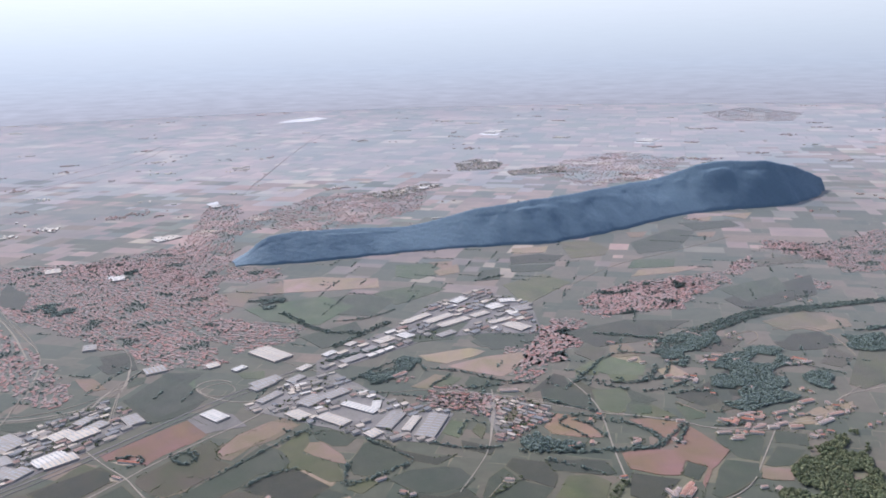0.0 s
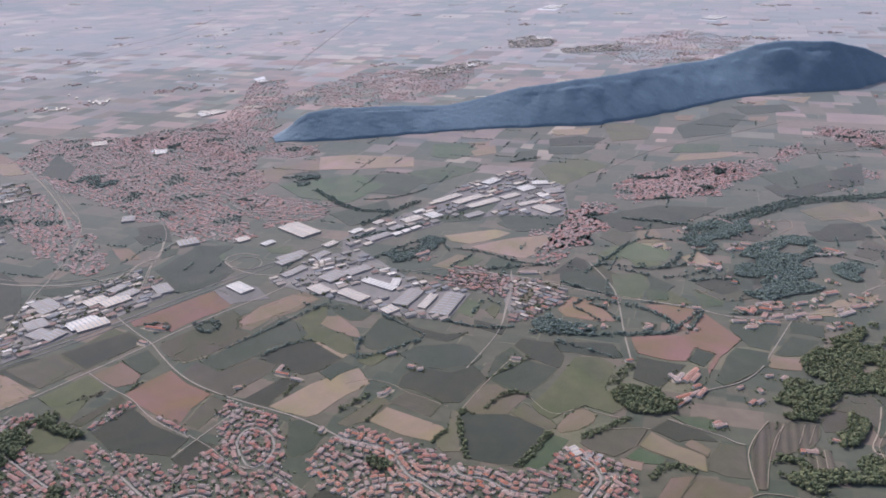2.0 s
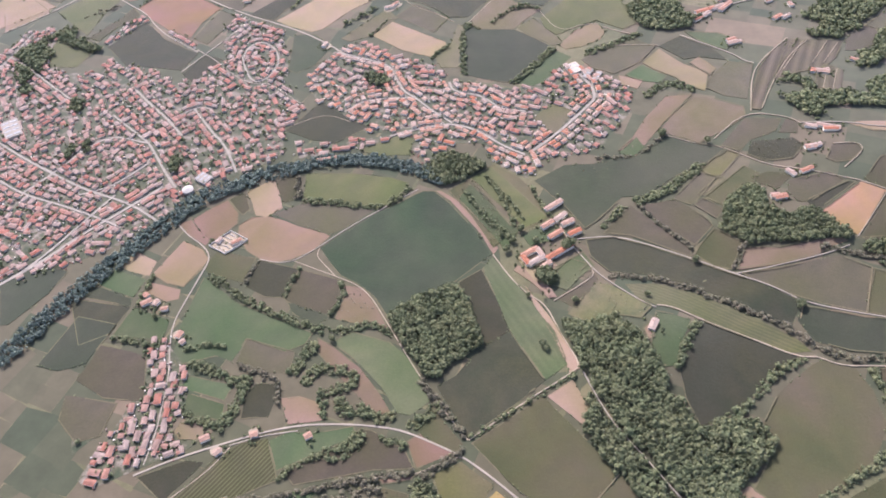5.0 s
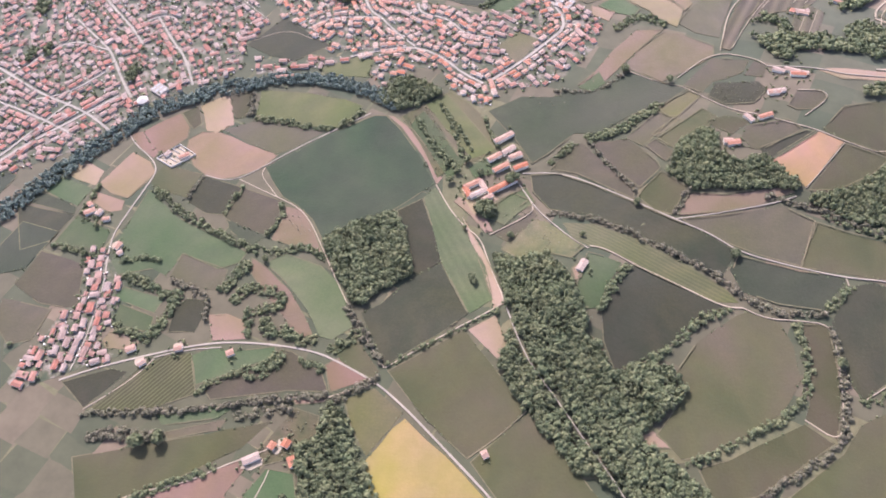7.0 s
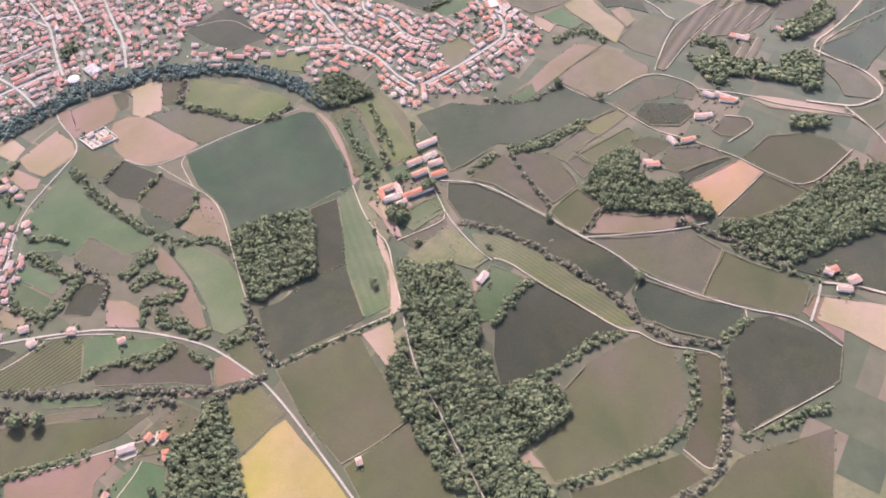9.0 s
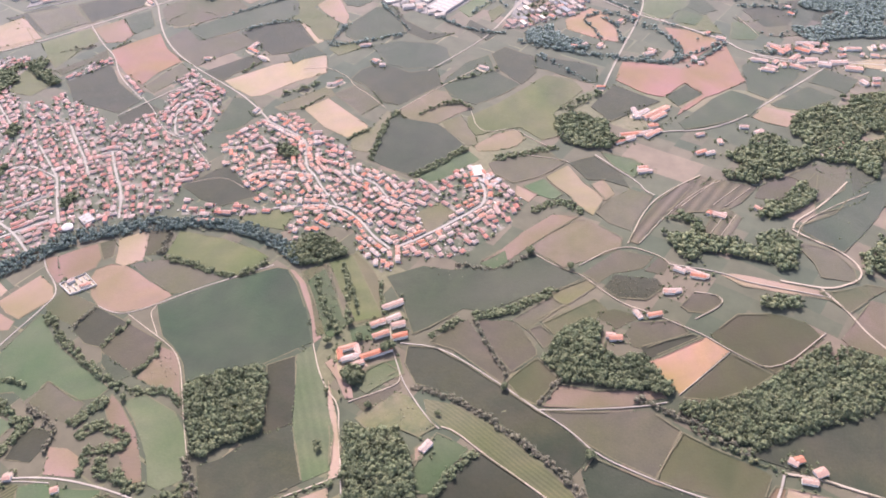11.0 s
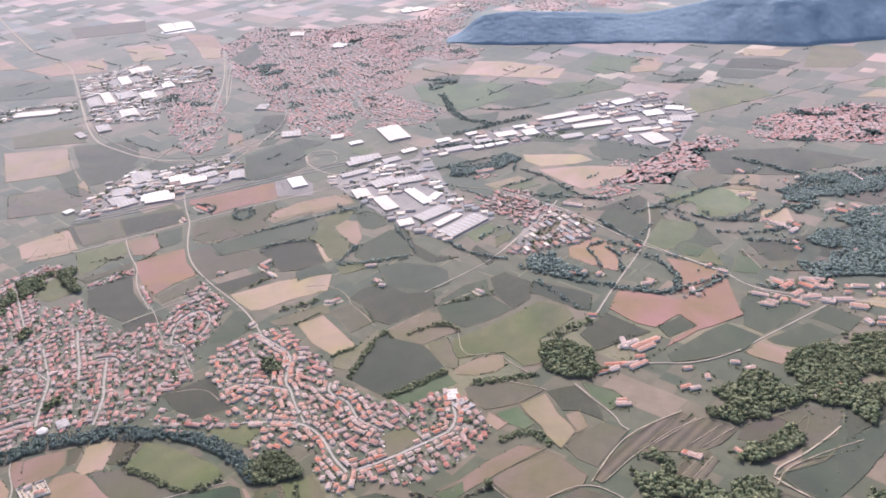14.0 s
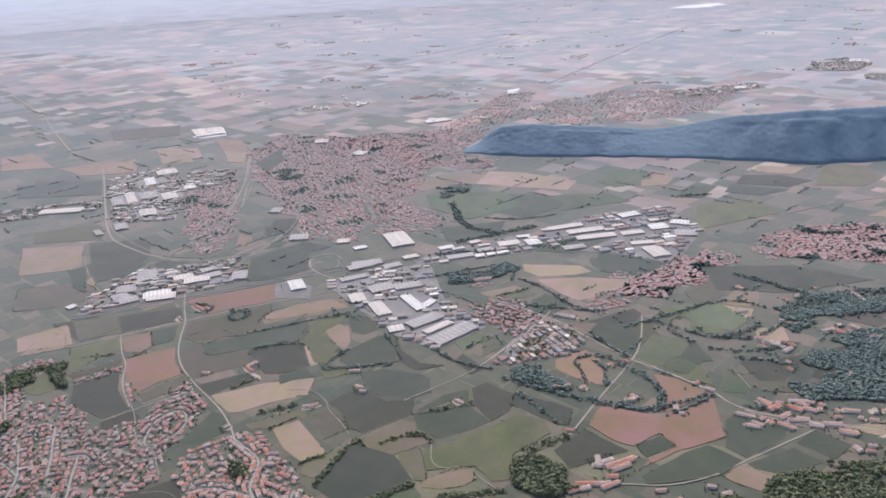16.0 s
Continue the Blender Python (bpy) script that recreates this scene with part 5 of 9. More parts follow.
road("road", 1.3, (-170.7, 429.1), (-153.8, 417.4), (-143, 406), (-127.2, 395.1), (-113.2, 395.4), (-104.1, 387.6), (-87.3, 374.8))
road("street", 1.2, (-226, 297.2), (-214.4, 315), (-205.8, 333.5), (-194, 346.3), (-170.1, 339.7))
road("street", 1.2, (-193.3, 297.4), (-177, 304.5), (-163.9, 323.1))
road("street", 1.3, (-201, 240.3), (-191.1, 257.4), (-181.9, 278.5), (-172.8, 298.3))
road("street", 1.2, (-164.6, 359.7), (-151.9, 373.1), (-142.4, 370.7))
road("street", 1.2, (-291.9, 446.8), (-294.4, 419.4), (-297, 408.9))
road("street", 1.4, (-80.1, 427.4), (-63, 421.8), (-44.2, 414.6), (-38.9, 402.5), (-31.7, 389.3), (-24.2, 384.2))
road("street", 1.3, (-6.5, 398.9), (-3.1, 390), (12.8, 387.7), (25, 375.4), (39.3, 373.3))
road("street", 1.2, (-24.2, 384.2), (-38.9, 383.4), (-54.9, 379.8), (-62.9, 370.4))
road("street", 1.4, (-33.3, 350.4), (-18.6, 357.1), (-0.4, 362.5), (15.8, 355.8), (28.8, 344.5), (41, 338))
road("street", 1.2, (-24.2, 384.2), (-14.7, 374.3), (-0.4, 362.5))
road("road", 1.8, (-533.3, 987.7), (-454.7, 876.8), (-407.2, 814.7), (-385.7, 759.9), (-377.2, 703.7), (-369.2, 647.8), (-363.1, 572.9))
road("road", 1.5, (-370.3, 650), (-326.3, 652.3), (-304.1, 683.3), (-291.3, 701.4))
road("road", 1.5, (-291.3, 701.4), (-275.2, 626.4), (-273.6, 613.3))
road("road", 1.5, (-290.7, 705.4), (-303.1, 785.2), (-342.9, 843), (-373.4, 887.8))


# ---- trees ----
def crown_shape(seed, leaves, squash=0.8):
    """One crown as points and triangles: a lumpy heart under a shell of small leafy sprays, uneven, with gaps."""
    rng = random.Random(seed)
    bm = bmesh.new()
    bmesh.ops.create_icosphere(bm, subdivisions=1, radius=1)
    off = Vector((seed * 7.3, seed * 3.1, seed * 5.7))

    def reach(n):
        return 1 + 0.42 * (noise.noise(n * 1.7 + off) + 0.6 * noise.noise(n * 3.7 + off))

    for v in bm.verts:
        v.co = v.co * reach(v.co) * 0.78
    bm.verts.ensure_lookup_table()
    verts = [tuple(v.co) for v in bm.verts]
    faces = [tuple(v.index for v in f.verts) for f in bm.faces]
    bm.free()
    for _ in range(leaves):
        n = Vector((rng.gauss(0, 1), rng.gauss(0, 1), abs(rng.gauss(0.25, 0.9)) - 0.35)).normalized()
        at = n * reach(n) * rng.uniform(0.72, 1.08)
        tilt = (n + Vector((rng.uniform(-0.7, 0.7), rng.uniform(-0.7, 0.7), rng.uniform(-0.4, 0.7)))).normalized()
        side = tilt.orthogonal().normalized()
        side.rotate(Matrix.Rotation(rng.uniform(0, 6.28), 3, tilt))
        up = tilt.cross(side)
        k = rng.uniform(0.2, 0.36) * (1.5 if leaves < 20 else 1.15 if leaves < 50 else 1.0)
        b = len(verts)
        verts += [tuple(at + side * k), tuple(at + up * k * 0.8 + tilt * 0.06), tuple(at - side * k), tuple(at - up * k * 0.8 + tilt * 0.06)]
        faces += [(b, b + 1, b + 2), (b, b + 2, b + 3)]
    out = np.array(verts)
    out[:, 2] = out[:, 2] * squash + 0.1
    return out, np.array(faces)


CROWNS = {level: [crown_shape(10 * level + i, leaves) for i in range(7)] for level, leaves in ((1, 11), (2, 33), (3, 90))}


def scatter(name, spots, level, mat, label, category="trees", rng=None):
    """Many crowns (x, y, size, height) joined into one mesh."""
    rng = rng or random.Random(len(spots))
    if not spots:
        return
    verts, faces, base = [], [], 0
    for x, y, r, h in spots:
        v, f = rng.choice(CROWNS[1 if r < 0.35 else level])
        a = rng.uniform(0, 6.28)
        c, s = math.cos(a), math.sin(a)
        w = v @ np.array([[c * r, s * r, 0], [-s * r, c * r, 0], [0, 0, h * 0.55]])
        verts.append(w + (x, y, height(x, y) + h * 0.5))
        faces.append(f + base)
        base += len(v)
    v, f = np.concatenate(verts), np.concatenate(faces)
    me = bpy.data.meshes.new(name)
    me.vertices.add(len(v))
    me.vertices.foreach_set("co", v.ravel())
    me.loops.add(f.size)
    me.loops.foreach_set("vertex_index", f.ravel())
    me.polygons.add(len(f))
    me.polygons.foreach_set("loop_start", np.arange(0, f.size, 3))
    me.update(calc_edges=True)
    me.materials.append(mat)
    tagged(new(name, me), label, category, kind="stuff")


def level_at(y):
    return 2 if y < 330 else 1


def belt(width, *points):
    """A hedgerow: trees and bushes of mixed size along a line, with gaps."""
    rng = random.Random(round(points[0][0] * 7 + points[0][1]))
    near = min(p[1] for p in points)
    line = rounded(list(points), 1)
    spots = []
    gap = 0
    stride = 0.75 if near < 450 else 1.9
    for x, y, dx, dy in along(line, stride):
        gap = rng.choice((0, 0, 1, 2)) if gap <= 0 and rng.random() < 0.06 else gap - 1
        if gap > 0 and width < 6:
            continue
        for _ in range(max(1, round(width / 2.0))):
            k = rng.uniform(-0.42, 0.42) * width
            r = rng.choice((0.35, 0.5, 0.6, 0.8, 1.15)) * rng.uniform(0.8, 1.2) * (1 if near < 450 else 1.3)
            spots.append((x - dy * k + rng.uniform(-0.6, 0.6), y + dx * k + rng.uniform(-0.6, 0.6), r, r * rng.uniform(1.1, 1.9)))
    scatter("hedgerow", spots, level_at(near), rng.choice((LEAVES, LEAVES, LEAVES_DRY)) if near < 520 else HAZY_WOODLAND, "hedgerow of dark green trees and bushes between fields", "hedgerow", rng)


def river(width, *points):
    """Tall trees in a dense belt along the stream round the town."""
    rng = random.Random(int(points[0][0]) + 99)
    spots = []
    for x, y, dx, dy in along(rounded(list(points), 2), 1.5):
        for _ in range(9):
            k = rng.uniform(-0.5, 0.5) * width
            r = rng.choice((0.5, 0.6, 0.8, 1.1)) * rng.uniform(0.85, 1.2)
            spots.append((x - dy * k, y + dx * k, r, 1.2 + r * rng.uniform(0.9, 1.5)))
    scatter("riverside_trees", spots, 2, HAZY_WOODLAND, "dense belt of dark green trees along the stream", "trees", rng)


def close_to(p, segments, margin):
    for (ax, ay), (bx, by), width in segments:
        dx, dy = bx - ax, by - ay
        t = min(1, max(0, ((p[0] - ax) * dx + (p[1] - ay) * dy) / (dx * dx + dy * dy + 1e-9)))
        if math.hypot(p[0] - ax - t * dx, p[1] - ay - t * dy) < margin + width / 2:
            return True
    return False


def wood(*corners):
    """A wood: crowns that close over the ground."""
    rng = random.Random(int(corners[0][0] * 3 + corners[0][1]))
    near = min(p[1] for p in corners)
    gap = 1.3 if near < 330 else 1.6 if near < 560 else 2.1 if near < 900 else 3.0
    xs, ys = [p[0] for p in corners], [p[1] for p in corners]
    spots = []
    lanes = [(a, c, width) for line, width in ROADS for a, c in zip(line, line[1:]) if min(xs) < a[0] < max(xs) and min(ys) < a[1] < max(ys)]
    for y in steps(min(ys), max(ys), gap * 0.87):
        for x in steps(min(xs), max(xs), gap):
            p = (x + rng.uniform(-0.55, 0.55) * gap, y + rng.uniform(-0.55, 0.55) * gap)
            k = 0 if near < 330 else 7  # a ragged edge
            q = (p[0] + k * noise.noise((p[0] * 0.07, p[1] * 0.07, 8.0)), p[1] + k * noise.noise((p[0] * 0.07, p[1] * 0.07, 2.0)))
            if inside(q, list(corners)) and rng.random() < 0.96 and not close_to(p, lanes, 1.1):
                if near > 300 and noise.noise((p[0] * (0.045 if near < 560 else 0.024), p[1] * 0.045, 4.0)) > (0.3 if near < 560 else 0.1):
                    continue
                r = gap * rng.choice((0.35, 0.5, 0.6, 0.75, 0.9, 1.2 if near < 560 else 0.8)) * rng.uniform(0.85, 1.2)
                spots.append((*p, r, (rng.uniform(1.9, 2.6) + 0.6 * r) * (1 if near < 560 else 0.7) * (1 + 0.35 * noise.noise((p[0] * 0.08, p[1] * 0.08, 1.0)))))
    scatter("wood", spots, level_at(near), LEAVES if near < 560 else HAZY_WOODLAND, "dense dark green wood of broadleaf trees", "wood", rng)


def orchard(gap, *corners):
    """Small round trees in loose rows over a plot."""
    rng = random.Random(int(corners[0][0] * 5 + corners[0][1] * 3))
    xs, ys = [p[0] for p in corners], [p[1] for p in corners]
    spots = []
    for y in steps(min(ys), max(ys), gap):
        for x in steps(min(xs), max(xs), gap):
            p = (x + 0.35 * (y - ys[0]) % gap + rng.uniform(-0.3, 0.3), y + rng.uniform(-0.3, 0.3))
            if inside(p, list(corners)) and rng.random() < 0.45:
                r = rng.uniform(0.2, 0.42)
                spots.append((*p, r, r * rng.uniform(1.4, 2.2)))
    scatter("orchard_trees", spots, 1, LEAVES_DRY, "small fruit trees in loose rows on a rough plot", "trees", rng)


def tree(x, y, r, h, slim=False):
    """A tree that stands alone: a tapered trunk with limbs under a lumpy crown."""
    rng = random.Random(int(x * 13 + y * 7))
    ob = tagged(new("tree"), "slim dark cypress beside the drive" if slim else "lone dark green broadleaf tree at the field edge", "tree")
    ob.location = (x, y, height(x, y))
    bm = bmesh.new()
    bmesh.ops.create_cone(bm, cap_ends=True, segments=7, radius1=r * 0.14, radius2=r * 0.05, depth=h * 0.7, matrix=Matrix.Translation((0, 0, h * 0.35)))
    for _ in range(4):
        a, lean = rng.uniform(0, 6.28), rng.uniform(0.5, 0.9)
        m = Matrix.Translation((0, 0, h * rng.uniform(0.35, 0.55))) @ Euler((lean, 0, a)).to_matrix().to_4x4() @ Matrix.Translation((0, 0, h * 0.16))
        bmesh.ops.create_cone(bm, cap_ends=True, segments=5, radius1=r * 0.05, radius2=r * 0.02, depth=h * 0.32, matrix=m)
    part("trunk", bm, BARK, ob)
    verts, faces, base = [], [], 0
    for i in range(1 if slim else 6):
        v, f = rng.choice(CROWNS[3])
        k = 1.0 if slim else rng.uniform(0.5, 0.72)
        a, d = rng.uniform(0, 6.28), 0.0 if slim else r * rng.uniform(0.2, 0.6)
        z = h * (0.55 if slim else rng.uniform(0.5, 0.78))
        verts.append(v * (r * k, r * k, h * 0.52 if slim else r * k * 1.05) + (math.cos(a) * d, math.sin(a) * d, z))
        faces.append(f + base)
        base += len(v)
    mesh_object("crown", np.concatenate(verts), np.concatenate(faces).tolist(), [LEAVES], parent=ob, smooth=True)


def field_margins():
    """Bushes and pale grass along the edges of the nearer fields."""
    rng = random.Random(77)
    spots, verts, faces = [], [], []
    for i, (kind, corners) in enumerate(FIELD_LIST):
        if sum(p[1] for p in corners) / len(corners) > 640 or kind in ("paved", "terrace"):
            continue
        run = 0
        for x, y, dx, dy in along([*corners, corners[0]], 0.8):
            n = noise.noise((x * 0.035, y * 0.035, 2.0))
            if n > 0.06 and rng.random() < 0.4:
                r = rng.choice((0.16, 0.2, 0.26, 0.4)) * rng.uniform(0.8, 1.3) * (1.0 if y < 430 else 1.4)
                spots.append((x + rng.gauss(0, 0.3), y + rng.gauss(0, 0.3), r, r * rng.uniform(1.2, 2.0)))
            w = 0.27 * rng.uniform(0.4, 1.2)
            z = height(x, y) + (0.78 if height(x, y) > 0.2 else 0.235)
            verts += [(x - dy * w, y + dx * w, z), (x + dy * w, y - dx * w, z)]
            if run and n < -0.02:
                k = len(verts) - 4
                faces.append((k, k + 1, k + 3, k + 2))
            run += 1
    scatter("field_bushes", spots, 1, LEAVES, "small dark bushes along the field edges", "bushes", rng)
    ob = mesh_object("grass_margins", verts, faces, [MARGIN])
    tagged(ob, "narrow pale grass margins between the fields", "grass", kind="stuff")


field_margins()


# ---- the long wooded ridge ----
def ridge(rows):
    """Rows of x, y at the foot of the near slope, the way to the crest, and the crest's height."""
    fine = []
    for a, b in zip(rows, rows[1:]):
        k = max(1, round(math.dist(a[:2], b[:2]) / 3.0))
        for i in range(k):
            t = i / k
            fine.append([p + (q - p) * t for p, q in zip(a, b)])
    fine.append(list(rows[-1]))
    fine = np.array(fine)
    smooth = np.array([1, 2, 3, 4, 5, 4, 3, 2, 1]) / 25
    for _ in range(2):
        padded = np.pad(fine, ((4, 4), (0, 0)), mode="edge")
        fine = np.stack([np.convolve(padded[:, k], smooth, mode="valid") for k in range(fine.shape[1])], 1)
    way = fine[-1, :2] - fine[0, :2]  # the slope falls across the whole length of the ridge
    tangent = np.tile(way / np.linalg.norm(way), (len(fine), 1))
    across = 60
    verts = []
    for (x, y, w, h), (tx, ty) in zip(fine, tangent):
        for j in range(across + 1):
            u = j / across * 2.15
            d = u * w
            d -= 9 * noise.noise((x * 0.03, y * 0.03, 2.0)) * max(0.0, 1 - u * 2)
            px, py = x - ty * d, y + tx * d
            rise = u * (1.12 - 0.12 * u) if u <= 1 else 1 - (u - 1) / 1.15
            fold = noise.noise((px * 0.016, py * 0.016, 3.0)) * 0.12 + noise.noise((px * 0.045, py * 0.03, 9.0)) * 0.07
            z = h * rise * (1 + fold * min(1, (u if u < 1 else 2.15 - u) * 3) * (0.25 if 0.8 < u < 1.3 else 1))
            lump = 0.8 * noise.noise((px * 0.22, py * 0.22, 1.0)) + 0.7 * noise.noise((px * 0.8, py * 0.8, 5.0))
            verts.append((px, py, z + (lump + 1.1 if 0 < j < across else -1.6)))
    w = across + 1
    faces = [(i * w + j, (i + 1) * w + j, (i + 1) * w + j + 1, i * w + j + 1) for i in range(len(fine) - 1) for j in range(across)]
    tagged(mesh_object("wooded_ridge", verts, faces, [HAZY_FOREST], smooth=True), "long low ridge covered in dark forest", "hill", kind="structure")


# ---- houses ----
def gable(length, width, eave, rise, over=0.18):
    """Points and faces of walls and roof of a gabled house that lies along x."""
    l, w = length / 2, width / 2
    rise *= 0.6
    wall_v = [(-l, -w, -0.3), (l, -w, -0.3), (l, w, -0.3), (-l, w, -0.3), (-l, -w, eave), (l, -w, eave), (l, w, eave), (-l, w, eave), (-l, 0, eave + rise), (l, 0, eave + rise)]
    wall_f = [(0, 1, 5, 4), (2, 3, 7, 6), (1, 2, 6, 9, 5), (3, 0, 4, 8, 7)]
    k = rise / w
    lo, t = eave - over * k, 0.10
    a, b = l + over, w + over
    roof_v = [(-a, -b, lo + 0.02), (a, -b, lo + 0.02), (a, 0, eave + rise + 0.02), (-a, 0, eave + rise + 0.02), (-a, b, lo + 0.02), (a, b, lo + 0.02)]
    roof_v += [(x, y, z + t) for x, y, z in roof_v]
    roof_f = [(6, 7, 8, 9), (9, 8, 11, 10), (0, 1, 7, 6), (5, 4, 10, 11), (1, 2, 8, 7), (2, 5, 11, 8), (3, 0, 6, 9), (4, 3, 9, 10), (1, 0, 3, 2), (2, 3, 4, 5)]
    return (wall_v, wall_f), (roof_v, roof_f)


def hip(length, width, eave, rise, over=0.18):
    """The same with a hipped roof."""
    l, w = length / 2, width / 2
    rise *= 0.6
    wall_v = [(-l, -w, -0.3), (l, -w, -0.3), (l, w, -0.3), (-l, w, -0.3), (-l, -w, eave), (l, -w, eave), (l, w, eave), (-l, w, eave)]
    wall_f = [(0, 1, 5, 4), (1, 2, 6, 5), (2, 3, 7, 6), (3, 0, 4, 7)]
    a, b = l + over, w + over
    r = max(0.05, l - w * 0.9)
    z = eave - 0.05
    roof_v = [(-a, -b, z), (a, -b, z), (a, b, z), (-a, b, z), (-a, -b, z + 0.1), (a, -b, z + 0.1), (a, b, z + 0.1), (-a, b, z + 0.1), (-r, 0, eave + rise), (r, 0, eave + rise)]
    roof_f = [(3, 2, 1, 0), (0, 1, 5, 4), (1, 2, 6, 5), (2, 3, 7, 6), (3, 0, 4, 7), (4, 5, 9, 8), (5, 6, 9), (6, 7, 8, 9), (7, 4, 8)]
    return (wall_v, wall_f), (roof_v, roof_f)


def joined(a, b, m):
    """Two sets of points and faces, the second moved by m."""
    n = len(a[0])
    return a[0] + [tuple(m @ Vector(p)) for p in b[0]], a[1] + [tuple(i + n for i in f) for f in b[1]]


def house_shapes():
    """The kinds of house that stand in the town: gabled, hipped, long rows and angled ones."""
    out = [gable(3.5, 2.6, 1.35, 0.7), gable(4.4, 2.6, 1.5, 0.7), hip(3.0, 2.8, 1.6, 0.7), hip(3.7, 3.0, 1.5, 0.75), gable(6.6, 2.6, 1.5, 0.7), gable(2.6, 2.1, 1.1, 0.5), hip(4.8, 2.9, 1.9, 0.7)]
    w, r = gable(4.4, 2.4, 1.45, 0.62)
    w2, r2 = gable(3.0, 2.1, 1.3, 0.55)
    m = pose(-1.1, 1.6, 0, 0, 0, 90)
    out.append((joined(w, w2, m), joined(r, r2, m)))
    return [tuple(([(x * 0.90, y * 0.83, z * 0.86) for x, y, z in v], f) for v, f in pair) for pair in out]


SHAPES = house_shapes()
YARD_BOX = ([(-0.5, -0.5, 0), (0.5, -0.5, 0), (0.5, 0.5, 0), (-0.5, 0.5, 0), (-0.46, -0.46, 1), (0.46, -0.46, 1), (0.46, 0.46, 1), (-0.46, 0.46, 1)], [(0, 1, 5, 4), (1, 2, 6, 5), (2, 3, 7, 6), (3, 0, 4, 7), (4, 5, 6, 7)])
HOUSE_LABELS = ["cream plastered house with a red tiled gable roof", "long plastered house under weathered red tiles", "square house with a hipped red tile roof", "broad house with a hipped roof of faded tiles", "terraced row of houses under one tiled roof", "small outbuilding with a low tiled roof", "two storey block with a hipped tile roof", "angled house with two red tiled wings"]
PROTOTYPES = []


def house_prototype(i):
    (wv, wf), (rv, rf) = SHAPES[i]
    ob = tagged(new("house"), HOUSE_LABELS[i], "house", "houses of the village")
    mesh_object("wall", wv, wf, [PLASTER], parent=ob)
    mesh_object("roof", rv, rf, [TILES], parent=ob)
    bm = bmesh.new()
    top = max(p[2] for p in rv)
    bmesh.ops.create_cube(bm, size=1, matrix=Matrix.Translation((0.7, 0.35, top - 0.1)) @ Matrix.Diagonal((0.28, 0.28, 0.7, 1)))
    bmesh.ops.bevel(bm, geom=bm.edges[:], offset=0.03, segments=1, affect="EDGES")
    part("chimney", bm, BRICK, ob)
    return ob


def stand_house(i, m):
    while len(PROTOTYPES) <= i:
        PROTOTYPES.append(None)
    if PROTOTYPES[i] is None:
        PROTOTYPES[i] = house_prototype(i)
        PROTOTYPES[i].matrix_basis = m
        return PROTOTYPES[i]
    return copy_thing(PROTOTYPES[i], m)


def near_road(x, y, margin):
    for line, width in ROADS:
        for (ax, ay), (bx, by) in zip(line, line[1:]):
            dx, dy = bx - ax, by - ay
            q = dx * dx + dy * dy
            if q < 1e-9:
                continue
            t = min(1, max(0, ((x - ax) * dx + (y - ay) * dy) / q))
            if (x - ax - t * dx) ** 2 + (y - ay - t * dy) ** 2 < (margin + width / 2) ** 2:
                return True
    return False


OPEN = ("darkolive", "lime", "limetan", "red", "brown", "darkgreen", "meadow", "tan", "maize", "olive", "scrub")


def in_field(x, y, boxes):
    return any(x0 < x < x1 and y0 < y < y1 and inside((x, y), poly) for x0, y0, x1, y1, poly in boxes)


HOUSES_STOOD = [0]


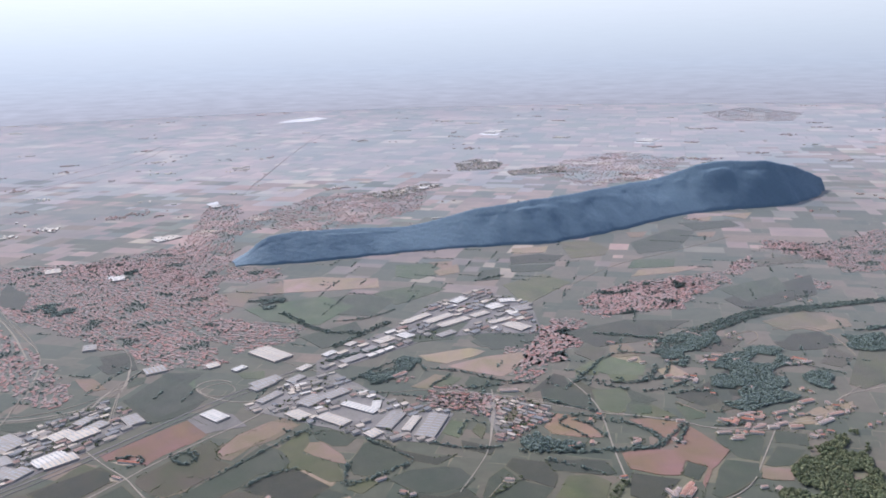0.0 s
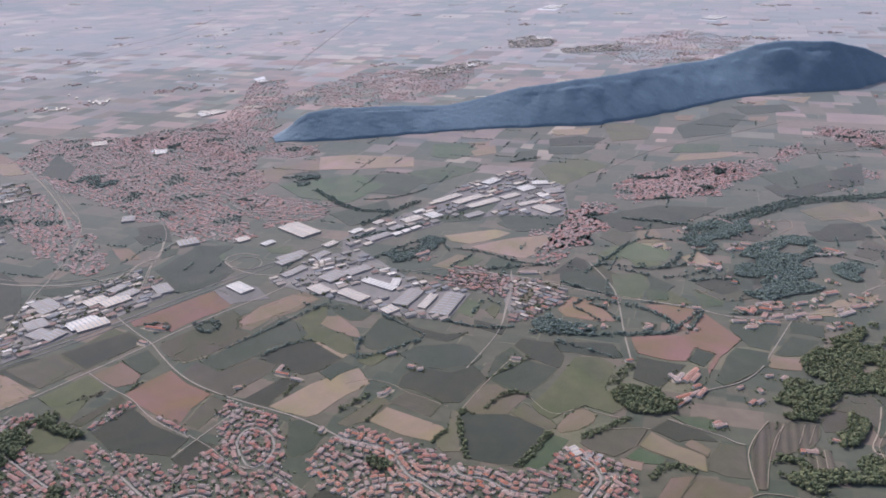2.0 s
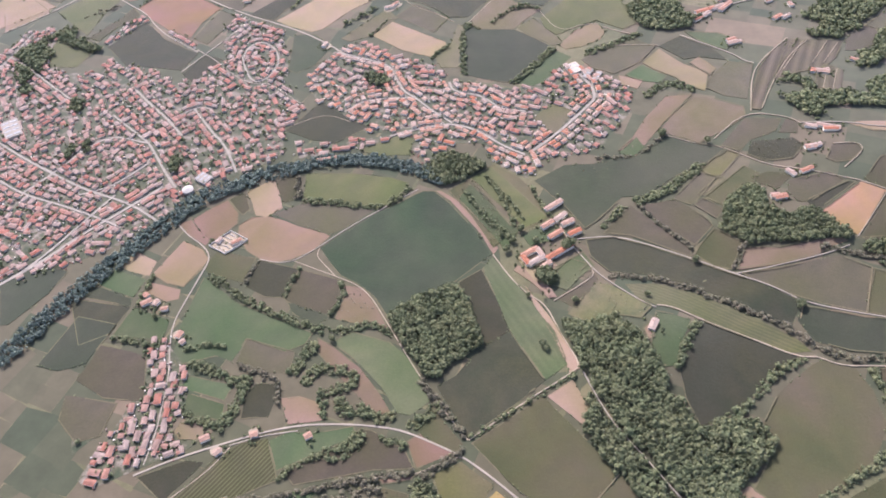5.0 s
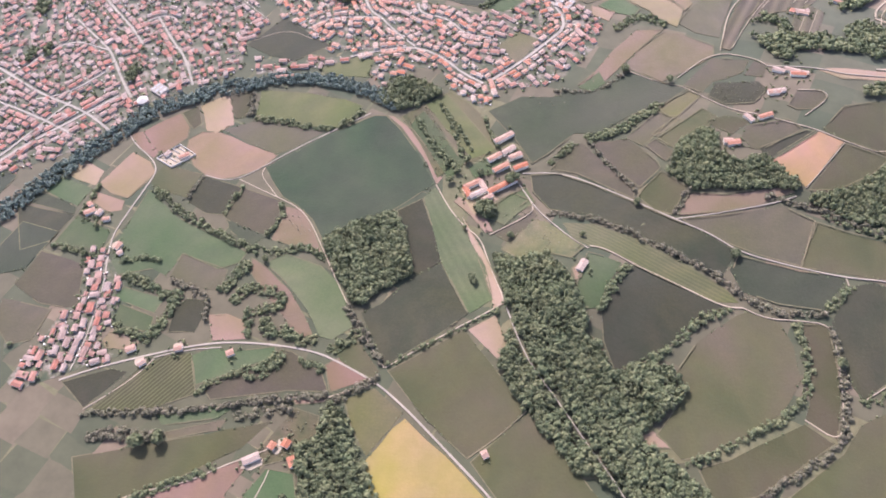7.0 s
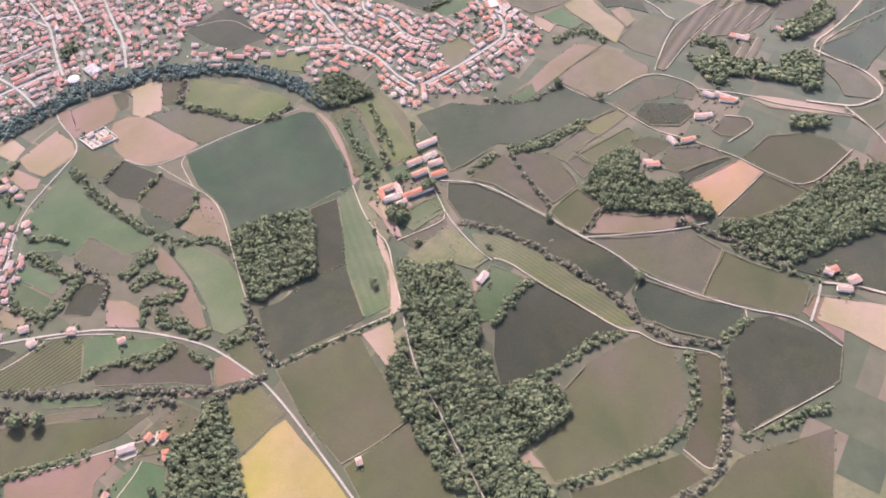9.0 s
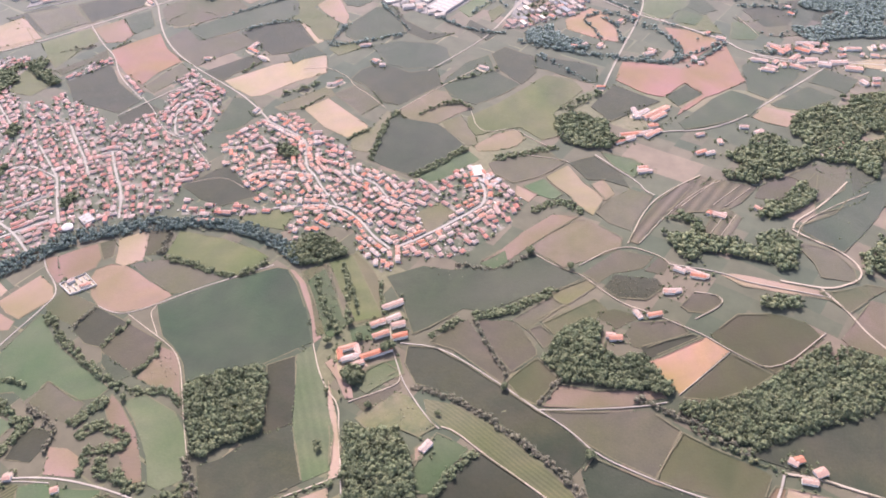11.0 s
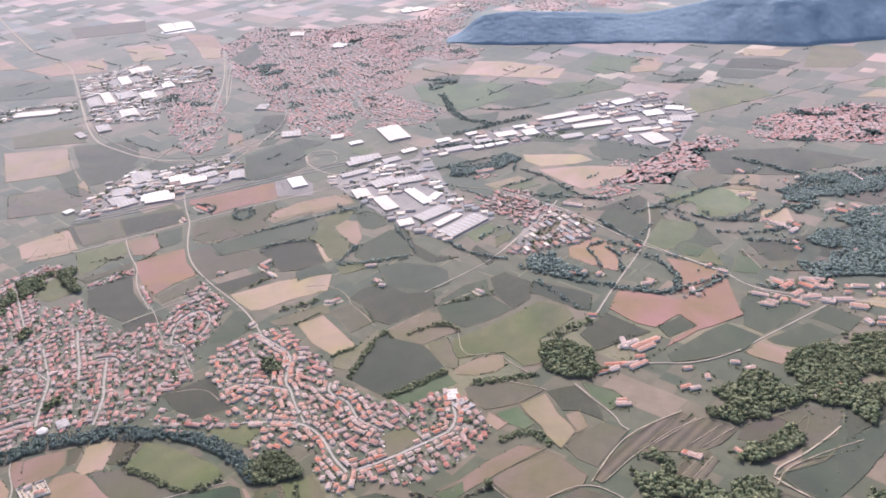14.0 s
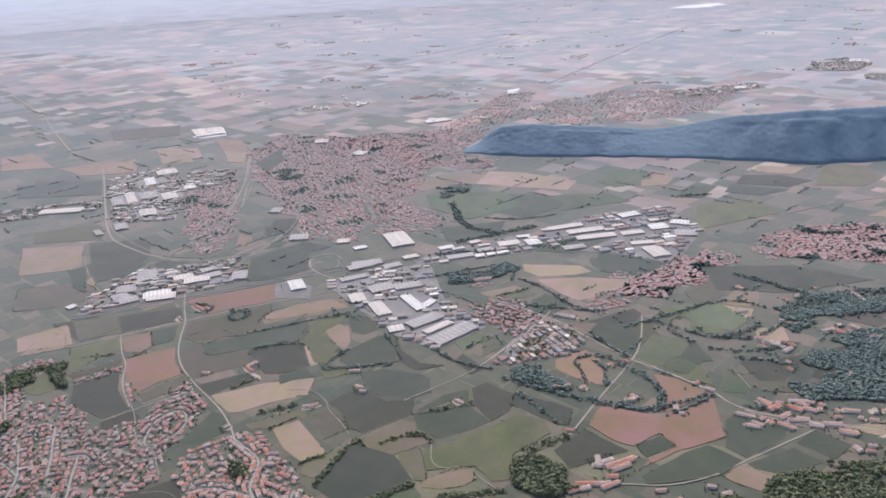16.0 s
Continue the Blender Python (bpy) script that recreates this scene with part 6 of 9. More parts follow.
def town(kind, spacing, axis, *corners):
    """Houses in rows along the streets of one quarter, with gardens and trees between them."""
    rng = random.Random(int(corners[0][0] * 5 + corners[0][1]))
    spacing *= 1.0 if kind == "far" else 1.1
    (ax, ay), (bx, by) = axis
    turn = math.atan2(by - ay, bx - ax)
    c, s = math.cos(turn), math.sin(turn)
    poly = list(corners)
    if kind == "far":  # a ragged edge
        poly = [(x + 13 * noise.noise((x * 0.05, y * 0.05, 3.0)), y + 13 * noise.noise((x * 0.05, y * 0.05, 7.0))) for x, y, _, _ in along([*poly, poly[0]], 9)[:-1]]
    cx, cy = sum(p[0] for p in poly) / len(poly), sum(p[1] for p in poly) / len(poly)
    reach = max(math.dist((cx, cy), p) for p in poly)
    boxes = []
    for k, f in FIELD_LIST:
        if k in OPEN and len(f) > 2:
            xs, ys = [p[0] for p in f], [p[1] for p in f]
            boxes.append((min(xs), min(ys), max(xs), max(ys), list(f)))
    bm = bmesh.new()
    thin = kind == "far" and spacing > 5.5  # scattered houses on open land
    f = bm.faces.new([bm.verts.new((x, y, height(x, y) + (0.11 if not thin else -0.2))) for x, y in poly])
    f.normal_update()
    if f.normal.z < 0:
        f.normal_flip()
    bmesh.ops.triangulate(bm, faces=bm.faces[:])
    rim = [e for e in bm.edges if len(e.link_faces) == 1]
    for v in bmesh.ops.extrude_edge_only(bm, edges=rim)["geom"]:
        if isinstance(v, bmesh.types.BMVert):
            v.co.z -= 0.4
    me = bpy.data.meshes.new("town_ground")
    bm.to_mesh(me)
    bm.free()
    me.materials.append(YARD)
    tagged(new("town_ground", me), "gardens, yards and lanes between the houses", "gardens", kind="structure")
    single = kind in ("village", "hamlet", "strip")
    walls, roofs, garden = ([], []), ([], []), []
    deep = spacing * 0.78
    low, small = (0.5, 1.12) if kind == "far" else (0.95, 1.0)
    taken = {}
    segments = [(p, q, width) for line, width in ROADS for p, q in zip(line, line[1:]) if math.dist(p, (cx, cy)) < reach + 20]

    def free(x, y, gap):
        i, j = int(x // 4), int(y // 4)
        return not any(math.dist((x, y), q) < gap for a in (-1, 0, 1) for c in (-1, 0, 1) for q in taken.get((i + a, j + c), ()))

    def put(x, y, a, n):
        """One house, if the place is open."""
        taken.setdefault((int(x // 4), int(y // 4)), []).append((x, y))
        if single and HOUSES_STOOD[0] < 300:
            HOUSES_STOOD[0] += 1
            stand_house(n, pose(x, y, height(x, y), 0, 0, math.degrees(a)))
            return
        m = pose(x, y, height(x, y), 0, 0, math.degrees(a)) @ Matrix.Diagonal((k := small * rng.uniform(0.8, 1.2), k, rng.uniform(0.75, 1.1) * low, 1))
        for store, (sv, sf) in zip((walls, roofs), SHAPES[n]):
            b = len(store[0])
            store[0].extend(tuple(m @ Vector(p)) for p in sv)
            store[1].extend(tuple(q + b for q in g) for g in sf)

    if kind != "far":  # first the houses that front on the streets
        for line, width in ROADS:
            if not any(math.dist(p, (cx, cy)) < reach for p in line):
                continue
            for back, chance in ((2.1, 0.9), (6.0, 0.75)):
                for side in (-1, 1):
                    for x, y, dx, dy in along(line, spacing * 0.66):
                        off = side * (width / 2 + back + rng.uniform(0, 0.8))
                        x, y = x - dy * off + rng.uniform(-0.5, 0.5), y + dx * off + rng.uniform(-0.5, 0.5)
                        if not inside((x, y), poly) or in_field(x, y, boxes) or rng.random() > chance:
                            continue
                        if close_to((x, y), segments, 1.7) or not free(x, y, 3.3):
                            continue
                        put(x, y, math.atan2(dy, dx) + (math.pi / 2 if rng.random() < 0.15 else 0) + rng.uniform(-0.06, 0.06), rng.choice((0, 0, 1, 1, 1, 2, 3, 5, 6, 7)))
                        for _ in range(rng.choice((1, 1, 2, 3))):
                            garden.append((x - dy * side * rng.uniform(2, 3.4) + rng.uniform(-2, 2), y + dx * side * rng.uniform(2, 3.4) + rng.uniform(-2, 2), rng.uniform(0.4, 1.0), rng.uniform(0.8, 1.8)))
    rows = int(reach / deep) + 1
    for j in range(-rows, rows + 1):
        v = j * deep + (0.9 if j % 2 else -0.9)
        i = -reach
        while i < reach:
            i += spacing * rng.uniform(0.5, 1.2)
            u, w = i, v + rng.uniform(-1.9, 1.9) + 9.0 * noise.noise((i * 0.014, v * 0.014, 2.0))
            x, y = cx + u * c - w * s, cy + u * s + w * c
            if not inside((x, y), poly) or in_field(x, y, boxes) or close_to((x, y), segments, 1.7) or not free(x, y, 2.9 if kind == "far" else 3.4):
                continue
            if rng.random() < 0.09 or (kind == "far" and noise.noise((x * 0.035, y * 0.035, 6.0)) > (0.14 if thin else 0.34)):
                garden.append((x, y, rng.uniform(0.8, 1.6), rng.uniform(1.6, 3.0)))
                continue
            for _ in range(0 if kind == "far" and rng.random() < 0.75 else rng.choice((0, 1, 1, 2))):
                garden.append((x + rng.uniform(-3.4, 3.4), y + rng.uniform(-3.4, 3.4), rng.uniform(0.4, 1.0), rng.uniform(0.8, 1.9)))
            n = rng.choice((0, 0, 1, 1, 2, 2, 3, 4, 5, 6, 7))
            if n in (4, 6):
                i += spacing * 0.3
            put(x, y, turn + (math.pi / 2 if rng.random() < 0.3 else 0) + rng.uniform(-0.1, 0.1) + 1.5 * noise.noise((x * 0.02, y * 0.02, 8.0)), n)
    if kind != "far":  # garages, sheds and parked vans in the yards
        spots = [q for cell in taken.values() for q in cell]
        for x, y in spots:
            for _ in range(rng.choice((1, 2, 2, 3))):
                px, py = x + rng.choice((-1, 1)) * rng.uniform(1.7, 2.9), y + rng.choice((-1, 1)) * rng.uniform(1.2, 2.6)
                if close_to((px, py), segments, -0.2) or in_field(px, py, boxes):
                    continue
                sv, sf = YARD_BOX
                m = pose(px, py, height(px, py) + 0.1, 0, 0, math.degrees(turn) + rng.choice((0, 90)) + rng.uniform(-12, 12)) @ Matrix.Diagonal((rng.uniform(0.5, 1.1), rng.uniform(0.4, 0.7), rng.uniform(0.4, 0.9), 1))
                store = walls if rng.random() < 0.35 else roofs
                b = len(store[0])
                store[0].extend(tuple(m @ Vector(p)) for p in sv)
                store[1].extend(tuple(q + b for q in g) for g in sf)
    if walls[0]:
        b = len(walls[0])
        slots = [0] * len(walls[1]) + [1] * len(roofs[1])
        ob = mesh_object("town_houses", walls[0] + roofs[0], walls[1] + [tuple(q + b for q in g) for g in roofs[1]], [PLASTER_STUFF, TILES_STUFF], slots)
        tagged(ob, "crowded plastered houses with red tile roofs", "houses", kind="stuff")
    scatter("garden_trees", garden[::3] if thin else garden, 1, HAZY_WOODLAND if kind == "far" else LEAVES, "small green trees in the gardens between houses", "trees", rng)




def works_roof_material():
    """Sheet, felt and old tile roofs of the works: each hall has its own, with stains."""
    n = Nodes("mixed_works_roofs", 0.8, specular=0.15, sheen=0.12, tint=(1.0, 0.97, 0.95))
    pick = n.node("ShaderNodeNewGeometry").outputs["Random Per Island"]
    c = n.ramp(pick, (0.0, (0.115, 0.108, 0.102)), (0.16, (0.19, 0.125, 0.105)), (0.32, (0.165, 0.170, 0.178)), (0.48, (0.25, 0.215, 0.185)), (0.64, (0.20, 0.185, 0.17)), (0.78, (0.40, 0.35, 0.295)), (0.9, (0.50, 0.47, 0.43)))
    c.node.color_ramp.interpolation = "CONSTANT"
    stain = n.noise(0.4, 5.0, 0.65)
    return n.done(n.hsv(c, val=n.span(stain, 0.65, 1.35)))


WORKS_ROOF = works_roof_material()


def works(spacing, turn, *corners):
    """The smaller halls, stores and offices that crowd a works quarter, with a few trees."""
    rng = random.Random(int(corners[0][0] * 3 + corners[0][1]))
    poly = list(corners)
    c, s = math.cos(radians(turn)), math.sin(radians(turn))
    cx, cy = sum(p[0] for p in poly) / len(poly), sum(p[1] for p in poly) / len(poly)
    reach = max(math.dist((cx, cy), p) for p in poly)
    walls, roofs, trees = ([], []), ([], []), []
    v = -reach
    while v < reach:
        v += spacing * rng.uniform(0.6, 0.95)
        u = -reach
        while u < reach:
            l, w = spacing * rng.uniform(0.4, 1.2), spacing * rng.uniform(0.3, 0.62)
            u += l + spacing * rng.uniform(0.1, 0.4)
            x, y = cx + (u - l / 2) * c - v * s, cy + (u - l / 2) * s + v * c
            if not inside((x, y), poly) or near_road(x, y, 2.2) or any(math.dist((x, y), q[:2]) < q[2] * 0.5 + l * 0.4 for q in SHEDS):
                continue
            if rng.random() < 0.22:
                trees += [(x + rng.uniform(-4, 4), y + rng.uniform(-3, 3), rng.uniform(0.7, 1.5), rng.uniform(1.5, 3)) for _ in range(3)]
                continue
            m = pose(x, y, 0.1, 0, 0, turn + rng.uniform(-4, 4))
            for store, (sv, sf) in zip((walls, roofs), gable(l, w, rng.uniform(1.2, 2.2), w * 0.06, 0.08)):
                b = len(store[0])
                store[0].extend(tuple(m @ Vector(p)) for p in sv)
                store[1].extend(tuple(q + b for q in g) for g in sf)
    b = len(walls[0])
    ob = mesh_object("works_buildings", walls[0] + roofs[0], walls[1] + [tuple(q + b for q in g) for g in roofs[1]], [PLASTER_STUFF, WORKS_ROOF], [0] * len(walls[1]) + [1] * len(roofs[1]))
    tagged(ob, "smaller grey halls and stores of the works quarter", "warehouses", kind="stuff")
    scatter("works_trees", trees, 1, LEAVES, "green trees between the works halls", "trees", rng)


SHEDS = []


def round_tank(x, y, r, h):
    """A round grey white tank with a low cone for a roof."""
    ob = tagged(new("round_tank"), "round grey white tank with a low conical roof", "tank")
    ob.location = (x, y, height(x, y))
    bm = bmesh.new()
    bmesh.ops.create_cone(bm, cap_ends=True, segments=24, radius1=r, radius2=r, depth=h, matrix=Matrix.Translation((0, 0, h / 2)))
    part("wall", bm, SHED_WALL, ob)
    bm = bmesh.new()
    bmesh.ops.create_cone(bm, cap_ends=True, segments=24, radius1=r * 1.05, radius2=r * 0.08, depth=r * 0.35, matrix=Matrix.Translation((0, 0, h + r * 0.175)))
    part("roof", bm, SHED_WALL, ob)


def farm_court(x, y, d, turn, rng):
    """A worn court of pale gravel beside a farmhouse, with an uneven edge."""
    bm = bmesh.new()
    side = rng.choice((-1, 1))
    ring = []
    for i in range(14):
        t = i / 14 * 2 * math.pi
        k = rng.uniform(0.8, 1.15)
        ring.append(bm.verts.new((math.cos(t) * d * 0.7 * k, side * 1.6 + math.sin(t) * 2.3 * k, 0.24 + 0.004 * (i % 2))))
    top = bm.faces.new(ring)
    edge = bmesh.ops.extrude_edge_only(bm, edges=bm.edges[:])
    for v in edge["geom"]:
        if isinstance(v, bmesh.types.BMVert):
            v.co.z = 0.0
    top.normal_update()
    me = bpy.data.meshes.new("farm_court")
    bm.to_mesh(me)
    bm.free()
    me.materials.append(GRAVEL)
    ob = tagged(new("farm_court", me), "worn court of pale gravel beside a farmhouse", "yard", kind="structure")
    ob.matrix_basis = pose(x, y, 0, 0, 0, math.degrees(turn))


def long_house(kind, a, b, width):
    """A single farmhouse or villa wing between two ends."""
    d = max(2.2, math.dist(a, b) * (1.0 if kind == "villa" else 0.84))
    width *= 0.72
    tall = 2.0 if kind == "villa" else 1.5
    (wv, wf), (rv, rf) = gable(d, width, tall, width * 0.24)
    ob = tagged(new("villa_wing" if kind == "villa" else "farmhouse"), "long villa wing with a warm red tile roof" if kind == "villa" else "farmhouse with pale walls and a red tile roof", "house")
    x, y = (a[0] + b[0]) / 2, (a[1] + b[1]) / 2
    ob.matrix_basis = pose(x, y, height(x, y), 0, 0, math.degrees(math.atan2(b[1] - a[1], b[0] - a[0])))
    mesh_object("wall", wv, wf, [PLASTER], parent=ob)
    mesh_object("roof", rv, rf, [TILES], parent=ob)
    bm = bmesh.new()
    bmesh.ops.create_cube(bm, size=1, matrix=Matrix.Translation((d * 0.2, 0.3, tall + width * 0.14)) @ Matrix.Diagonal((0.35, 0.3, 0.8, 1)))
    bmesh.ops.bevel(bm, geom=bm.edges[:], offset=0.03, segments=1, affect="EDGES")
    part("chimney", bm, BRICK, ob)
    rng = random.Random(int(x * 17 + y * 5))
    if kind == "farm" and rng.random() < 0.65 and height(x, y) < 0.2:
        farm_court(x, y, d, math.atan2(b[1] - a[1], b[0] - a[0]), rng)
    for _ in range(rng.randint(5, 12)):
        t, s = rng.uniform(0, 6.28), d * 0.5 + rng.uniform(0.6, 3.2)
        r = rng.uniform(0.25, 0.75)
        px, py = x + math.cos(t) * s, y + math.sin(t) * s
        if not near_road(px, py, 0.3):
            HOUSE_TREES.append((px, py, r, r * rng.uniform(1.5, 2.3)))


HOUSE_TREES = []


def walled_yard(*corners):
    """A walled yard with rows of pale low buildings and slim dark trees."""
    rng = random.Random(31)
    ob = tagged(new("walled_yard"), "walled yard with rows of pale low buildings", "yard")
    for (ax, ay), (bx, by) in zip(corners, corners[1:] + corners[:1]):
        bm = bmesh.new()
        d = math.dist((ax, ay), (bx, by))
        m = pose((ax + bx) / 2, (ay + by) / 2, height(ax, ay) + 0.45, 0, 0, math.degrees(math.atan2(by - ay, bx - ax))) @ Matrix.Diagonal((d, 0.3, 1.1, 1))
        bmesh.ops.create_cube(bm, size=1, matrix=m)
        bmesh.ops.bevel(bm, geom=bm.edges[:], offset=0.04, segments=1, affect="EDGES")
        part("wall", bm, SHED_WALL, ob)
    bm = bmesh.new()
    bmesh.ops.create_cube(bm, size=1, matrix=Matrix.Identity(4))
    for v, (x, y) in zip([v for v in bm.verts if v.co.z > 0], [corners[k] for k in (0, 3, 1, 2)]):
        v.co = (x, y, height(x, y) + 0.3)
    for v, (x, y) in zip([v for v in bm.verts if v.co.z < 0], [corners[k] for k in (0, 3, 1, 2)]):
        v.co = (x, y, height(x, y) - 0.3)
    part("paving", bm, GRAVEL, ob, "pale gravel paving")
    (ax, ay), (bx, by), _, (dx, dy) = corners
    turn = math.degrees(math.atan2(by - ay, bx - ax))
    for j in range(5):
        for i in range(7):
            u, v = (i + 0.6) / 7.4, (j + 0.6) / 5.4
            x, y = ax + (bx - ax) * u + (dx - ax) * v, ay + (by - ay) * u + (dy - ay) * v
            if rng.random() < 0.3:
                HOUSE_TREES.append((x, y, 0.25, 1.0))
                continue
            bm = bmesh.new()
            bmesh.ops.create_cube(bm, size=1, matrix=pose(x, y, height(x, y) + 0.4, 0, 0, turn) @ Matrix.Diagonal((rng.uniform(0.5, 1.0), rng.uniform(0.4, 0.6), rng.uniform(0.6, 1.1), 1)))
            bmesh.ops.bevel(bm, geom=bm.edges[:], offset=0.05, segments=1, affect="EDGES")
            part("low_building", bm, SHED_WALL, ob)


def shed(kind, x, y, length, width, turn):
    """A works hall: walls, a low pitched sheet roof and strips of skylight."""
    SHEDS.append((x, y, length))
    rng = random.Random(int(x * 11 + y))
    if kind == "white" and length < 60:
        kind = rng.choice(("white", "white", "white", "cream", "cream", "grey", "brown"))
    label = {"white": "large works hall with a white sheet roof", "cream": "works hall with a cream sheet roof", "grey": "works hall with a dull grey roof", "brown": "works hall with a weathered brown grey roof"}[kind]
    ob = tagged(new("works_hall"), label, "warehouse", "works halls")
    ob.matrix_basis = pose(x, y, 0.1, 0, 0, turn)
    tall = 1.3 + 0.015 * width
    (wv, wf), (rv, rf) = gable(length, width, tall, width * 0.035, 0.12)
    mesh_object("wall", wv, wf, [SHED_WALL], parent=ob)
    roof = mesh_object("roof", rv, rf, [SHED_ROOFS[kind]], parent=ob)
    count = max(3, min(9, int(length / 3.4)))
    slope = math.atan2(width * 0.021, width / 2)
    for i in range(count):
        for side in (-1, 1):
            bm = bmesh.new()
            m = Matrix.Translation(((i + 0.5 - count / 2) * length / count, side * width * 0.24, tall + width * 0.021 * 0.52 + 0.17)) @ Matrix.Rotation(-side * slope, 4, "X") @ Matrix.Diagonal((0.26 * length / count, width * 0.38, 0.1, 1))
            bmesh.ops.create_cube(bm, size=1, matrix=m)
            part("skylight", bm, GLASS_ROOF, roof)


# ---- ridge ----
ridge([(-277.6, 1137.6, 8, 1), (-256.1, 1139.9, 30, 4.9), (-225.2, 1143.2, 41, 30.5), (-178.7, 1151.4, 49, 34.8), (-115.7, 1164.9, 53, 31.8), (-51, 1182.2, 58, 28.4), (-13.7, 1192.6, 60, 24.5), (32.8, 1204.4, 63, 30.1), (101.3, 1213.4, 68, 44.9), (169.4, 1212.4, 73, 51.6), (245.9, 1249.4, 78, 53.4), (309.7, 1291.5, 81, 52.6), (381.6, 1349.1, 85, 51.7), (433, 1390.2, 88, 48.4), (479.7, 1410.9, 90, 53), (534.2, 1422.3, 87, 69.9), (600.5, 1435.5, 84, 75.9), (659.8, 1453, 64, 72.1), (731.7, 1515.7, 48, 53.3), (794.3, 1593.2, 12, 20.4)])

# ---- houses ----
long_house("farm", (-106, 266.8), (-104.3, 270.7), 3)
long_house("farm", (-98.6, 266.5), (-93.9, 270.4), 3)
long_house("farm", (-130.6, 226.6), (-125.8, 230.2), 3.5)
long_house("farm", (-120.1, 224.6), (-116.4, 225.9), 2.5)
long_house("farm", (100.2, 221.9), (102.7, 228.4), 4)
long_house("farm", (185.8, 356.8), (198.7, 353.8), 3)
long_house("farm", (159.5, 303.4), (166.2, 305.4), 4)
long_house("farm", (180.2, 339.1), (187.2, 342), 3)
long_house("farm", (173.7, 321.4), (180.7, 325.3), 3)
long_house("farm", (-102.2, 208.7), (-104.1, 206.6), 3)
long_house("farm", (-36.7, 165.2), (-33.8, 167.2), 3.5)
long_house("farm", (-71.6, 154.7), (-69, 157.5), 3.5)
long_house("farm", (-79.5, 160.4), (-75.5, 162.8), 3.5)
long_house("farm", (-69.8, 328), (-58, 331.7), 3)
long_house("farm", (194.6, 404.3), (202.5, 407.1), 3)
long_house("farm", (153.7, 436.3), (160.2, 437.9), 3)
long_house("farm", (145.7, 472.5), (154.7, 478.9), 3.5)
long_house("farm", (134.7, 460), (140.1, 465), 3)
long_house("farm", (-54.6, 476.2), (-50, 482.9), 2.5)
long_house("farm", (185.8, 462.5), (191.3, 466.9), 3)
long_house("farm", (-14.8, 122), (-8.5, 126.2), 4)
long_house("farm", (2.9, 127.5), (5.5, 123.5), 4)
long_house("farm", (-54, 96.7), (-51.5, 100.5), 4)
long_house("farm", (240.4, 265.2), (243.9, 267.4), 4)
long_house("farm", (73.5, 139.5), (75.4, 140.8), 4)
long_house("farm", (-10.6, 104.8), (-10.5, 107), 3)
long_house("farm", (-133, 504.1), (-122, 500.2), 3)
long_house("farm", (-121.1, 496.3), (-112.3, 492.6), 2.5)
long_house("farm", (31.5, 523.6), (39.5, 522), 3)
long_house("farm", (-251.6, 573.6), (-231.5, 568.7), 4)
long_house("farm", (138.2, 501), (144, 489.8), 4)
long_house("farm", (145.8, 489.9), (160.1, 508.7), 5)
long_house("farm", (150.2, 482.6), (156.3, 486.2), 4)
long_house("farm", (135.5, 468.5), (149.1, 475.3), 4)
long_house("farm", (111.8, 518.8), (117.8, 520.4), 3)
long_house("farm", (136.2, 575.9), (142.1, 573.1), 4)
long_house("farm", (211.7, 603.4), (221.6, 600.5), 4)
long_house("farm", (202.7, 580), (215, 579.9), 4)
long_house("farm", (232.4, 584.4), (243.7, 588.9), 4)
long_house("farm", (270.9, 570.5), (275.6, 566.1), 5)
long_house("farm", (252.1, 486.7), (258.6, 490.5), 4)
long_house("farm", (151.4, 437.7), (157.1, 440.8), 4)
long_house("farm", (289.7, 627.3), (304, 632.3), 6)
long_house("farm", (201.7, 689.7), (215.8, 689.4), 4)
long_house("farm", (44.1, 675.5), (63.1, 675.1), 5)
long_house("farm", (39.4, 647.1), (48.7, 652.4), 4)
long_house("farm", (55.3, 636), (62.3, 641.3), 4)
long_house("farm", (61.9, 620.1), (68.7, 625.3), 4)
long_house("farm", (37.3, 590.6), (43.9, 595.4), 4)
long_house("farm", (-49.5, 714.5), (-35.3, 727.2), 6)
long_house("farm", (271, 725), (279.1, 728.8), 4)
long_house("farm", (229.7, 608.1), (243.4, 612.9), 4)
long_house("farm", (328.9, 727.2), (339.8, 716.8), 5)
long_house("farm", (261.5, 609.8), (272.8, 612.5), 4)
long_house("farm", (-57.7, 528.4), (-49.9, 532.6), 3)
long_house("farm", (-58.6, 474.7), (-51.5, 478.2), 3)
long_house("farm", (-247.2, 550.4), (-238.8, 545.9), 3)
long_house("farm", (83.6, 567.1), (89.8, 567), 3)
long_house("farm", (-131.6, 503.3), (-129.5, 513.8), 4)
long_house("farm", (277.2, 604.9), (283.4, 605.4), 4)
long_house("farm", (212.9, 574.1), (221.5, 572.2), 4)
long_house("farm", (228, 584.1), (233.5, 593.5), 5)
long_house("farm", (239, 603.1), (248.9, 602.2), 5)
long_house("farm", (207.2, 688.7), (219.4, 683.8), 5)
long_house("farm", (238.7, 721.5), (247.9, 730.3), 4)
long_house("villa", (47.5, 261.3), (54.3, 266.7), 3.4)
long_house("villa", (44.1, 266.5), (50.9, 271.6), 3.4)
long_house("villa", (47.5, 261.3), (44.3, 266.6), 3.2)
long_house("villa", (53.8, 266.6), (50.4, 271.5), 3.2)
long_house("villa", (55.5, 265), (66.8, 274.7), 3.6)
long_house("villa", (53.7, 259.7), (57.6, 263.6), 3)
long_house("villa", (53.5, 296.7), (61.1, 303.8), 3.4)
long_house("villa", (52.3, 284.8), (57.5, 289.6), 3.2)
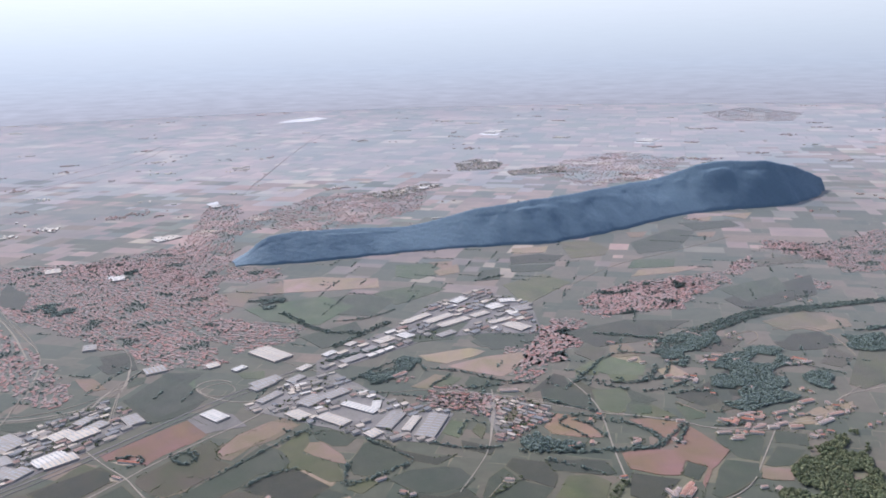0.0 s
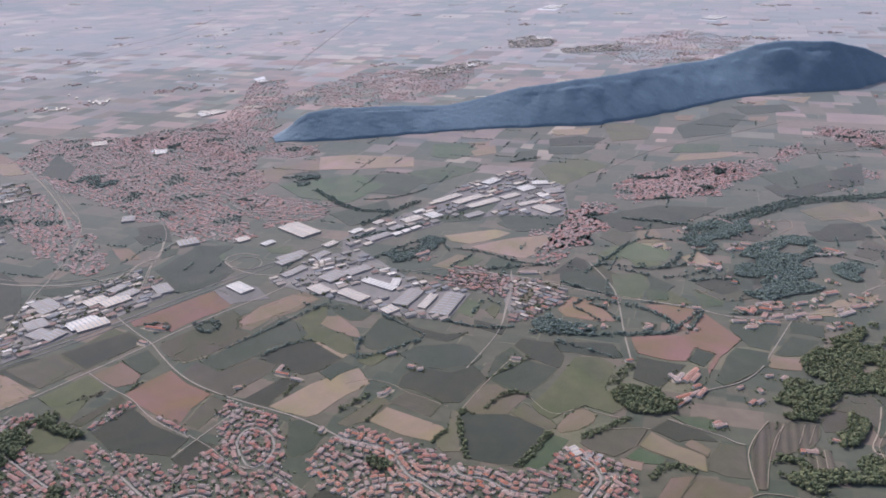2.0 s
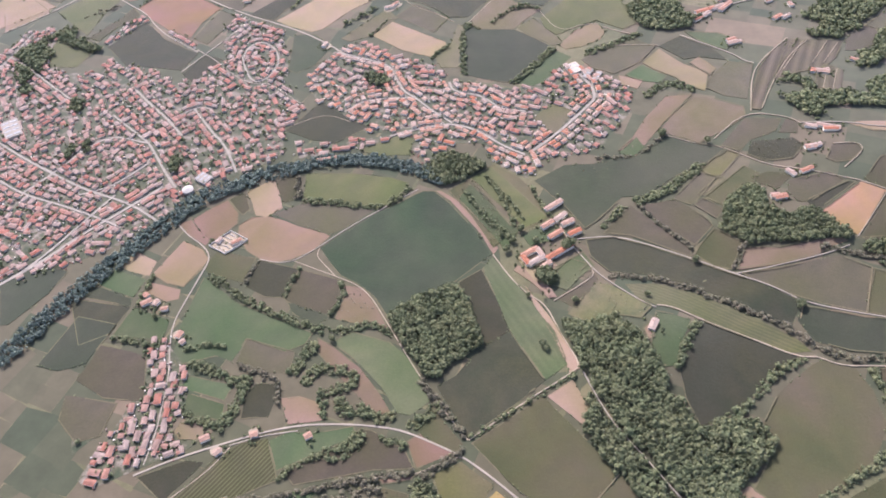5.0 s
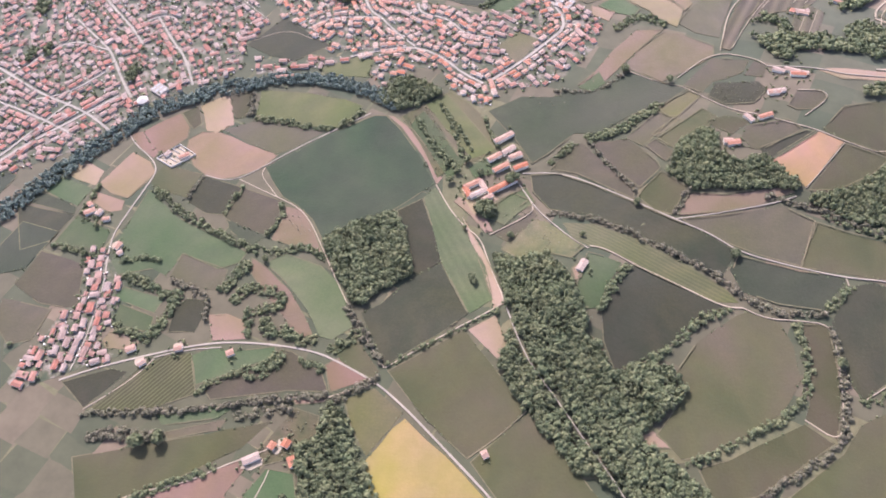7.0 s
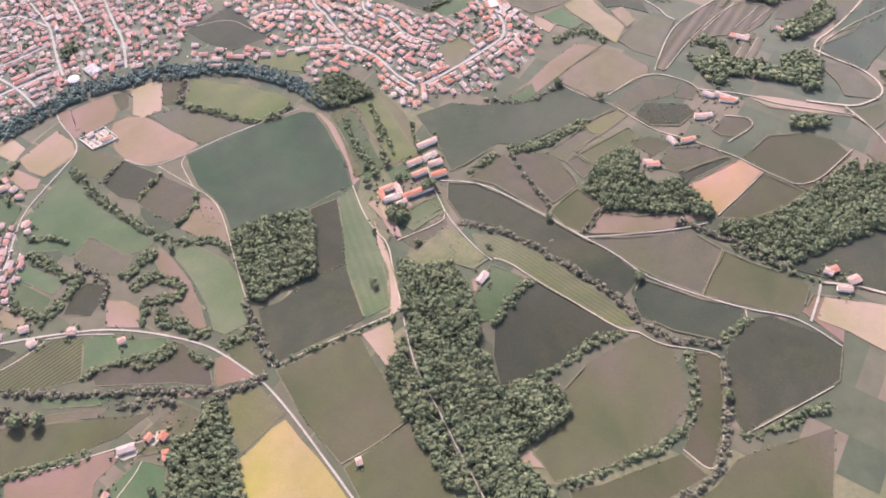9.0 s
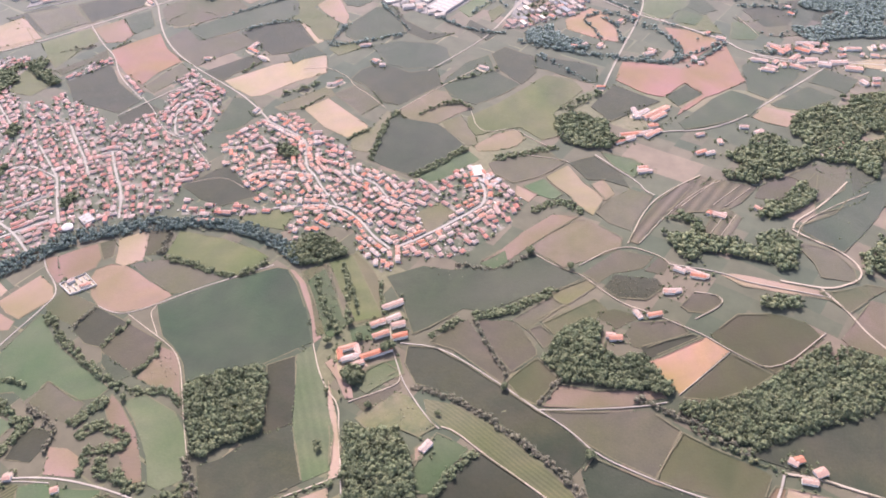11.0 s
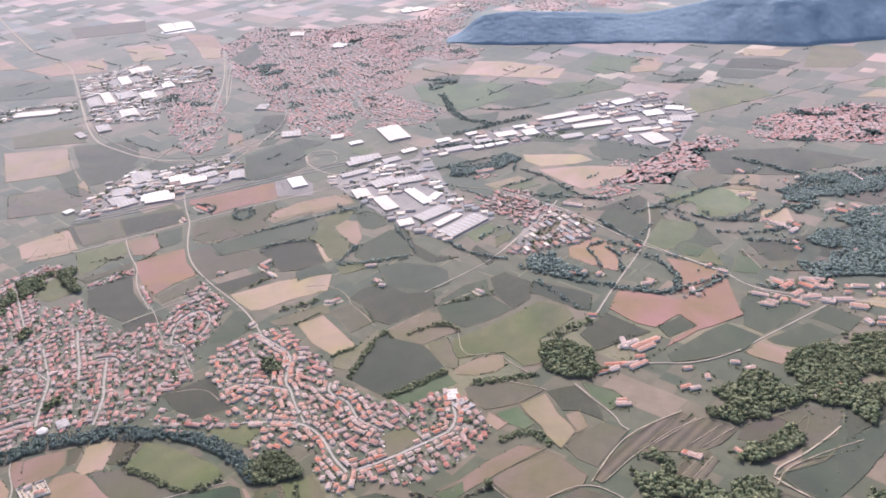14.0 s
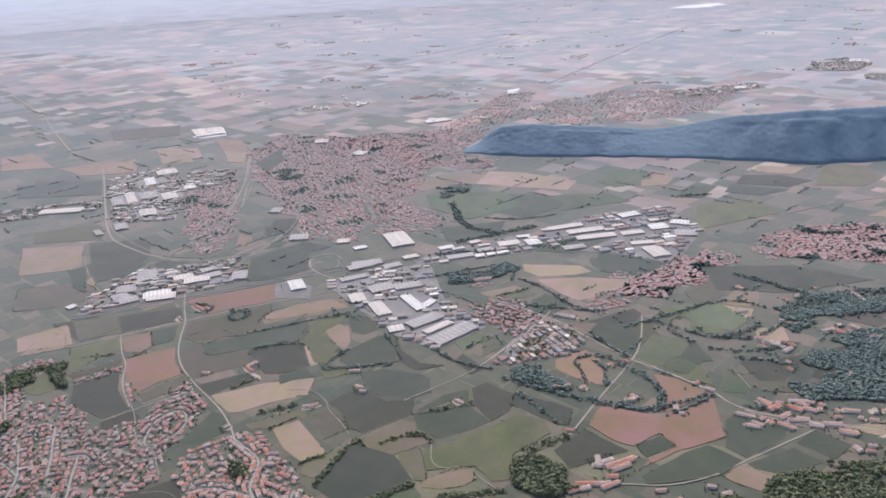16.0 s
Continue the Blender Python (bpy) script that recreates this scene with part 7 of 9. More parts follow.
long_house("villa", (58.3, 289.8), (63.3, 295), 3.4)
long_house("villa", (61.8, 287.2), (67.2, 290.9), 3.4)
long_house("villa", (55.9, 278.3), (61.9, 283.6), 3.4)
long_house("villa", (65, 280.6), (70.7, 284.6), 3.4)
long_house("farm", (238, 265.3), (242.2, 264.1), 4)
long_house("farm", (247.9, 261.4), (252.5, 264.9), 5)
long_house("farm", (243, 257.5), (250.1, 258.2), 3)
long_house("farm", (194.5, 406.1), (202.3, 404.3), 4)
long_house("farm", (215, 418.8), (219.9, 416.2), 3)
long_house("farm", (178.3, 339), (184.5, 340.4), 4)
long_house("farm", (180.9, 356.5), (187.5, 354.8), 3)
long_house("farm", (188.8, 353.3), (197.2, 353.6), 3.4)
long_house("farm", (158.1, 304.8), (162.9, 305.4), 4)
long_house("farm", (167.7, 323.8), (172, 319.2), 3)
long_house("farm", (254.3, 485.8), (260.1, 489.7), 4)
long_house("farm", (247.4, 480.3), (252, 477.5), 3)
long_house("farm", (151.3, 434.8), (157.4, 437.5), 4)
long_house("farm", (139.5, 464.5), (145.3, 470.3), 4)
long_house("farm", (150.4, 470.4), (158.7, 481.9), 4)
long_house("farm", (140.1, 489.8), (148.6, 501.9), 4)
long_house("farm", (150.6, 489.4), (159.1, 501.3), 4)
long_house("farm", (180.5, 461.2), (186.3, 466.4), 3.5)
long_house("farm", (178.4, 480.8), (183.6, 484.1), 3)
long_house("farm", (211.1, 492.1), (216.1, 496.9), 4)
long_house("farm", (227.1, 578.9), (238.8, 576), 4)
long_house("farm", (230.1, 602.5), (240.6, 598.7), 5)
long_house("farm", (220.8, 591.5), (226.8, 601.4), 6)
long_house("farm", (209.7, 568.9), (219.7, 569), 4)
long_house("farm", (200.3, 680.4), (210.4, 678.9), 4)
long_house("farm", (218.3, 676.7), (223.2, 686.2), 5)
long_house("farm", (134.8, 568.1), (141.4, 572.1), 4)
long_house("farm", (178.2, 604), (185.8, 602.6), 4)
long_house("farm", (244.7, 585.4), (254.4, 585.3), 5)
long_house("farm", (260.8, 584.2), (273.3, 585.3), 6)
long_house("farm", (248, 727.6), (256, 725), 5)
long_house("farm", (202, 497.2), (208, 498.4), 3)
long_house("farm", (214.7, 600.9), (222.1, 596.8), 5)
long_house("farm", (235, 608.7), (243, 606.4), 5)
long_house("farm", (195.7, 692.2), (203.8, 694.7), 5)
long_house("farm", (219, 691.5), (225.1, 690), 5)
long_house("farm", (314, 713.8), (322.9, 710.7), 5)
long_house("farm", (331.5, 713.2), (342.8, 715.6), 5)
long_house("farm", (256, 741.4), (265, 736.7), 5)
long_house("farm", (253.6, 808.1), (265.6, 790.8), 4)
long_house("farm", (251.9, 588.1), (264.4, 592.7), 5)
long_house("farm", (286, 587.3), (303.1, 596.7), 5)
long_house("farm", (300.9, 601.8), (316.3, 606.6), 5)
long_house("farm", (236.8, 588.4), (246, 590.1), 5)
long_house("farm", (166, 786.5), (173.5, 781.4), 5)
long_house("farm", (174.2, 732.7), (183.7, 739.5), 5)
long_house("farm", (251.3, 736.1), (249.9, 739.7), 4.1)
long_house("farm", (256.9, 728.2), (258.1, 731.6), 3.0)
long_house("farm", (301.3, 798.2), (303.1, 802.0), 4.2)
long_house("farm", (293.8, 793.4), (295.6, 798.0), 3.5)
long_house("farm", (215.5, 782.1), (214.5, 785.9), 4.1)
long_house("farm", (205.4, 771.0), (207.0, 776.0), 3.1)
long_house("farm", (324.5, 722.4), (327.9, 723.4), 4.0)
long_house("farm", (326.4, 708.5), (328.4, 714.1), 3.5)
long_house("farm", (303.8, 651.9), (306.0, 657.1), 3.5)
long_house("farm", (310.1, 646.4), (308.5, 649.8), 3.2)
long_house("farm", (313.0, 622.1), (311.6, 627.3), 3.9)
long_house("farm", (313.9, 620.1), (318.9, 617.3), 3.7)
long_house("farm", (319.0, 604.8), (321.0, 610.4), 3.8)
long_house("farm", (289.0, 596.1), (294.6, 598.9), 3.8)
long_house("farm", (250.4, 603.6), (248.8, 607.6), 3.7)
long_house("farm", (223.9, 602.8), (227.7, 604.4), 4.0)
long_house("farm", (258.1, 608.8), (261.3, 606.8), 4.0)
long_house("farm", (217.6, 577.6), (220.2, 582.6), 3.5)
long_house("farm", (224.9, 575.4), (224.1, 580.0), 3.5)
long_house("farm", (277.5, 568.4), (282.5, 569.4), 3.1)
long_house("farm", (286.9, 576.2), (292.1, 573.4), 3.3)
long_house("farm", (260.7, 494.5), (258.7, 498.3), 3.1)
long_house("farm", (212.9, 483.5), (218.3, 486.3), 3.3)
long_house("farm", (331.8, 586.6), (334.8, 584.6), 4.0)
long_house("farm", (345.5, 600.7), (348.9, 598.7), 4.0)
long_house("farm", (404.5, 908.5), (406.3, 913.1), 3.8)
long_house("farm", (414.5, 899.4), (420.1, 901.6), 3.6)
long_house("farm", (427.0, 892.4), (428.8, 897.6), 4.1)
long_house("farm", (262.4, 658.6), (263.6, 663.4), 3.7)
long_house("farm", (183.5, 727.0), (189.1, 729.6), 3.4)
long_house("farm", (110.4, 608.4), (112.2, 613.4), 3.1)
long_house("farm", (118.1, 621.9), (122.7, 619.3), 3.4)
long_house("farm", (225.4, 805.4), (228.6, 804.0), 3.1)
long_house("farm", (208.1, 729.3), (211.9, 731.3), 3.5)
long_house("farm", (215.5, 695.9), (218.9, 693.7), 3.9)
long_house("farm", (248.0, 613.1), (251.8, 610.7), 3.9)
long_house("farm", (257.8, 599.1), (262.6, 601.7), 3.2)
long_house("farm", (286.8, 617.4), (285.2, 621.4), 3.4)
long_house("farm", (324.7, 625.0), (325.9, 628.6), 3.7)
long_house("farm", (326.9, 616.3), (330.7, 614.5), 4.0)
long_house("farm", (280.6, 613.9), (279.4, 619.3), 3.3)
long_house("farm", (323.0, 578.9), (325.4, 583.9), 3.0)
long_house("farm", (302.2, 780.4), (300.6, 786.0), 3.7)
long_house("farm", (289.1, 789.1), (293.9, 786.1), 3.1)
long_house("farm", (221.7, 663.4), (225.9, 661.2), 3.6)
long_house("farm", (223.8, 653.7), (228.4, 651.1), 3.3)
long_house("farm", (171.4, 606.4), (173.6, 610.4), 3.2)
long_house("farm", (93.2, 567.7), (94.6, 573.3), 4.2)
long_house("farm", (103.1, 569.5), (105.3, 575.3), 3.9)
long_house("farm", (72.6, 611.9), (77.8, 614.3), 3.8)
long_house("farm", (60.0, 606.5), (65.2, 603.7), 4.0)
long_house("farm", (80.0, 625.4), (83.4, 623.0), 3.0)
long_house("farm", (168.9, 568.7), (166.3, 574.1), 3.7)
long_house("farm", (170.6, 565.7), (174.2, 566.9), 3.6)
long_house("farm", (193.9, 475.7), (192.1, 480.3), 3.5)
long_house("farm", (241.8, 611.1), (245.8, 612.3), 4.0)
long_house("farm", (272.1, 602.7), (273.1, 606.3), 3.3)
long_house("farm", (277.8, 574.0), (283.2, 576.0), 3.2)
long_house("farm", (-41.0, 513.0), (-35.8, 511.0), 4.0)
long_house("farm", (-34.4, 507.3), (-29.6, 509.1), 3.5)
long_house("farm", (-237.0, 573.9), (-232.6, 571.1), 3.6)
long_house("farm", (-156.6, 483.1), (-151.4, 484.9), 3.0)
long_house("farm", (-138.5, 455.3), (-135.1, 456.9), 3.1)
long_house("farm", (-89.5, 431.6), (-88.1, 437.2), 3.1)
long_house("farm", (235.5, 439.3), (237.3, 443.3), 3.4)
long_house("farm", (192.9, 404.1), (194.1, 407.5), 3.2)
long_house("farm", (-131.2, 233.3), (-128.6, 231.7), 3.0)
long_house("farm", (-123.9, 226.6), (-122.7, 230.4), 3.1)
long_house("farm", (-106.5, 209.2), (-105.1, 213.4), 3.5)
long_house("farm", (-59.3, 164.3), (-55.9, 165.7), 3.4)
long_house("farm", (-0.7, 130.4), (0.3, 133.8), 4.1)
long_house("farm", (-5.9, 128.8), (-4.7, 132.0), 3.6)
walled_yard((-109.7, 265.4), (-99.9, 260.7), (-91.1, 270.4), (-101.5, 275.8))

# ---- towns ----
town("village", 4.3, ((-79, 430.4), (-44.1, 413.5)), (-91.3, 398.6), (-81.9, 427.4), (-66.4, 439.5), (-42.5, 425), (-16.9, 415.1), (-8.3, 400.5), (15.1, 397.2), (33.3, 393.4), (59.8, 416.3), (76, 412.6), (94.9, 396.5), (95.8, 373.7), (82, 348), (70.3, 338.7), (49.9, 336), (43.2, 320.3), (29.7, 328.5), (16.7, 346.5), (1.5, 346), (-8.4, 324.8), (-15.7, 335.9), (-34, 354.2), (-46.4, 352.4), (-70.6, 375.3), (-81.8, 380.2))
town("hamlet", 4.4, ((-100.5, 180.7), (-108.6, 203.3)), (-117.4, 208.9), (-110.8, 207.8), (-93.9, 191.2), (-91.3, 175.9), (-96.3, 162.1), (-81.5, 158.2), (-98.4, 148), (-117.5, 136), (-124, 139.7), (-117.8, 163), (-115.5, 176.2), (-117, 193.8))
town("hamlet", 4.4, ((-124.9, 165.1), (-131.7, 151.4)), (-135, 159), (-129.8, 164.6), (-122.5, 165.2), (-122.1, 161.4), (-131.1, 150.2))
town("strip", 4.6, ((-81.1, 335.8), (-33.2, 349.4)), (-86, 342.8), (-60.6, 343.7), (-33.6, 351.8), (-31.3, 347.2), (-59.1, 335.6), (-80.1, 331))
town("near", 4.4, ((-124.4, 373.8), (-90, 333)), (-303.3, 421), (-293.5, 450), (-278.7, 453.4), (-247.2, 428.1), (-259.4, 403.7), (-225.4, 404.4), (-224.1, 419.2), (-201.6, 410.7), (-169.7, 394.2), (-148.3, 417.5), (-157.7, 448), (-156.1, 467.4), (-120.8, 451.5), (-104.8, 406.7), (-106.2, 395.6), (-87.3, 374.8), (-93.6, 347.4), (-89.1, 335.5), (-97.7, 325.7), (-134, 300.1), (-137.4, 283.6), (-157, 263.1), (-175.9, 250.9), (-192.2, 240.8), (-208, 236.3))
town("far", 5.2, ((68.3, 783.2), (139.5, 854.9)), (61.6, 788.1), (137.2, 867.1), (158.7, 861.7), (154.6, 800.7), (105.2, 742), (76.2, 693.9), (64, 701.2))
town("far", 5.2, ((178.4, 901.6), (246.2, 925.3)), (173.8, 935.2), (244.2, 959.2), (278.4, 936.4), (279.5, 889.5), (202.4, 869.5), (166, 880.5))
town("row", 6, ((-24.3, 667.3), (45.1, 647.6)), (-31.4, 670.8), (18.1, 677.4), (65.1, 644.7), (52.4, 629.2), (18.2, 642.5), (-18.6, 645.3))
town("row", 6, ((28, 599.3), (68.3, 635.6)), (31.7, 581.7), (55.9, 620.5), (80.2, 640.4), (76.3, 614), (44.9, 582.3))
town("far", 7.5, ((-304.3, 1462.6), (-54.7, 1528.6)), (-325.7, 1328.8), (-318.6, 1488.4), (-217.5, 1687.2), (15, 1757.4), (-12.9, 1511.1), (-111.1, 1396.1), (-185.7, 1375.3), (-299, 1378.2))
town("far", 10, ((291.4, 1969.4), (628.6, 1998.5)), (258.4, 1930.1), (370.8, 2103.1), (556, 2259.7), (657.5, 2043.7), (506.9, 1774.5), (345.4, 1713.6))
town("far", 5.2, ((484, 1180), (684.3, 1189.3)), (499.5, 1196.4), (579.7, 1166.8), (715.7, 1244.3), (581.1, 1008.8), (526.9, 1015.7), (525.6, 1089.9), (478, 1145.6))
town("far", 5.2, ((184.5, 931.9), (331.8, 986.5)), (182.8, 955.2), (248.9, 996.5), (378.3, 1034.3), (366, 982.2), (272, 889.4), (185.5, 878.5))
town("far", 5.2, ((414.5, 1088.6), (456.9, 1115)), (396, 1060.8), (449.3, 1115.9), (432.5, 1056.2), (389.5, 1005.5))
town("far", 7.5, ((-307.9, 1063.2), (-215.4, 1080.1)), (-299.5, 1089.9), (-220.9, 1115.3), (-200.3, 1078.2), (-271, 1059.7))
town("far", 11, ((1294.1, 3349.8), (1496.3, 3283.9)), (1169.6, 3390.4), (1445.7, 3611.3), (1535.9, 3270.9), (1343.8, 2950.1), (1122.3, 3015.3))
town("far", 7.5, ((-46.1, 713.9), (-22.7, 718.4)), (-48.6, 714.3), (-35.6, 737.6), (-24, 732.3), (-28, 709.5), (-43.4, 700.6))
town("far", 5.2, ((186.5, 909.5), (326.5, 969.6)), (187.2, 949), (257.7, 992.9), (347, 1013.2), (325.9, 946.3), (237.5, 882.3), (178.8, 869.2))
town("far", 5.2, ((500.2, 1189.6), (551.1, 1074.8)), (479.6, 1157.1), (523.9, 1187.9), (564.7, 1103.7), (550.2, 1060.6), (501, 1078))
town("far", 5.2, ((373.8, 1029.9), (421.3, 1082.9)), (374.6, 1022), (422.8, 1097.7), (423.4, 1068.3), (388.4, 1010.8))
town("far", 5.2, ((443.3, 975.2), (472.4, 950.2)), (443.1, 982.6), (463.3, 1006.6), (484.1, 961.1), (467.4, 939), (441.9, 940.3))
town("row", 4.6, ((-235.6, 437.6), (-218.2, 463.9)), (-236.2, 434.5), (-236.3, 444), (-222, 468.5), (-215.4, 461.9), (-229.3, 432))
town("row", 4.6, ((-195.2, 444.4), (-170.3, 427.9)), (-196.3, 447.6), (-191.7, 447.6), (-169.2, 430.4), (-170.8, 423.7))
town("row", 5, ((-12.8, 682.4), (27, 646.4)), (-15.6, 687.5), (11.8, 692.1), (36.5, 652.1), (34, 626.5), (17.7, 629.8), (-11.4, 652.5))
town("far", 4.8, ((-529.4, 1025.5), (-274.9, 837.1)), (-604.8, 1049.2), (-620, 1174), (-505.6, 1176.7), (-403.6, 1185.9), (-289.3, 1071), (-236.8, 939.9), (-273.3, 881.4), (-208.4, 768.5), (-261.3, 749.9), (-338.5, 812.8), (-407.4, 874.7), (-481.6, 920.2))
town("far", 4.8, ((-386.5, 712.9), (-439.1, 830.3)), (-530.3, 850.5), (-500.7, 913.9), (-411, 811.6), (-330.1, 699.7), (-340.8, 673.9), (-414, 725.4))
town("far", 5.0, ((-242, 848), (-164.6, 846)), (-278.4, 889.2), (-238.4, 907), (-147.5, 866.3), (-152.3, 823.9), (-206.9, 793.6))
town("far", 6.0, ((-351, 1183.1), (-361.4, 1478.1)), (-389.1, 1217.3), (-392.8, 1391.3), (-418.3, 1602.4), (-368, 1633.3), (-311.7, 1368.6), (-289.5, 1160.6))
town("far", 4.9, ((90, 747), (147.7, 839.4)), (82.9, 761.7), (93.3, 799.6), (126.4, 857.5), (148.8, 848), (151.4, 822.3), (129.6, 775.5), (111, 746.7), (89.1, 733.1), (68.1, 726.6), (59.7, 706.8), (52.2, 713.4))
town("far", 5.2, ((-509.1, 1170.1), (-469.1, 1205.1)), (-509.1, 1170.1), (-468.1, 1213.4), (-406.1, 1257.7), (-351.3, 1279.9), (-295.7, 1149.1), (-274.7, 1060.1), (-310.9, 1043.4), (-398.6, 1120), (-469.7, 1105.9))
town("far", 5.4, ((-297.3, 1149.3), (-257.3, 1184.3)), (-297.3, 1149.3), (-247.5, 1051.4), (-200.2, 1078.3), (-213.5, 1117.4), (-251.3, 1113.3), (-282.6, 1135.2))
round_tank(-133.4, 303, 2.9, 1.8)

# ---- works ----
shed("white", -170.6, 785.7, 41.9, 23.3, -43)
shed("white", -294.6, 576.8, 25.2, 13.8, 41)
shed("white", -194.8, 645.6, 23.0, 13.5, -42)
shed("cream", -125.7, 641.7, 19.3, 13.3, -44)
shed("cream", -95.3, 630.1, 29.1, 12.4, -39)
shed("white", -75.4, 651.8, 35.3, 9.4, -35)
shed("white", -61.6, 655.5, 15.0, 7.5, 85)
shed("grey", -48.7, 624.6, 31.1, 13.9, 66)
shed("grey", -16, 611.8, 42.0, 16.2, 71)
shed("white", -32.1, 617.3, 27.3, 7.3, 70)
shed("cream", -62.1, 602.1, 12.3, 11.4, 43)
shed("grey", -118.1, 669.2, 22.4, 16.5, 53)
shed("grey", -164, 716, 29.1, 13.0, 42)
shed("grey", -155, 679.6, 25.7, 8.9, 53)
shed("grey", -274.9, 753.8, 19.9, 16.6, 31)
shed("grey", -261.5, 644, 20.4, 14.1, -53)
shed("cream", -293.7, 620.8, 23.5, 15.2, 48)
shed("grey", -343, 605.2, 18.3, 13.6, 60)
shed("grey", -339.3, 577, 17.8, 16.8, -48)
shed("grey", -317.3, 559.4, 17.0, 13.7, 61)
shed("grey", -98.2, 682, 24.1, 12.4, 43)
shed("white", -194.7, 750.2, 13.5, 8.1, 52)
shed("white", -222.3, 760.1, 12.6, 10.9, 40)
shed("grey", -301.6, 644.7, 15.3, 10.0, 64)
shed("grey", -137.3, 719.2, 17.7, 9.8, 53)
shed("grey", -360.7, 822.2, 17.0, 13.3, -73)
shed("cream", -23.8, 882, 37.5, 10.3, 45)
shed("cream", -0.3, 878, 39.7, 11.2, 42)
shed("cream", 15.8, 864.6, 41.3, 10.9, 38)
shed("white", 65, 915.6, 19.4, 16.6, 35)
shed("white", 83, 936.5, 18.3, 12.7, 5)
shed("white", 95.4, 905.2, 21.0, 16.7, 21)
shed("cream", 82.7, 843.6, 27.5, 17.9, -48)
shed("cream", 64, 863, 23.5, 8.7, 33)
shed("white", 26.3, 943.7, 24.1, 12.8, 50)
shed("cream", -58.7, 814.9, 22.0, 12.7, 42)
shed("white", -36.9, 826.3, 16.0, 14.2, -47)
shed("white", -112.2, 781.5, 15.2, 8.1, 50)
shed("grey", -87.6, 764.9, 27.3, 10.3, 43)
shed("grey", -72.8, 789.7, 16.3, 9.3, 50)
shed("cream", 46.3, 888.1, 23.5, 10.5, 38)
shed("white", -92.5, 806.6, 12.5, 7.7, 52)
shed("grey", 5.8, 827.5, 22.3, 10.4, 40)
shed("white", -132.9, 746.4, 15.2, 8.1, 53)
shed("grey", -165.1, 706.8, 25.5, 10.9, 51)
shed("white", -417, 1334.4, 28.5, 25.4, 57)
shed("white", -434.5, 1332.7, 27.1, 12.9, -64)
shed("white", -525.5, 1139.2, 23.6, 19.8, -64)
shed("white", -403.1, 1604.9, 27.5, 18.9, -59)
shed("white", -419.7, 1091.1, 22.6, 15.9, -67)
shed("white", 114.4, 2108.7, 44.1, 30.2, 34)
shed("white", 182.1, 2131.8, 43.0, 36.4, -88)
shed("white", 2.8, 1750.7, 24.8, 18.2, -80)
shed("white", -173.7, 1792.6, 27.2, 26.3, 15)
shed("white", 265.2, 2847, 83.6, 47.1, 63)
shed("white", 693, 2484.4, 82.1, 43.8, 55)
shed("white", -578.9, 800, 51.8, 11.4, -37)
shed("white", -563.9, 815.2, 31.0, 21.1, -36)
shed("white", -615.5, 867.3, 41.0, 12.7, -38)
shed("white", -631, 913.1, 29.0, 26.9, -35)
shed("cream", -535.2, 823.9, 32.9, 18.1, -38)
shed("grey", -581.8, 780.8, 36.1, 14.3, -36)
shed("cream", -776.2, 1133.1, 66.5, 22.3, -38)
shed("cream", -758.8, 1151.4, 60.1, 25.6, -40)
shed("white", -302.8, 579.9, 24.4, 15.6, 47)
shed("grey", -350.1, 613.3, 19.1, 17.9, -36)
shed("cream", -310.2, 620.1, 18.6, 14.1, 51)
shed("cream", -619.1, 727.6, 50.5, 17.8, 32)
shed("white", -507.6, 761.6, 27.7, 18.6, -38)
shed("grey", -495.6, 710.1, 24.4, 14.4, -36)
shed("grey", -327.8, 560.4, 18.0, 14.8, -30)
shed("white", -354.8, 528.4, 7.9, 7.3, 79)
shed("white", -430.7, 1318.5, 23.6, 14.5, -50)
shed("white", -539.1, 864.1, 18.9, 14.3, -39)
shed("grey", -287.8, 634.5, 18.4, 11.9, 57)
shed("grey", -503.7, 684.7, 20.7, 7.9, 153)
shed("cream", 65.2, 412.8, 8.8, 6.2, -56)
shed("grey", 72.7, 407.5, 9.4, 3.0, 66)
shed("grey", 77.5, 404.7, 9.6, 3.0, 66)
shed("grey", -127.7, 312.2, 8.0, 6.3, -29)
shed("grey", -257.8, 348.4, 16.8, 9.6, -52)
works(8.6, 34, (-173.4, 658.6), (-141, 719.5), (-101.1, 731.6), (-52.3, 668), (2.6, 633.6), (-14.6, 583.5), (-57.5, 593.5), (-123.3, 630.1))
works(9.4, 47, (-345.9, 538.1), (-369.7, 625.7), (-319.4, 626.5), (-282.9, 643.2), (-251.1, 637.3), (-284, 585.4), (-336.2, 516.9))
works(7, -39, (34.4, 672.1), (80.7, 643.2), (79.8, 622.2), (35.3, 578.6), (30.4, 622.7))
works(11.7, 44, (-123.2, 763.9), (-47.6, 855.8), (-8.7, 932), (56, 989.4), (108.9, 918.5), (106.5, 821.1), (47.7, 827.4), (-12, 816.2), (-79.3, 759.4), (-119.5, 727.9))
works(7, 43, (-683.6, 853.3), (-655.2, 941.8), (-550.1, 868.7), (-454.4, 752.8), (-518.9, 718.6))
works(7, 33, (-699, 699.8), (-610.4, 780.8), (-575.8, 755.5), (-655.2, 669.1))
works(7, 44, (-347, 521.6), (-370, 586.9), (-367.1, 619.1), (-341.5, 630.2), (-294.4, 691.1), (-257.5, 648.3), (-284.8, 594.1), (-318.6, 539.9))
works(10.1, 38, (-605.5, 925.1), (-543.3, 961.1), (-491.7, 902.4), (-539.8, 858.2))
works(10.1, 44, (208.6, 1957.8), (357.7, 2033.4), (335.6, 1915.3), (206.6, 1887.7))
works(10.1, 44, (-125.1, 1678.2), (16.5, 1809.4), (44.4, 1766.9), (-55.9, 1640.9))
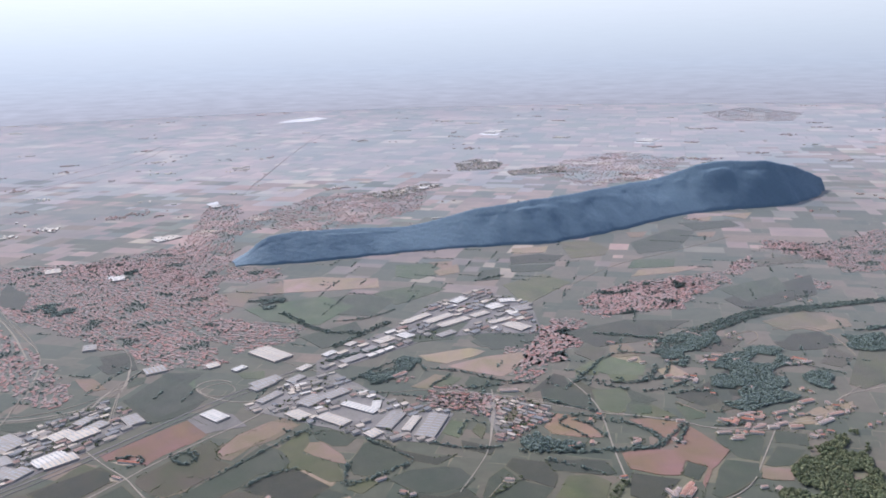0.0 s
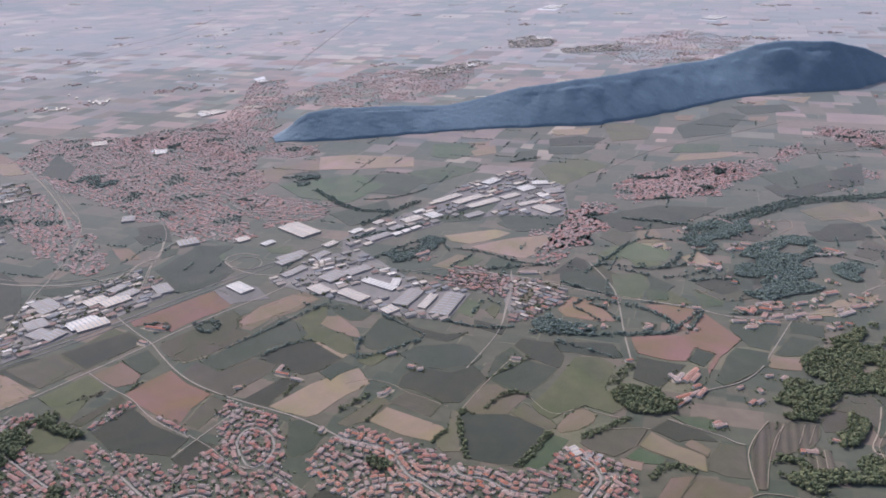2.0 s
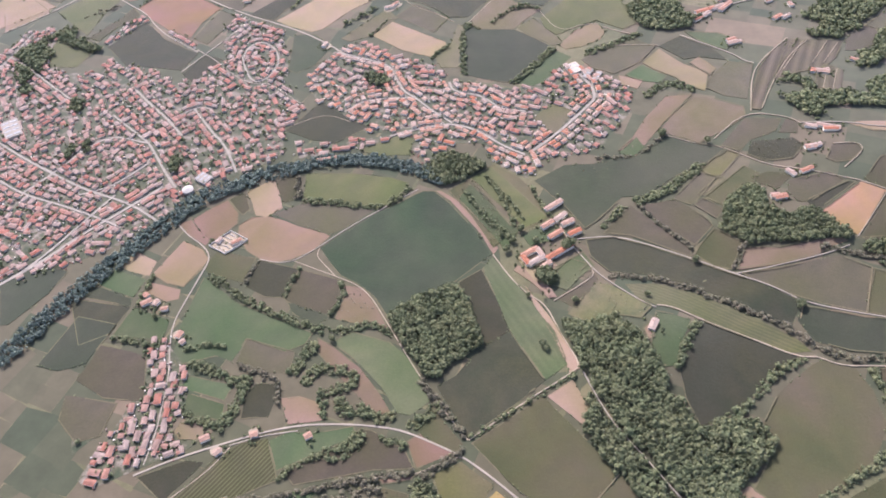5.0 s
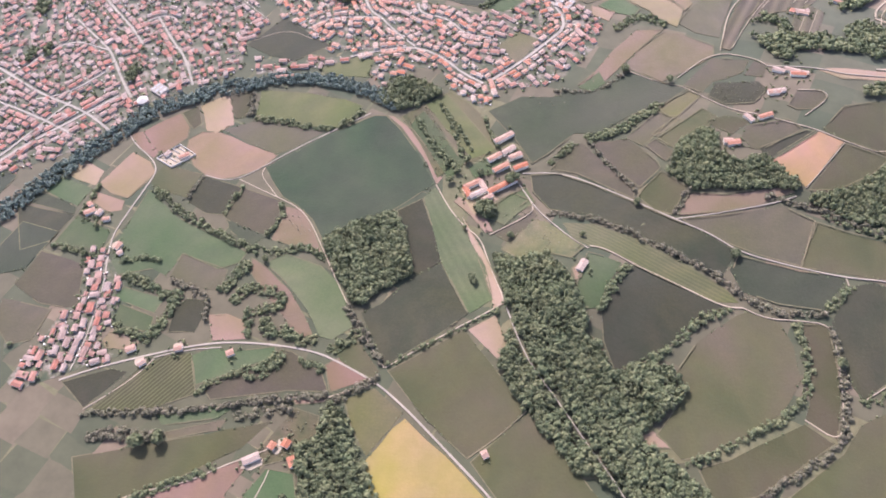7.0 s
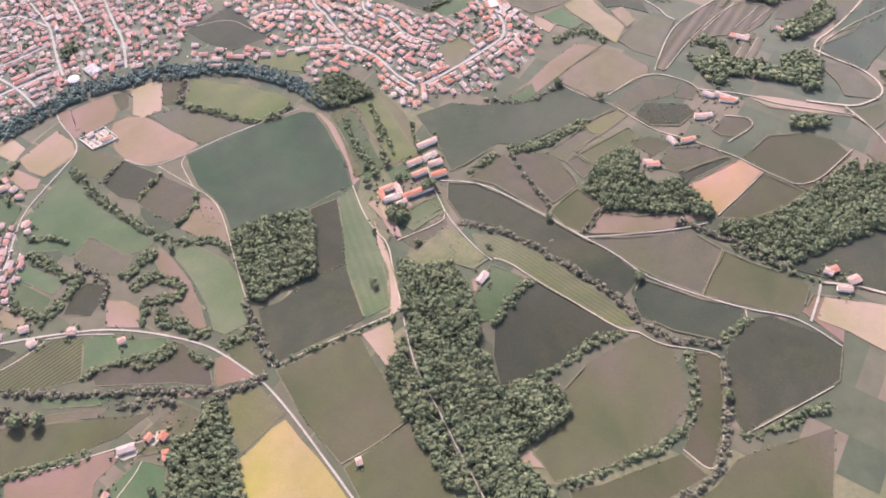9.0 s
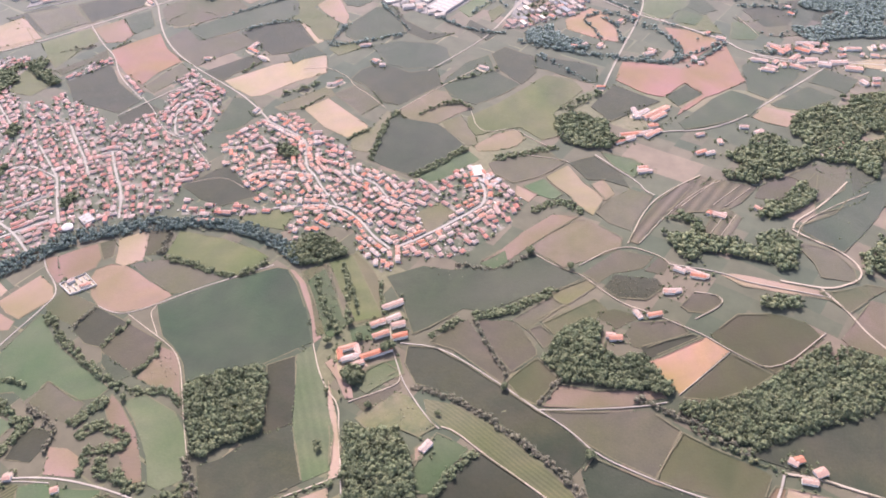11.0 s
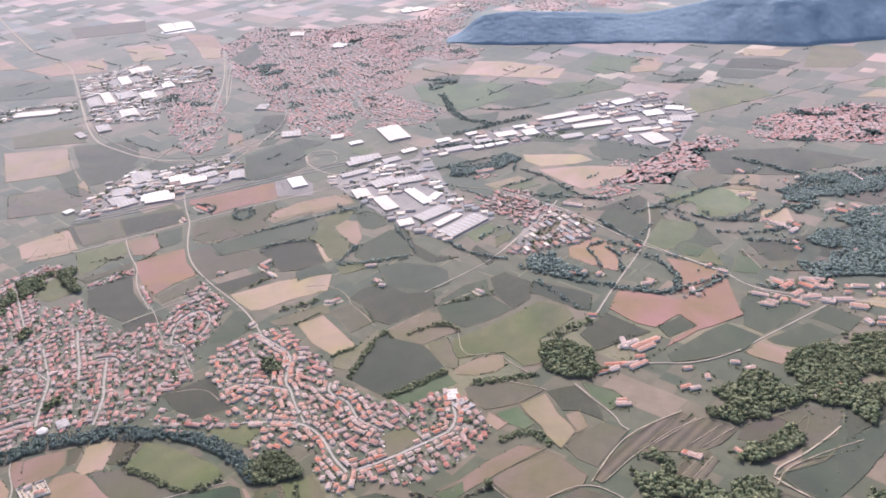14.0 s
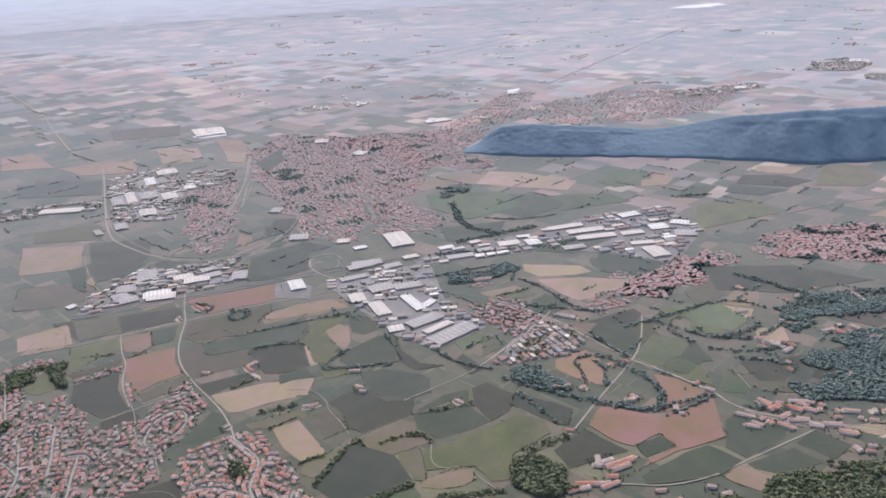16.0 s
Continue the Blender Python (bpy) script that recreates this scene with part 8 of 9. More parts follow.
works(9.4, 44, (94.1, 2107.3), (146.3, 2182.7), (211.9, 2104.1), (185.2, 1990.2), (91.8, 1980.5))

# ---- woods and hedges ----
wood((-12.9, 229.7), (-1.6, 240), (14.4, 248.6), (20.3, 241), (27.6, 224.8), (30.8, 215), (20.2, 207.1), (11.2, 195.8), (6.6, 198.4), (-2.4, 210), (-9.5, 217.9))
wood((2.4, 131.4), (9.8, 136.2), (11.9, 149.8), (16.6, 149.5), (24.2, 133.5), (36.1, 111.8), (10.6, 106.6), (7.4, 121.1))
wood((63.3, 230.6), (74.9, 228.4), (86.5, 231.7), (99.9, 214.6), (104.8, 205.4), (106.6, 194.2), (112.8, 190.4), (117.6, 180.7), (130.1, 185.9), (140.9, 187.2), (145.8, 178.7), (142.4, 171.2), (134, 161.4), (129.5, 156.8), (142.5, 148.4), (153.2, 139.9), (157.4, 135.6), (127.5, 129.5), (115.1, 138.9), (107.4, 138.2), (102.7, 145), (86.1, 159.7), (73.8, 176.8), (73.1, 181.2), (76, 187.2), (74.1, 202.5), (69.4, 213.2))
wood((134.1, 286.4), (140, 306), (149.7, 314.2), (156, 309.4), (155.5, 298.3), (165.6, 293), (175.4, 297.9), (187.9, 287.6), (192.9, 283), (166.5, 278.3), (144.8, 276.4))
wood((193.5, 276.8), (202.4, 281.2), (211.9, 284.4), (226.4, 297.9), (252.8, 330.9), (249.4, 284.7), (225.5, 266.9), (211.8, 268.4), (200.1, 272.1))
wood((223.2, 345.8), (231.9, 351.7), (244.8, 351.1), (236.2, 339.8), (228.2, 342.7))
wood((99.9, 482.4), (110.2, 485.1), (124, 478.1), (137.1, 467.6), (139, 458.2), (131.8, 452.4), (114.3, 449.5), (103.2, 458.7), (93.6, 468.8))
wood((199.1, 464.1), (207.7, 487.9), (227.5, 498.7), (241.3, 524.6), (258.4, 547.9), (311.7, 576.2), (277.9, 468.8), (245.8, 474.9), (226.9, 454.9), (216.8, 441.3), (200.3, 441.1), (193.5, 453.9))
wood((173.9, 391), (185, 401.6), (191.3, 395.5), (190.2, 384.5), (220.2, 385), (228.4, 402.5), (237.6, 397.3), (235.8, 375.5), (226.8, 367.4), (184.9, 361.4), (180.2, 371.3), (170.2, 380))
wood((218.5, 414.8), (234.4, 434), (246.4, 447.5), (242.8, 435.1), (225.8, 409.6), (218.2, 409.2))
wood((52.4, 572.6), (68.4, 584.8), (92.9, 575.5), (100.1, 564.1), (67.9, 562))
wood((-295.2, 427.5), (-286.1, 432.7), (-273.5, 429), (-264.1, 409.2), (-269.6, 391.4), (-276.9, 391.3))
wood((-270.9, 448.7), (-266.6, 454.2), (-239.9, 433.1), (-226.9, 415.7), (-232, 414.4), (-241.7, 426.7))
wood((-13, 332.6), (3.2, 337.5), (15.3, 333.3), (21.6, 327.3), (12.1, 318.8), (2.4, 312.2), (-8.2, 318.2), (-15, 326.3))
orchard(1.6, (4.3, 309.3), (13.6, 318.4), (40.4, 282.2), (36.4, 279.9), (30, 272.4), (18.4, 291.7))
orchard(2.2, (68.8, 330.3), (76.4, 331.2), (88.9, 336), (83.2, 328.2), (68.5, 319.6))
orchard(1.9, (73.8, 229), (78, 238.3), (84.8, 249.2), (94.5, 242.9), (100.7, 236.4), (96.4, 230.2), (86.3, 232.7))
orchard(1.5, (151.9, 336.4), (155.1, 345.5), (173.7, 347.3), (178.2, 342.6), (172.2, 333), (159.7, 331.5))
orchard(1.8, (-13.1, 121.9), (-1, 146.8), (8.4, 145.2), (9.5, 135.7), (1.7, 127.2), (-5.6, 123.7))
orchard(2.5, (-39.8, 243.5), (-37.5, 245), (-27.8, 243.3), (-19.9, 232.7), (-26.1, 225), (-36.6, 226.3))
wood((51.3, 258.4), (55.8, 260.7), (60.6, 258.2), (61.5, 252.7), (57.6, 250.6), (52.3, 253.1))
wood((246.3, 309.5), (258.1, 329.3), (276.9, 328.4), (284.5, 329.5), (283.6, 310), (276.1, 305.3), (253.8, 288.6), (244.9, 282.9))
wood((219.9, 421.1), (231.1, 438.4), (242.7, 453.1), (244.2, 442.8), (234.3, 420.8), (225.8, 415.2))
wood((266.6, 394), (281.6, 427.3), (290.9, 435.1), (287.2, 376.2), (278.8, 373.1), (269.2, 378.5))
wood((229.5, 661.8), (238, 699.5), (257.6, 724), (283.3, 751.3), (316.4, 763.6), (322.9, 741.1), (290, 701.1), (295.4, 655.5), (281.3, 628.7), (246.8, 610), (226.4, 628.2))
wood((290, 701.1), (319.4, 707.9), (346, 688.8), (338.4, 663.7), (310.2, 655.3), (291.1, 643.9))
wood((-210.9, 955.1), (-198.8, 971.7), (-182.2, 974.4), (-183.1, 947.5), (-199.2, 932))
wood((-77.3, 719.7), (-51.9, 756.7), (-30.1, 766.5), (-22, 753.7), (-46, 711.3), (-66.2, 700.2))
wood((-271.5, 895.3), (-250, 896.9), (-243.6, 873.2), (-263.2, 873.4))
wood((-458.5, 983.4), (-433.9, 980.6), (-420.3, 935.8), (-437.1, 937.7))
wood((55.8, 588.9), (68.2, 597.6), (61.9, 571.5), (54.3, 563.2), (51.4, 572.4))
wood((300.2, 757.1), (325.7, 756.7), (323.2, 703.1), (342.6, 690.5), (334.5, 655.3), (301.8, 639), (281.1, 623.1), (296.3, 678.8))
wood((-476.8, 966.7), (-467, 991.9), (-427.7, 943.8), (-437, 929.2))
wood((208.8, 739.4), (234, 778.3), (281.2, 814.7), (281.9, 779.1), (248.2, 754.7), (220.2, 711.4))
wood((409.2, 788.7), (466.9, 809.1), (426.3, 738.1), (391.9, 734))
wood((196.2, 757.9), (222.3, 785), (252.1, 808.9), (281.1, 819.8), (281.7, 790.6), (251.9, 764.1), (213.6, 733.4))
wood((-287, 424.4), (-281.1, 437.1), (-274.1, 452.2), (-245.5, 433.1), (-234.2, 423.3), (-237.4, 419.1), (-269.3, 441.7), (-275.2, 428.9), (-282, 418.3))
wood((-282.5, 415.3), (-269.4, 412.4), (-261.3, 403.7), (-268, 397.7), (-275.4, 403.4))
wood((-271.9, 386.2), (-265.3, 392), (-253.7, 387.8), (-251.2, 378.4), (-260.8, 375.4))
wood((-215.3, 328.3), (-214.6, 338.2), (-205.5, 341), (-200.7, 333.7), (-203.6, 328.7), (-197.9, 319.3), (-208.5, 316.6))
wood((-230.5, 373.6), (-226.3, 376.3), (-222.8, 368.5), (-227, 365.7))
wood((-151.7, 323.6), (-148.3, 330.8), (-143.1, 319.3), (-147.3, 315.5))
wood((-57.3, 401.1), (-46.1, 405.2), (-39.3, 395.5), (-50.4, 391.5))
river(11, (-185.2, 191.8), (-176.4, 208), (-165.3, 233.6), (-147.5, 261.7), (-136, 279.7), (-128.8, 294), (-113.8, 305.2), (-100.6, 313), (-81.2, 322.7))
river(9, (-81.2, 322.7), (-58, 331), (-33.4, 330.6), (-14.4, 324.5), (1.4, 316.5))
belt(4, (-102.8, 246.4), (-90, 238), (-73.8, 230.5), (-60.1, 224.7), (-45.6, 219.5))
belt(2.5, (-85.6, 242.3), (-82.1, 256.6))
belt(2.5, (-64.4, 235.6), (-59.9, 252.9))
belt(2, (-39.5, 226.8), (-35.8, 237.4), (-38.9, 247.2))
belt(4, (-45.7, 219.2), (-30.4, 218.5), (-19.1, 224.4), (-9.7, 217.9))
belt(4, (-76.8, 316.1), (-72.9, 299.9))
belt(4, (-69.7, 298.8), (-54.4, 298.6), (-32, 294.4), (-19.8, 302.5), (-16.1, 312.9))
belt(3, (-131.7, 244.5), (-130.5, 236), (-131.8, 227.3))
belt(3, (-136.6, 207.3), (-121.7, 206.4), (-112.4, 204.9))
belt(3, (-100.7, 204.2), (-91.1, 207.2), (-83.6, 206.7))
belt(6, (-96.9, 196.7), (-80.9, 192), (-69.6, 188.4), (-66.6, 190.2))
belt(6, (-68, 188.4), (-69.9, 175.2), (-72.3, 166.6), (-90.3, 171))
belt(4, (-74, 197.9), (-60, 193.2), (-52.7, 188.6), (-51.6, 180.1))
belt(6, (-50, 195.1), (-47.4, 201.6), (-43.4, 211.3))
belt(6, (-42.8, 190.5), (-39, 199.8), (-31.7, 198.5), (-22.4, 197.3), (-21.5, 191.6), (-35.8, 186))
belt(5, (-33.4, 183.3), (-30.1, 174.7))
belt(6, (-26.3, 184.7), (-23.3, 177.1), (-16.3, 181), (-11.9, 176.5), (-2.4, 177))
belt(6, (3.8, 173.9), (9.6, 177.7), (15.8, 185.7))
belt(3, (6.1, 196.6), (16.2, 184.4), (27.6, 170.8))
belt(2, (30, 170.8), (48, 186.4), (69.5, 202.9))
belt(4, (12.3, 152.6), (19.6, 159), (27.3, 164.1))
belt(3, (-84.8, 131.9), (-54.2, 136.7), (-32.6, 142.5), (-5.1, 151.4), (10.5, 154))
belt(6, (-78.5, 122.2), (-65.8, 125.9), (-49.3, 127))
belt(3, (-41.7, 147), (-42, 150.5), (-29.6, 158.1), (-15.5, 167.2))
belt(6, (-25.4, 157.6), (-12.9, 162.9), (-16.3, 170))
belt(5, (-6, 168), (4.8, 164.8))
belt(5, (-23.7, 139.1), (-13.9, 143.5), (-3.3, 147))
belt(8, (9.9, 149.4), (16.9, 145.9), (20.9, 137.5), (28, 129.5), (35.7, 116))
belt(4, (-51.7, 103.4), (-42.4, 107.5), (-24.3, 119.2))
belt(6, (97.1, 304.2), (110.9, 311.5), (123.1, 322.1), (129.2, 330.8))
belt(4, (81.2, 287.3), (91, 301.5))
belt(1.5, (97.6, 302.5), (105.6, 292.6), (120.9, 273.8))
belt(3, (138.9, 263.4), (143.8, 276))
belt(3, (83.9, 255.9), (97.5, 256), (112.9, 252), (128.2, 245.9), (145.5, 239.3), (160, 230.7), (167.2, 223.7), (180.7, 218.2), (198.3, 220.1))
belt(3, (110.6, 206.5), (114.7, 218.3), (120.4, 230.7))
belt(4, (119.9, 181.2), (130, 187.1), (140, 196.9), (150, 210.9), (161.2, 217.7))
belt(4, (187.5, 214.2), (190.8, 199.6), (190.9, 185.3), (185.9, 176.1), (169.8, 163.6), (152.4, 151.2), (146.7, 149))
belt(3, (200.8, 214.1), (202.8, 201.9), (204.1, 183.2), (201.8, 164.5), (185.9, 151.6), (172.7, 140.8))
belt(5, (210.1, 183), (222.3, 191.2), (241.3, 204.2))
belt(4, (200.5, 221.8), (209.3, 235.4))
belt(3, (176.5, 276.3), (188.3, 274.1), (202.5, 270.8), (211.7, 266.6), (223.6, 263.4))
belt(2, (149.7, 313.5), (140.1, 304.5))
belt(2, (112, 354.8), (107, 345), (94.2, 335.3), (76.9, 337.1))
belt(6, (104.1, 387), (116.1, 400.1), (129.5, 391))
belt(6, (70.5, 427), (89.4, 439.1), (102.4, 448.4))
belt(6, (30.3, 398.1), (41.3, 415.1), (51.4, 433))
belt(4, (-2.4, 458), (-3.8, 442.6), (1.5, 406.1))
belt(3, (-150.6, 527.7), (-134.3, 544.1), (-116.6, 552.4))
belt(5, (72.4, 562.8), (96.1, 559.1), (120.5, 562.1), (156.1, 559.9), (160.1, 581.4), (143.1, 601.7))
belt(4, (66, 550.2), (105.8, 525.7))
belt(8, (98.1, 488.7), (114.9, 514.2))
belt(4, (-81, 528), (-78.7, 544.3), (-77.4, 557.1))
belt(5, (-78.3, 524), (-53.7, 537.5), (-32.9, 554.8))
belt(5, (-82, 456.4), (-70.8, 467.2), (-64.7, 476.9))
belt(2, (-211.9, 573.1), (-204.7, 585), (-190, 571.9), (-199.1, 562.1), (-211.9, 573.1))
belt(3, (-252.4, 577.4), (-238, 581.8), (-230.2, 572.5), (-240.6, 563.6))
belt(3, (13.5, 460.7), (27.4, 479.1), (42.3, 475.6))
belt(3, (164.8, 559.8), (185.6, 597.1))
belt(3, (4.9, 452.2), (-2.8, 458.7))
belt(2, (-61.6, 445.4), (-53.2, 463.2))
belt(2, (15.4, 496.9), (43.7, 523.1))
belt(3, (-11.7, 435), (-20.3, 422.2))
belt(2, (-228.7, 478.9), (-223.2, 491.4))
belt(1.5, (21.6, 320.3), (31.5, 306.4), (39, 287))
belt(2, (44.4, 315), (55.4, 294))
belt(4, (-121.5, 471.9), (-115.8, 489.8))
belt(2, (-263.2, 464.6), (-242.9, 478.9))
belt(3, (12.5, 309.2), (20.1, 296.7), (27.3, 288.2), (39.4, 276.9))
belt(1.2, (23.2, 320.8), (32.1, 308), (43.3, 290.8))
belt(3, (221.5, 262.3), (236.2, 276), (253.8, 287.8), (276.1, 303.8))
belt(2.5, (200.6, 269.1), (214.8, 263.5), (226, 261.5), (237.1, 258.2))
belt(14, (211, 758.7), (239.4, 788), (264.6, 793.8))
belt(12, (265.8, 797.1), (315, 833), (356.1, 857.4))
belt(9, (356.1, 857.4), (425.5, 869.8), (537.5, 895.4))
belt(4, (152.6, 694.5), (179.1, 679.1), (195.4, 717.5))
belt(4, (102.6, 673.9), (146.8, 736.7))
belt(4, (-116.6, 882.2), (-79.4, 887.9), (-48.2, 919.3))
belt(5, (51.9, 1025.6), (90.8, 1047.8))
belt(4, (134.7, 683.4), (156.2, 668.8))
belt(4, (-12.5, 733.9), (11.3, 726.7), (47.1, 699.9), (66.8, 693.3))
belt(5, (48.3, 564.7), (77.7, 560.2), (115, 557.6), (140.3, 560.3), (157.7, 564.9))
belt(4, (90.7, 618.6), (109.3, 623.8), (123.3, 608.1))
belt(3, (146.8, 738.5), (170.6, 759.3), (195.5, 751.7))
belt(3, (174, 686.1), (196.9, 692), (210.6, 724))
belt(4, (190, 656.3), (212.1, 661.9), (229.4, 656.1))
belt(3, (327.4, 715.9), (358.2, 684.3))
belt(3, (205.6, 593.1), (235.5, 593.1))
belt(2, (-214.8, 579.2), (-199.3, 586.8), (-190.4, 575.2), (-198.1, 562.1), (-214.4, 579.2))
belt(2, (-177.8, 538.9), (-141.3, 584.4), (-111.9, 619.3))
belt(4, (123.2, 611.4), (151.5, 596.5), (157.9, 568.7), (138.4, 559.8))
belt(3, (155.2, 564.3), (181, 596.2))
belt(4, (116.9, 694.1), (145, 687.5), (172.4, 681), (191.2, 710.8))
belt(4, (169.9, 663.8), (198.2, 668.9), (226.9, 697.6))
belt(2, (4.3, 597.8), (14.4, 623), (26.1, 612.6))
belt(2, (-66.5, 593.6), (-32, 560.6))
belt(3, (-87.7, 711.6), (-60.5, 744), (-30.9, 771.3), (-17.4, 729.3))
belt(5, (-78.2, 717.8), (-49.2, 736.9), (-24.5, 756.8))
belt(4, (3.7, 715.6), (-14.9, 691.1))
belt(3, (103.4, 582.7), (79.6, 617), (105.7, 611.6), (118.2, 582.6))
belt(4, (124.1, 621.6), (81.2, 654.2))
belt(3, (35.4, 573.9), (14.1, 569.4), (-16.8, 583.5))
belt(3, (14.8, 684.3), (78.3, 695.1))
belt(8, (-225.2, 967.9), (-185.6, 974.8))
belt(10, (-177.7, 919.1), (-125.6, 845.8), (-83.4, 841.4))
belt(10, (-109.9, 801.4), (-54, 875.3))
belt(14, (220.6, 783.3), (288.9, 828.5), (354.8, 869.7), (408.2, 873.9), (515.2, 893.5))
belt(8, (158.8, 815.5), (223, 791.4))
belt(10, (-112.2, 762.8), (-47, 803.1))
tree(53.2, 253.6, 2.6, 4.5)
tree(58.5, 253.9, 2.6, 4.8)
tree(63.9, 273.5, 2.2, 4.0)
tree(42.1, 283.7, 1.8, 3.4)
tree(50, 276.6, 1.8, 3.4)
tree(36.7, 270.3, 1.8, 3.4)
tree(38.8, 276.2, 1.5, 3)
tree(54.8, 243.8, 0.5, 4.2, True)
tree(57.4, 245.1, 0.5, 4.0, True)
tree(111.1, 353.3, 2.2, 4)
tree(133.2, 346.9, 1.8, 3.2)
tree(164.2, 244.5, 2.0, 3.5)
tree(122.2, 267.2, 1.6, 3)
tree(69.3, 241.1, 1.5, 2.6)
tree(66, 275.2, 2.5, 4.2)
tree(32.8, 280, 1.4, 2.6)
tree(-57.8, 123.7, 3.0, 5.0)
tree(-50.7, 126.1, 3.0, 5.2)
tree(57.9, 215.1, 1.3, 2.4)
tree(48.3, 243.9, 1.2, 2.2)
tree(5.3, 111.4, 1.6, 3.0)
tree(203.1, 198.3, 2.0, 3.4)
tree(100.1, 244.1, 1.4, 2.6)
tree(111.1, 353.2, 1.6, 3.0)
tree(-121.4, 220.7, 1.3, 2.2)
tree(-35.7, 213.8, 1.6, 3)
tree(56.5, 217.4, 1.5, 2.8)


# ---- hedges of the far plain ----
def far_hedges():
    rng = random.Random(11)
    spots = []
    for (ax, ay, _), (bx, by, _) in BORDERS:
        for x, y, dx, dy in along([(ax, ay), (bx, by)], 3.4):
            if rng.random() < 0.75:
                spots.append((x + rng.uniform(-1, 1), y + rng.uniform(-1, 1), rng.uniform(0.8, 1.8), rng.uniform(1.0, 2.2)))
    scatter("far_hedgerows", spots[:7000], 1, HAZY_WOODLAND, "distant dark hedgerows between the fields", "hedgerow", rng)


far_hedges()
scatter("garden_trees", HOUSE_TREES, 2, LEAVES, "garden trees round the farmhouses", "trees")


# ---- far farms and works ----
def far_buildings():
    """Specks of roofs over the far plain: hamlets, farms and pale glasshouses, in loose clusters."""
    rng = random.Random(23)
    walls, roofs = ([], []), ([], [])
    pale = ([], [])
    for _ in range(280):
        y = 1350 + 3200 * rng.random() ** 1.5
        x = rng.uniform(-0.72, 0.72) * (y + 300) + 60
        big = rng.random() < 0.34
        for _ in range(rng.choice((1, 2, 3, 5, 9, 16))):
            px, py = x + rng.gauss(0, 14), y + rng.gauss(0, 10)
            a = rng.choice((0.3, 1.87)) + rng.uniform(-0.1, 0.1)
            k = rng.uniform(0.9, 1.5) * (1 + y / 4000)
            if big:
                m = pose(px, py, 0.1, 0, 0, math.degrees(a)) @ Matrix.Diagonal((k * rng.uniform(0.9, 2.4), k * rng.uniform(0.7, 1.2), 1.2, 1))
                pairs = zip((pale, pale), SHAPES[1])
            else:
                m = pose(px, py, 0.1, 0, 0, math.degrees(a)) @ Matrix.Diagonal((k, k, 1.1, 1))
                pairs = zip((walls, roofs), SHAPES[rng.randrange(8)])
            for store, (sv, sf) in pairs:
                b = len(store[0])
                store[0].extend(tuple(m @ Vector(p)) for p in sv)
                store[1].extend(tuple(q + b for q in g) for g in sf)
    b = len(walls[0])
    ob = mesh_object("far_farms", walls[0] + roofs[0], walls[1] + [tuple(q + b for q in g) for g in roofs[1]], [PLASTER_STUFF, TILES_STUFF], [0] * len(walls[1]) + [1] * len(roofs[1]))
    tagged(ob, "scattered farms and hamlets with tiled roofs", "houses", kind="stuff")
    tagged(mesh_object("far_works", *pale, [PLASTER_STUFF]), "scattered distant halls with pale roofs", "warehouses", kind="stuff")


far_buildings()


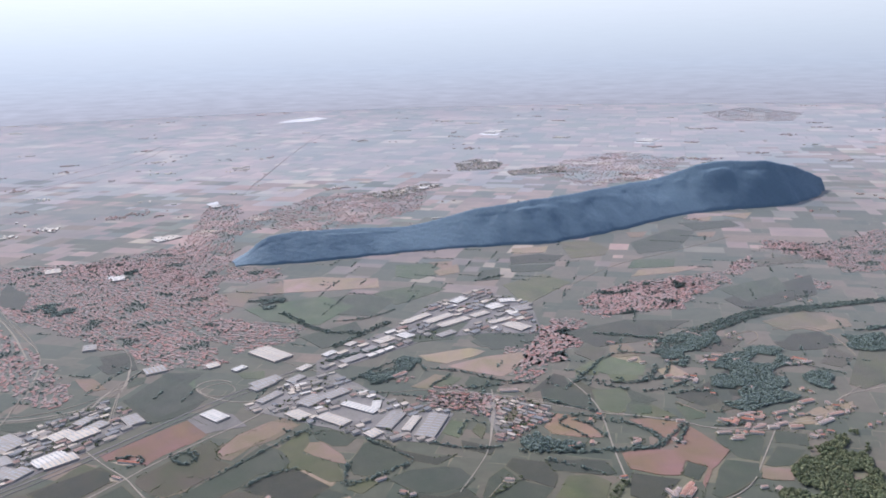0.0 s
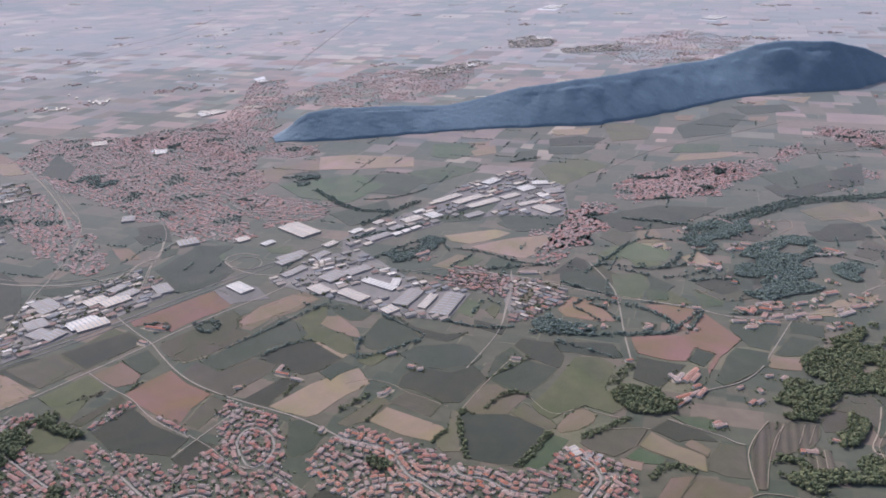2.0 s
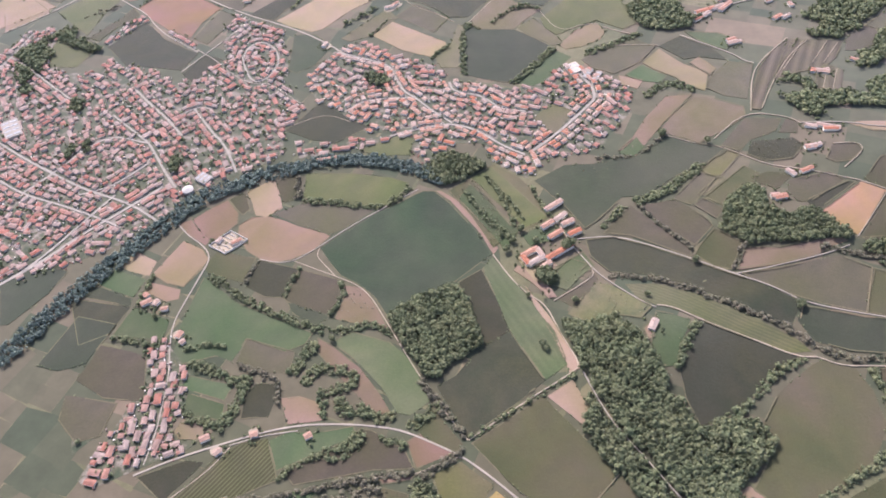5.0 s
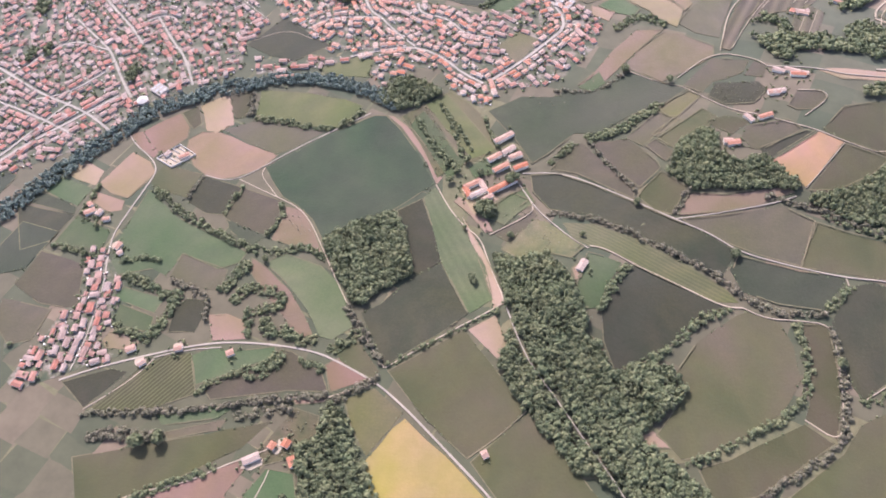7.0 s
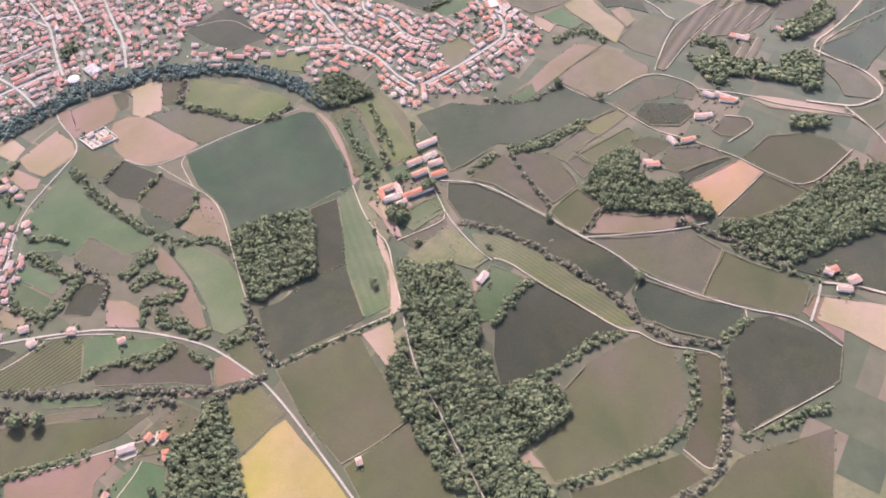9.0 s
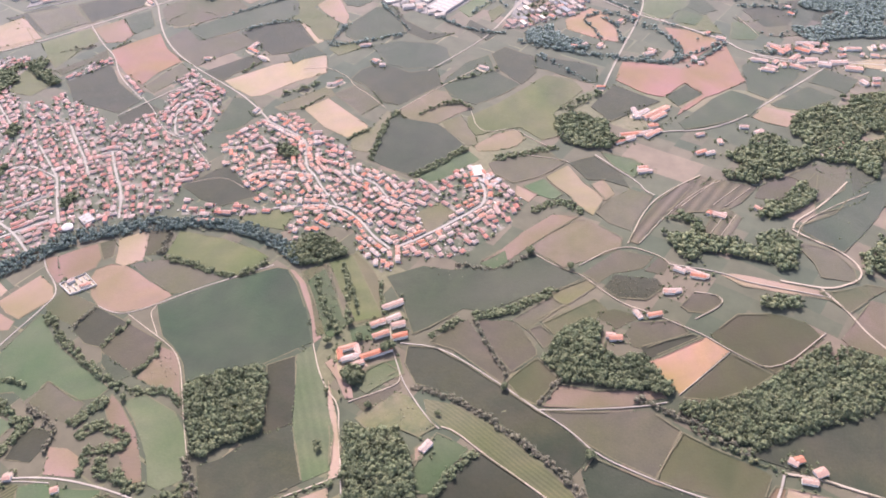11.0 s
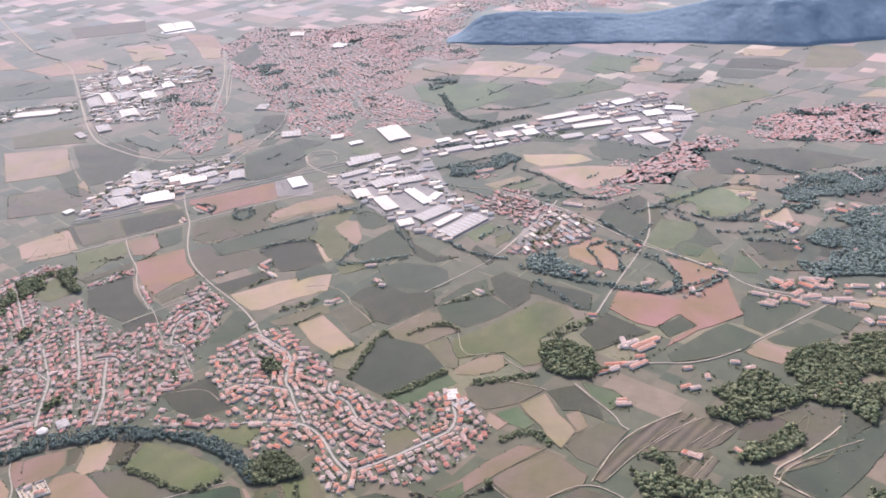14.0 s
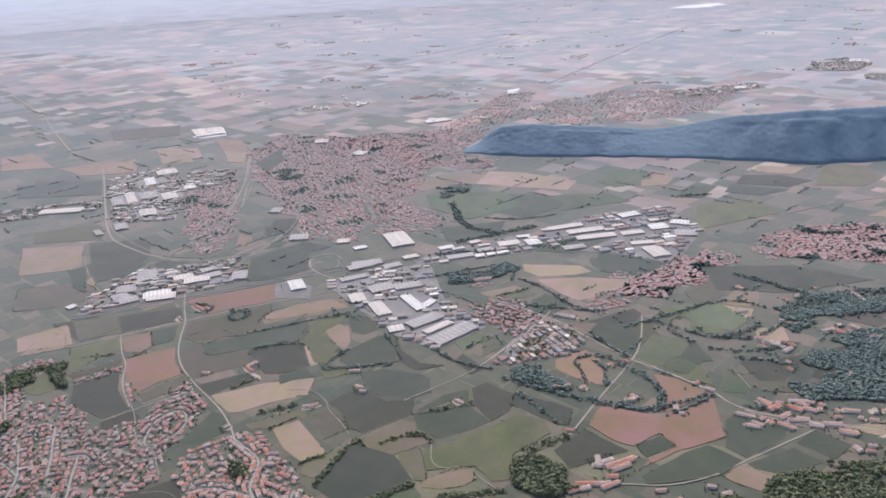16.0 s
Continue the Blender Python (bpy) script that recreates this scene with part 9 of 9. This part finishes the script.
# ---- the hazy distance where land and sky meet ----
def backdrop():
    """A far curved screen of painted glowing haze, ground-coloured at its foot, sky-coloured above."""
    m = bpy.data.materials.new("hazy_distance")
    m.use_nodes = True
    nodes, links = m.node_tree.nodes, m.node_tree.links
    nodes.remove(nodes["Principled BSDF"])
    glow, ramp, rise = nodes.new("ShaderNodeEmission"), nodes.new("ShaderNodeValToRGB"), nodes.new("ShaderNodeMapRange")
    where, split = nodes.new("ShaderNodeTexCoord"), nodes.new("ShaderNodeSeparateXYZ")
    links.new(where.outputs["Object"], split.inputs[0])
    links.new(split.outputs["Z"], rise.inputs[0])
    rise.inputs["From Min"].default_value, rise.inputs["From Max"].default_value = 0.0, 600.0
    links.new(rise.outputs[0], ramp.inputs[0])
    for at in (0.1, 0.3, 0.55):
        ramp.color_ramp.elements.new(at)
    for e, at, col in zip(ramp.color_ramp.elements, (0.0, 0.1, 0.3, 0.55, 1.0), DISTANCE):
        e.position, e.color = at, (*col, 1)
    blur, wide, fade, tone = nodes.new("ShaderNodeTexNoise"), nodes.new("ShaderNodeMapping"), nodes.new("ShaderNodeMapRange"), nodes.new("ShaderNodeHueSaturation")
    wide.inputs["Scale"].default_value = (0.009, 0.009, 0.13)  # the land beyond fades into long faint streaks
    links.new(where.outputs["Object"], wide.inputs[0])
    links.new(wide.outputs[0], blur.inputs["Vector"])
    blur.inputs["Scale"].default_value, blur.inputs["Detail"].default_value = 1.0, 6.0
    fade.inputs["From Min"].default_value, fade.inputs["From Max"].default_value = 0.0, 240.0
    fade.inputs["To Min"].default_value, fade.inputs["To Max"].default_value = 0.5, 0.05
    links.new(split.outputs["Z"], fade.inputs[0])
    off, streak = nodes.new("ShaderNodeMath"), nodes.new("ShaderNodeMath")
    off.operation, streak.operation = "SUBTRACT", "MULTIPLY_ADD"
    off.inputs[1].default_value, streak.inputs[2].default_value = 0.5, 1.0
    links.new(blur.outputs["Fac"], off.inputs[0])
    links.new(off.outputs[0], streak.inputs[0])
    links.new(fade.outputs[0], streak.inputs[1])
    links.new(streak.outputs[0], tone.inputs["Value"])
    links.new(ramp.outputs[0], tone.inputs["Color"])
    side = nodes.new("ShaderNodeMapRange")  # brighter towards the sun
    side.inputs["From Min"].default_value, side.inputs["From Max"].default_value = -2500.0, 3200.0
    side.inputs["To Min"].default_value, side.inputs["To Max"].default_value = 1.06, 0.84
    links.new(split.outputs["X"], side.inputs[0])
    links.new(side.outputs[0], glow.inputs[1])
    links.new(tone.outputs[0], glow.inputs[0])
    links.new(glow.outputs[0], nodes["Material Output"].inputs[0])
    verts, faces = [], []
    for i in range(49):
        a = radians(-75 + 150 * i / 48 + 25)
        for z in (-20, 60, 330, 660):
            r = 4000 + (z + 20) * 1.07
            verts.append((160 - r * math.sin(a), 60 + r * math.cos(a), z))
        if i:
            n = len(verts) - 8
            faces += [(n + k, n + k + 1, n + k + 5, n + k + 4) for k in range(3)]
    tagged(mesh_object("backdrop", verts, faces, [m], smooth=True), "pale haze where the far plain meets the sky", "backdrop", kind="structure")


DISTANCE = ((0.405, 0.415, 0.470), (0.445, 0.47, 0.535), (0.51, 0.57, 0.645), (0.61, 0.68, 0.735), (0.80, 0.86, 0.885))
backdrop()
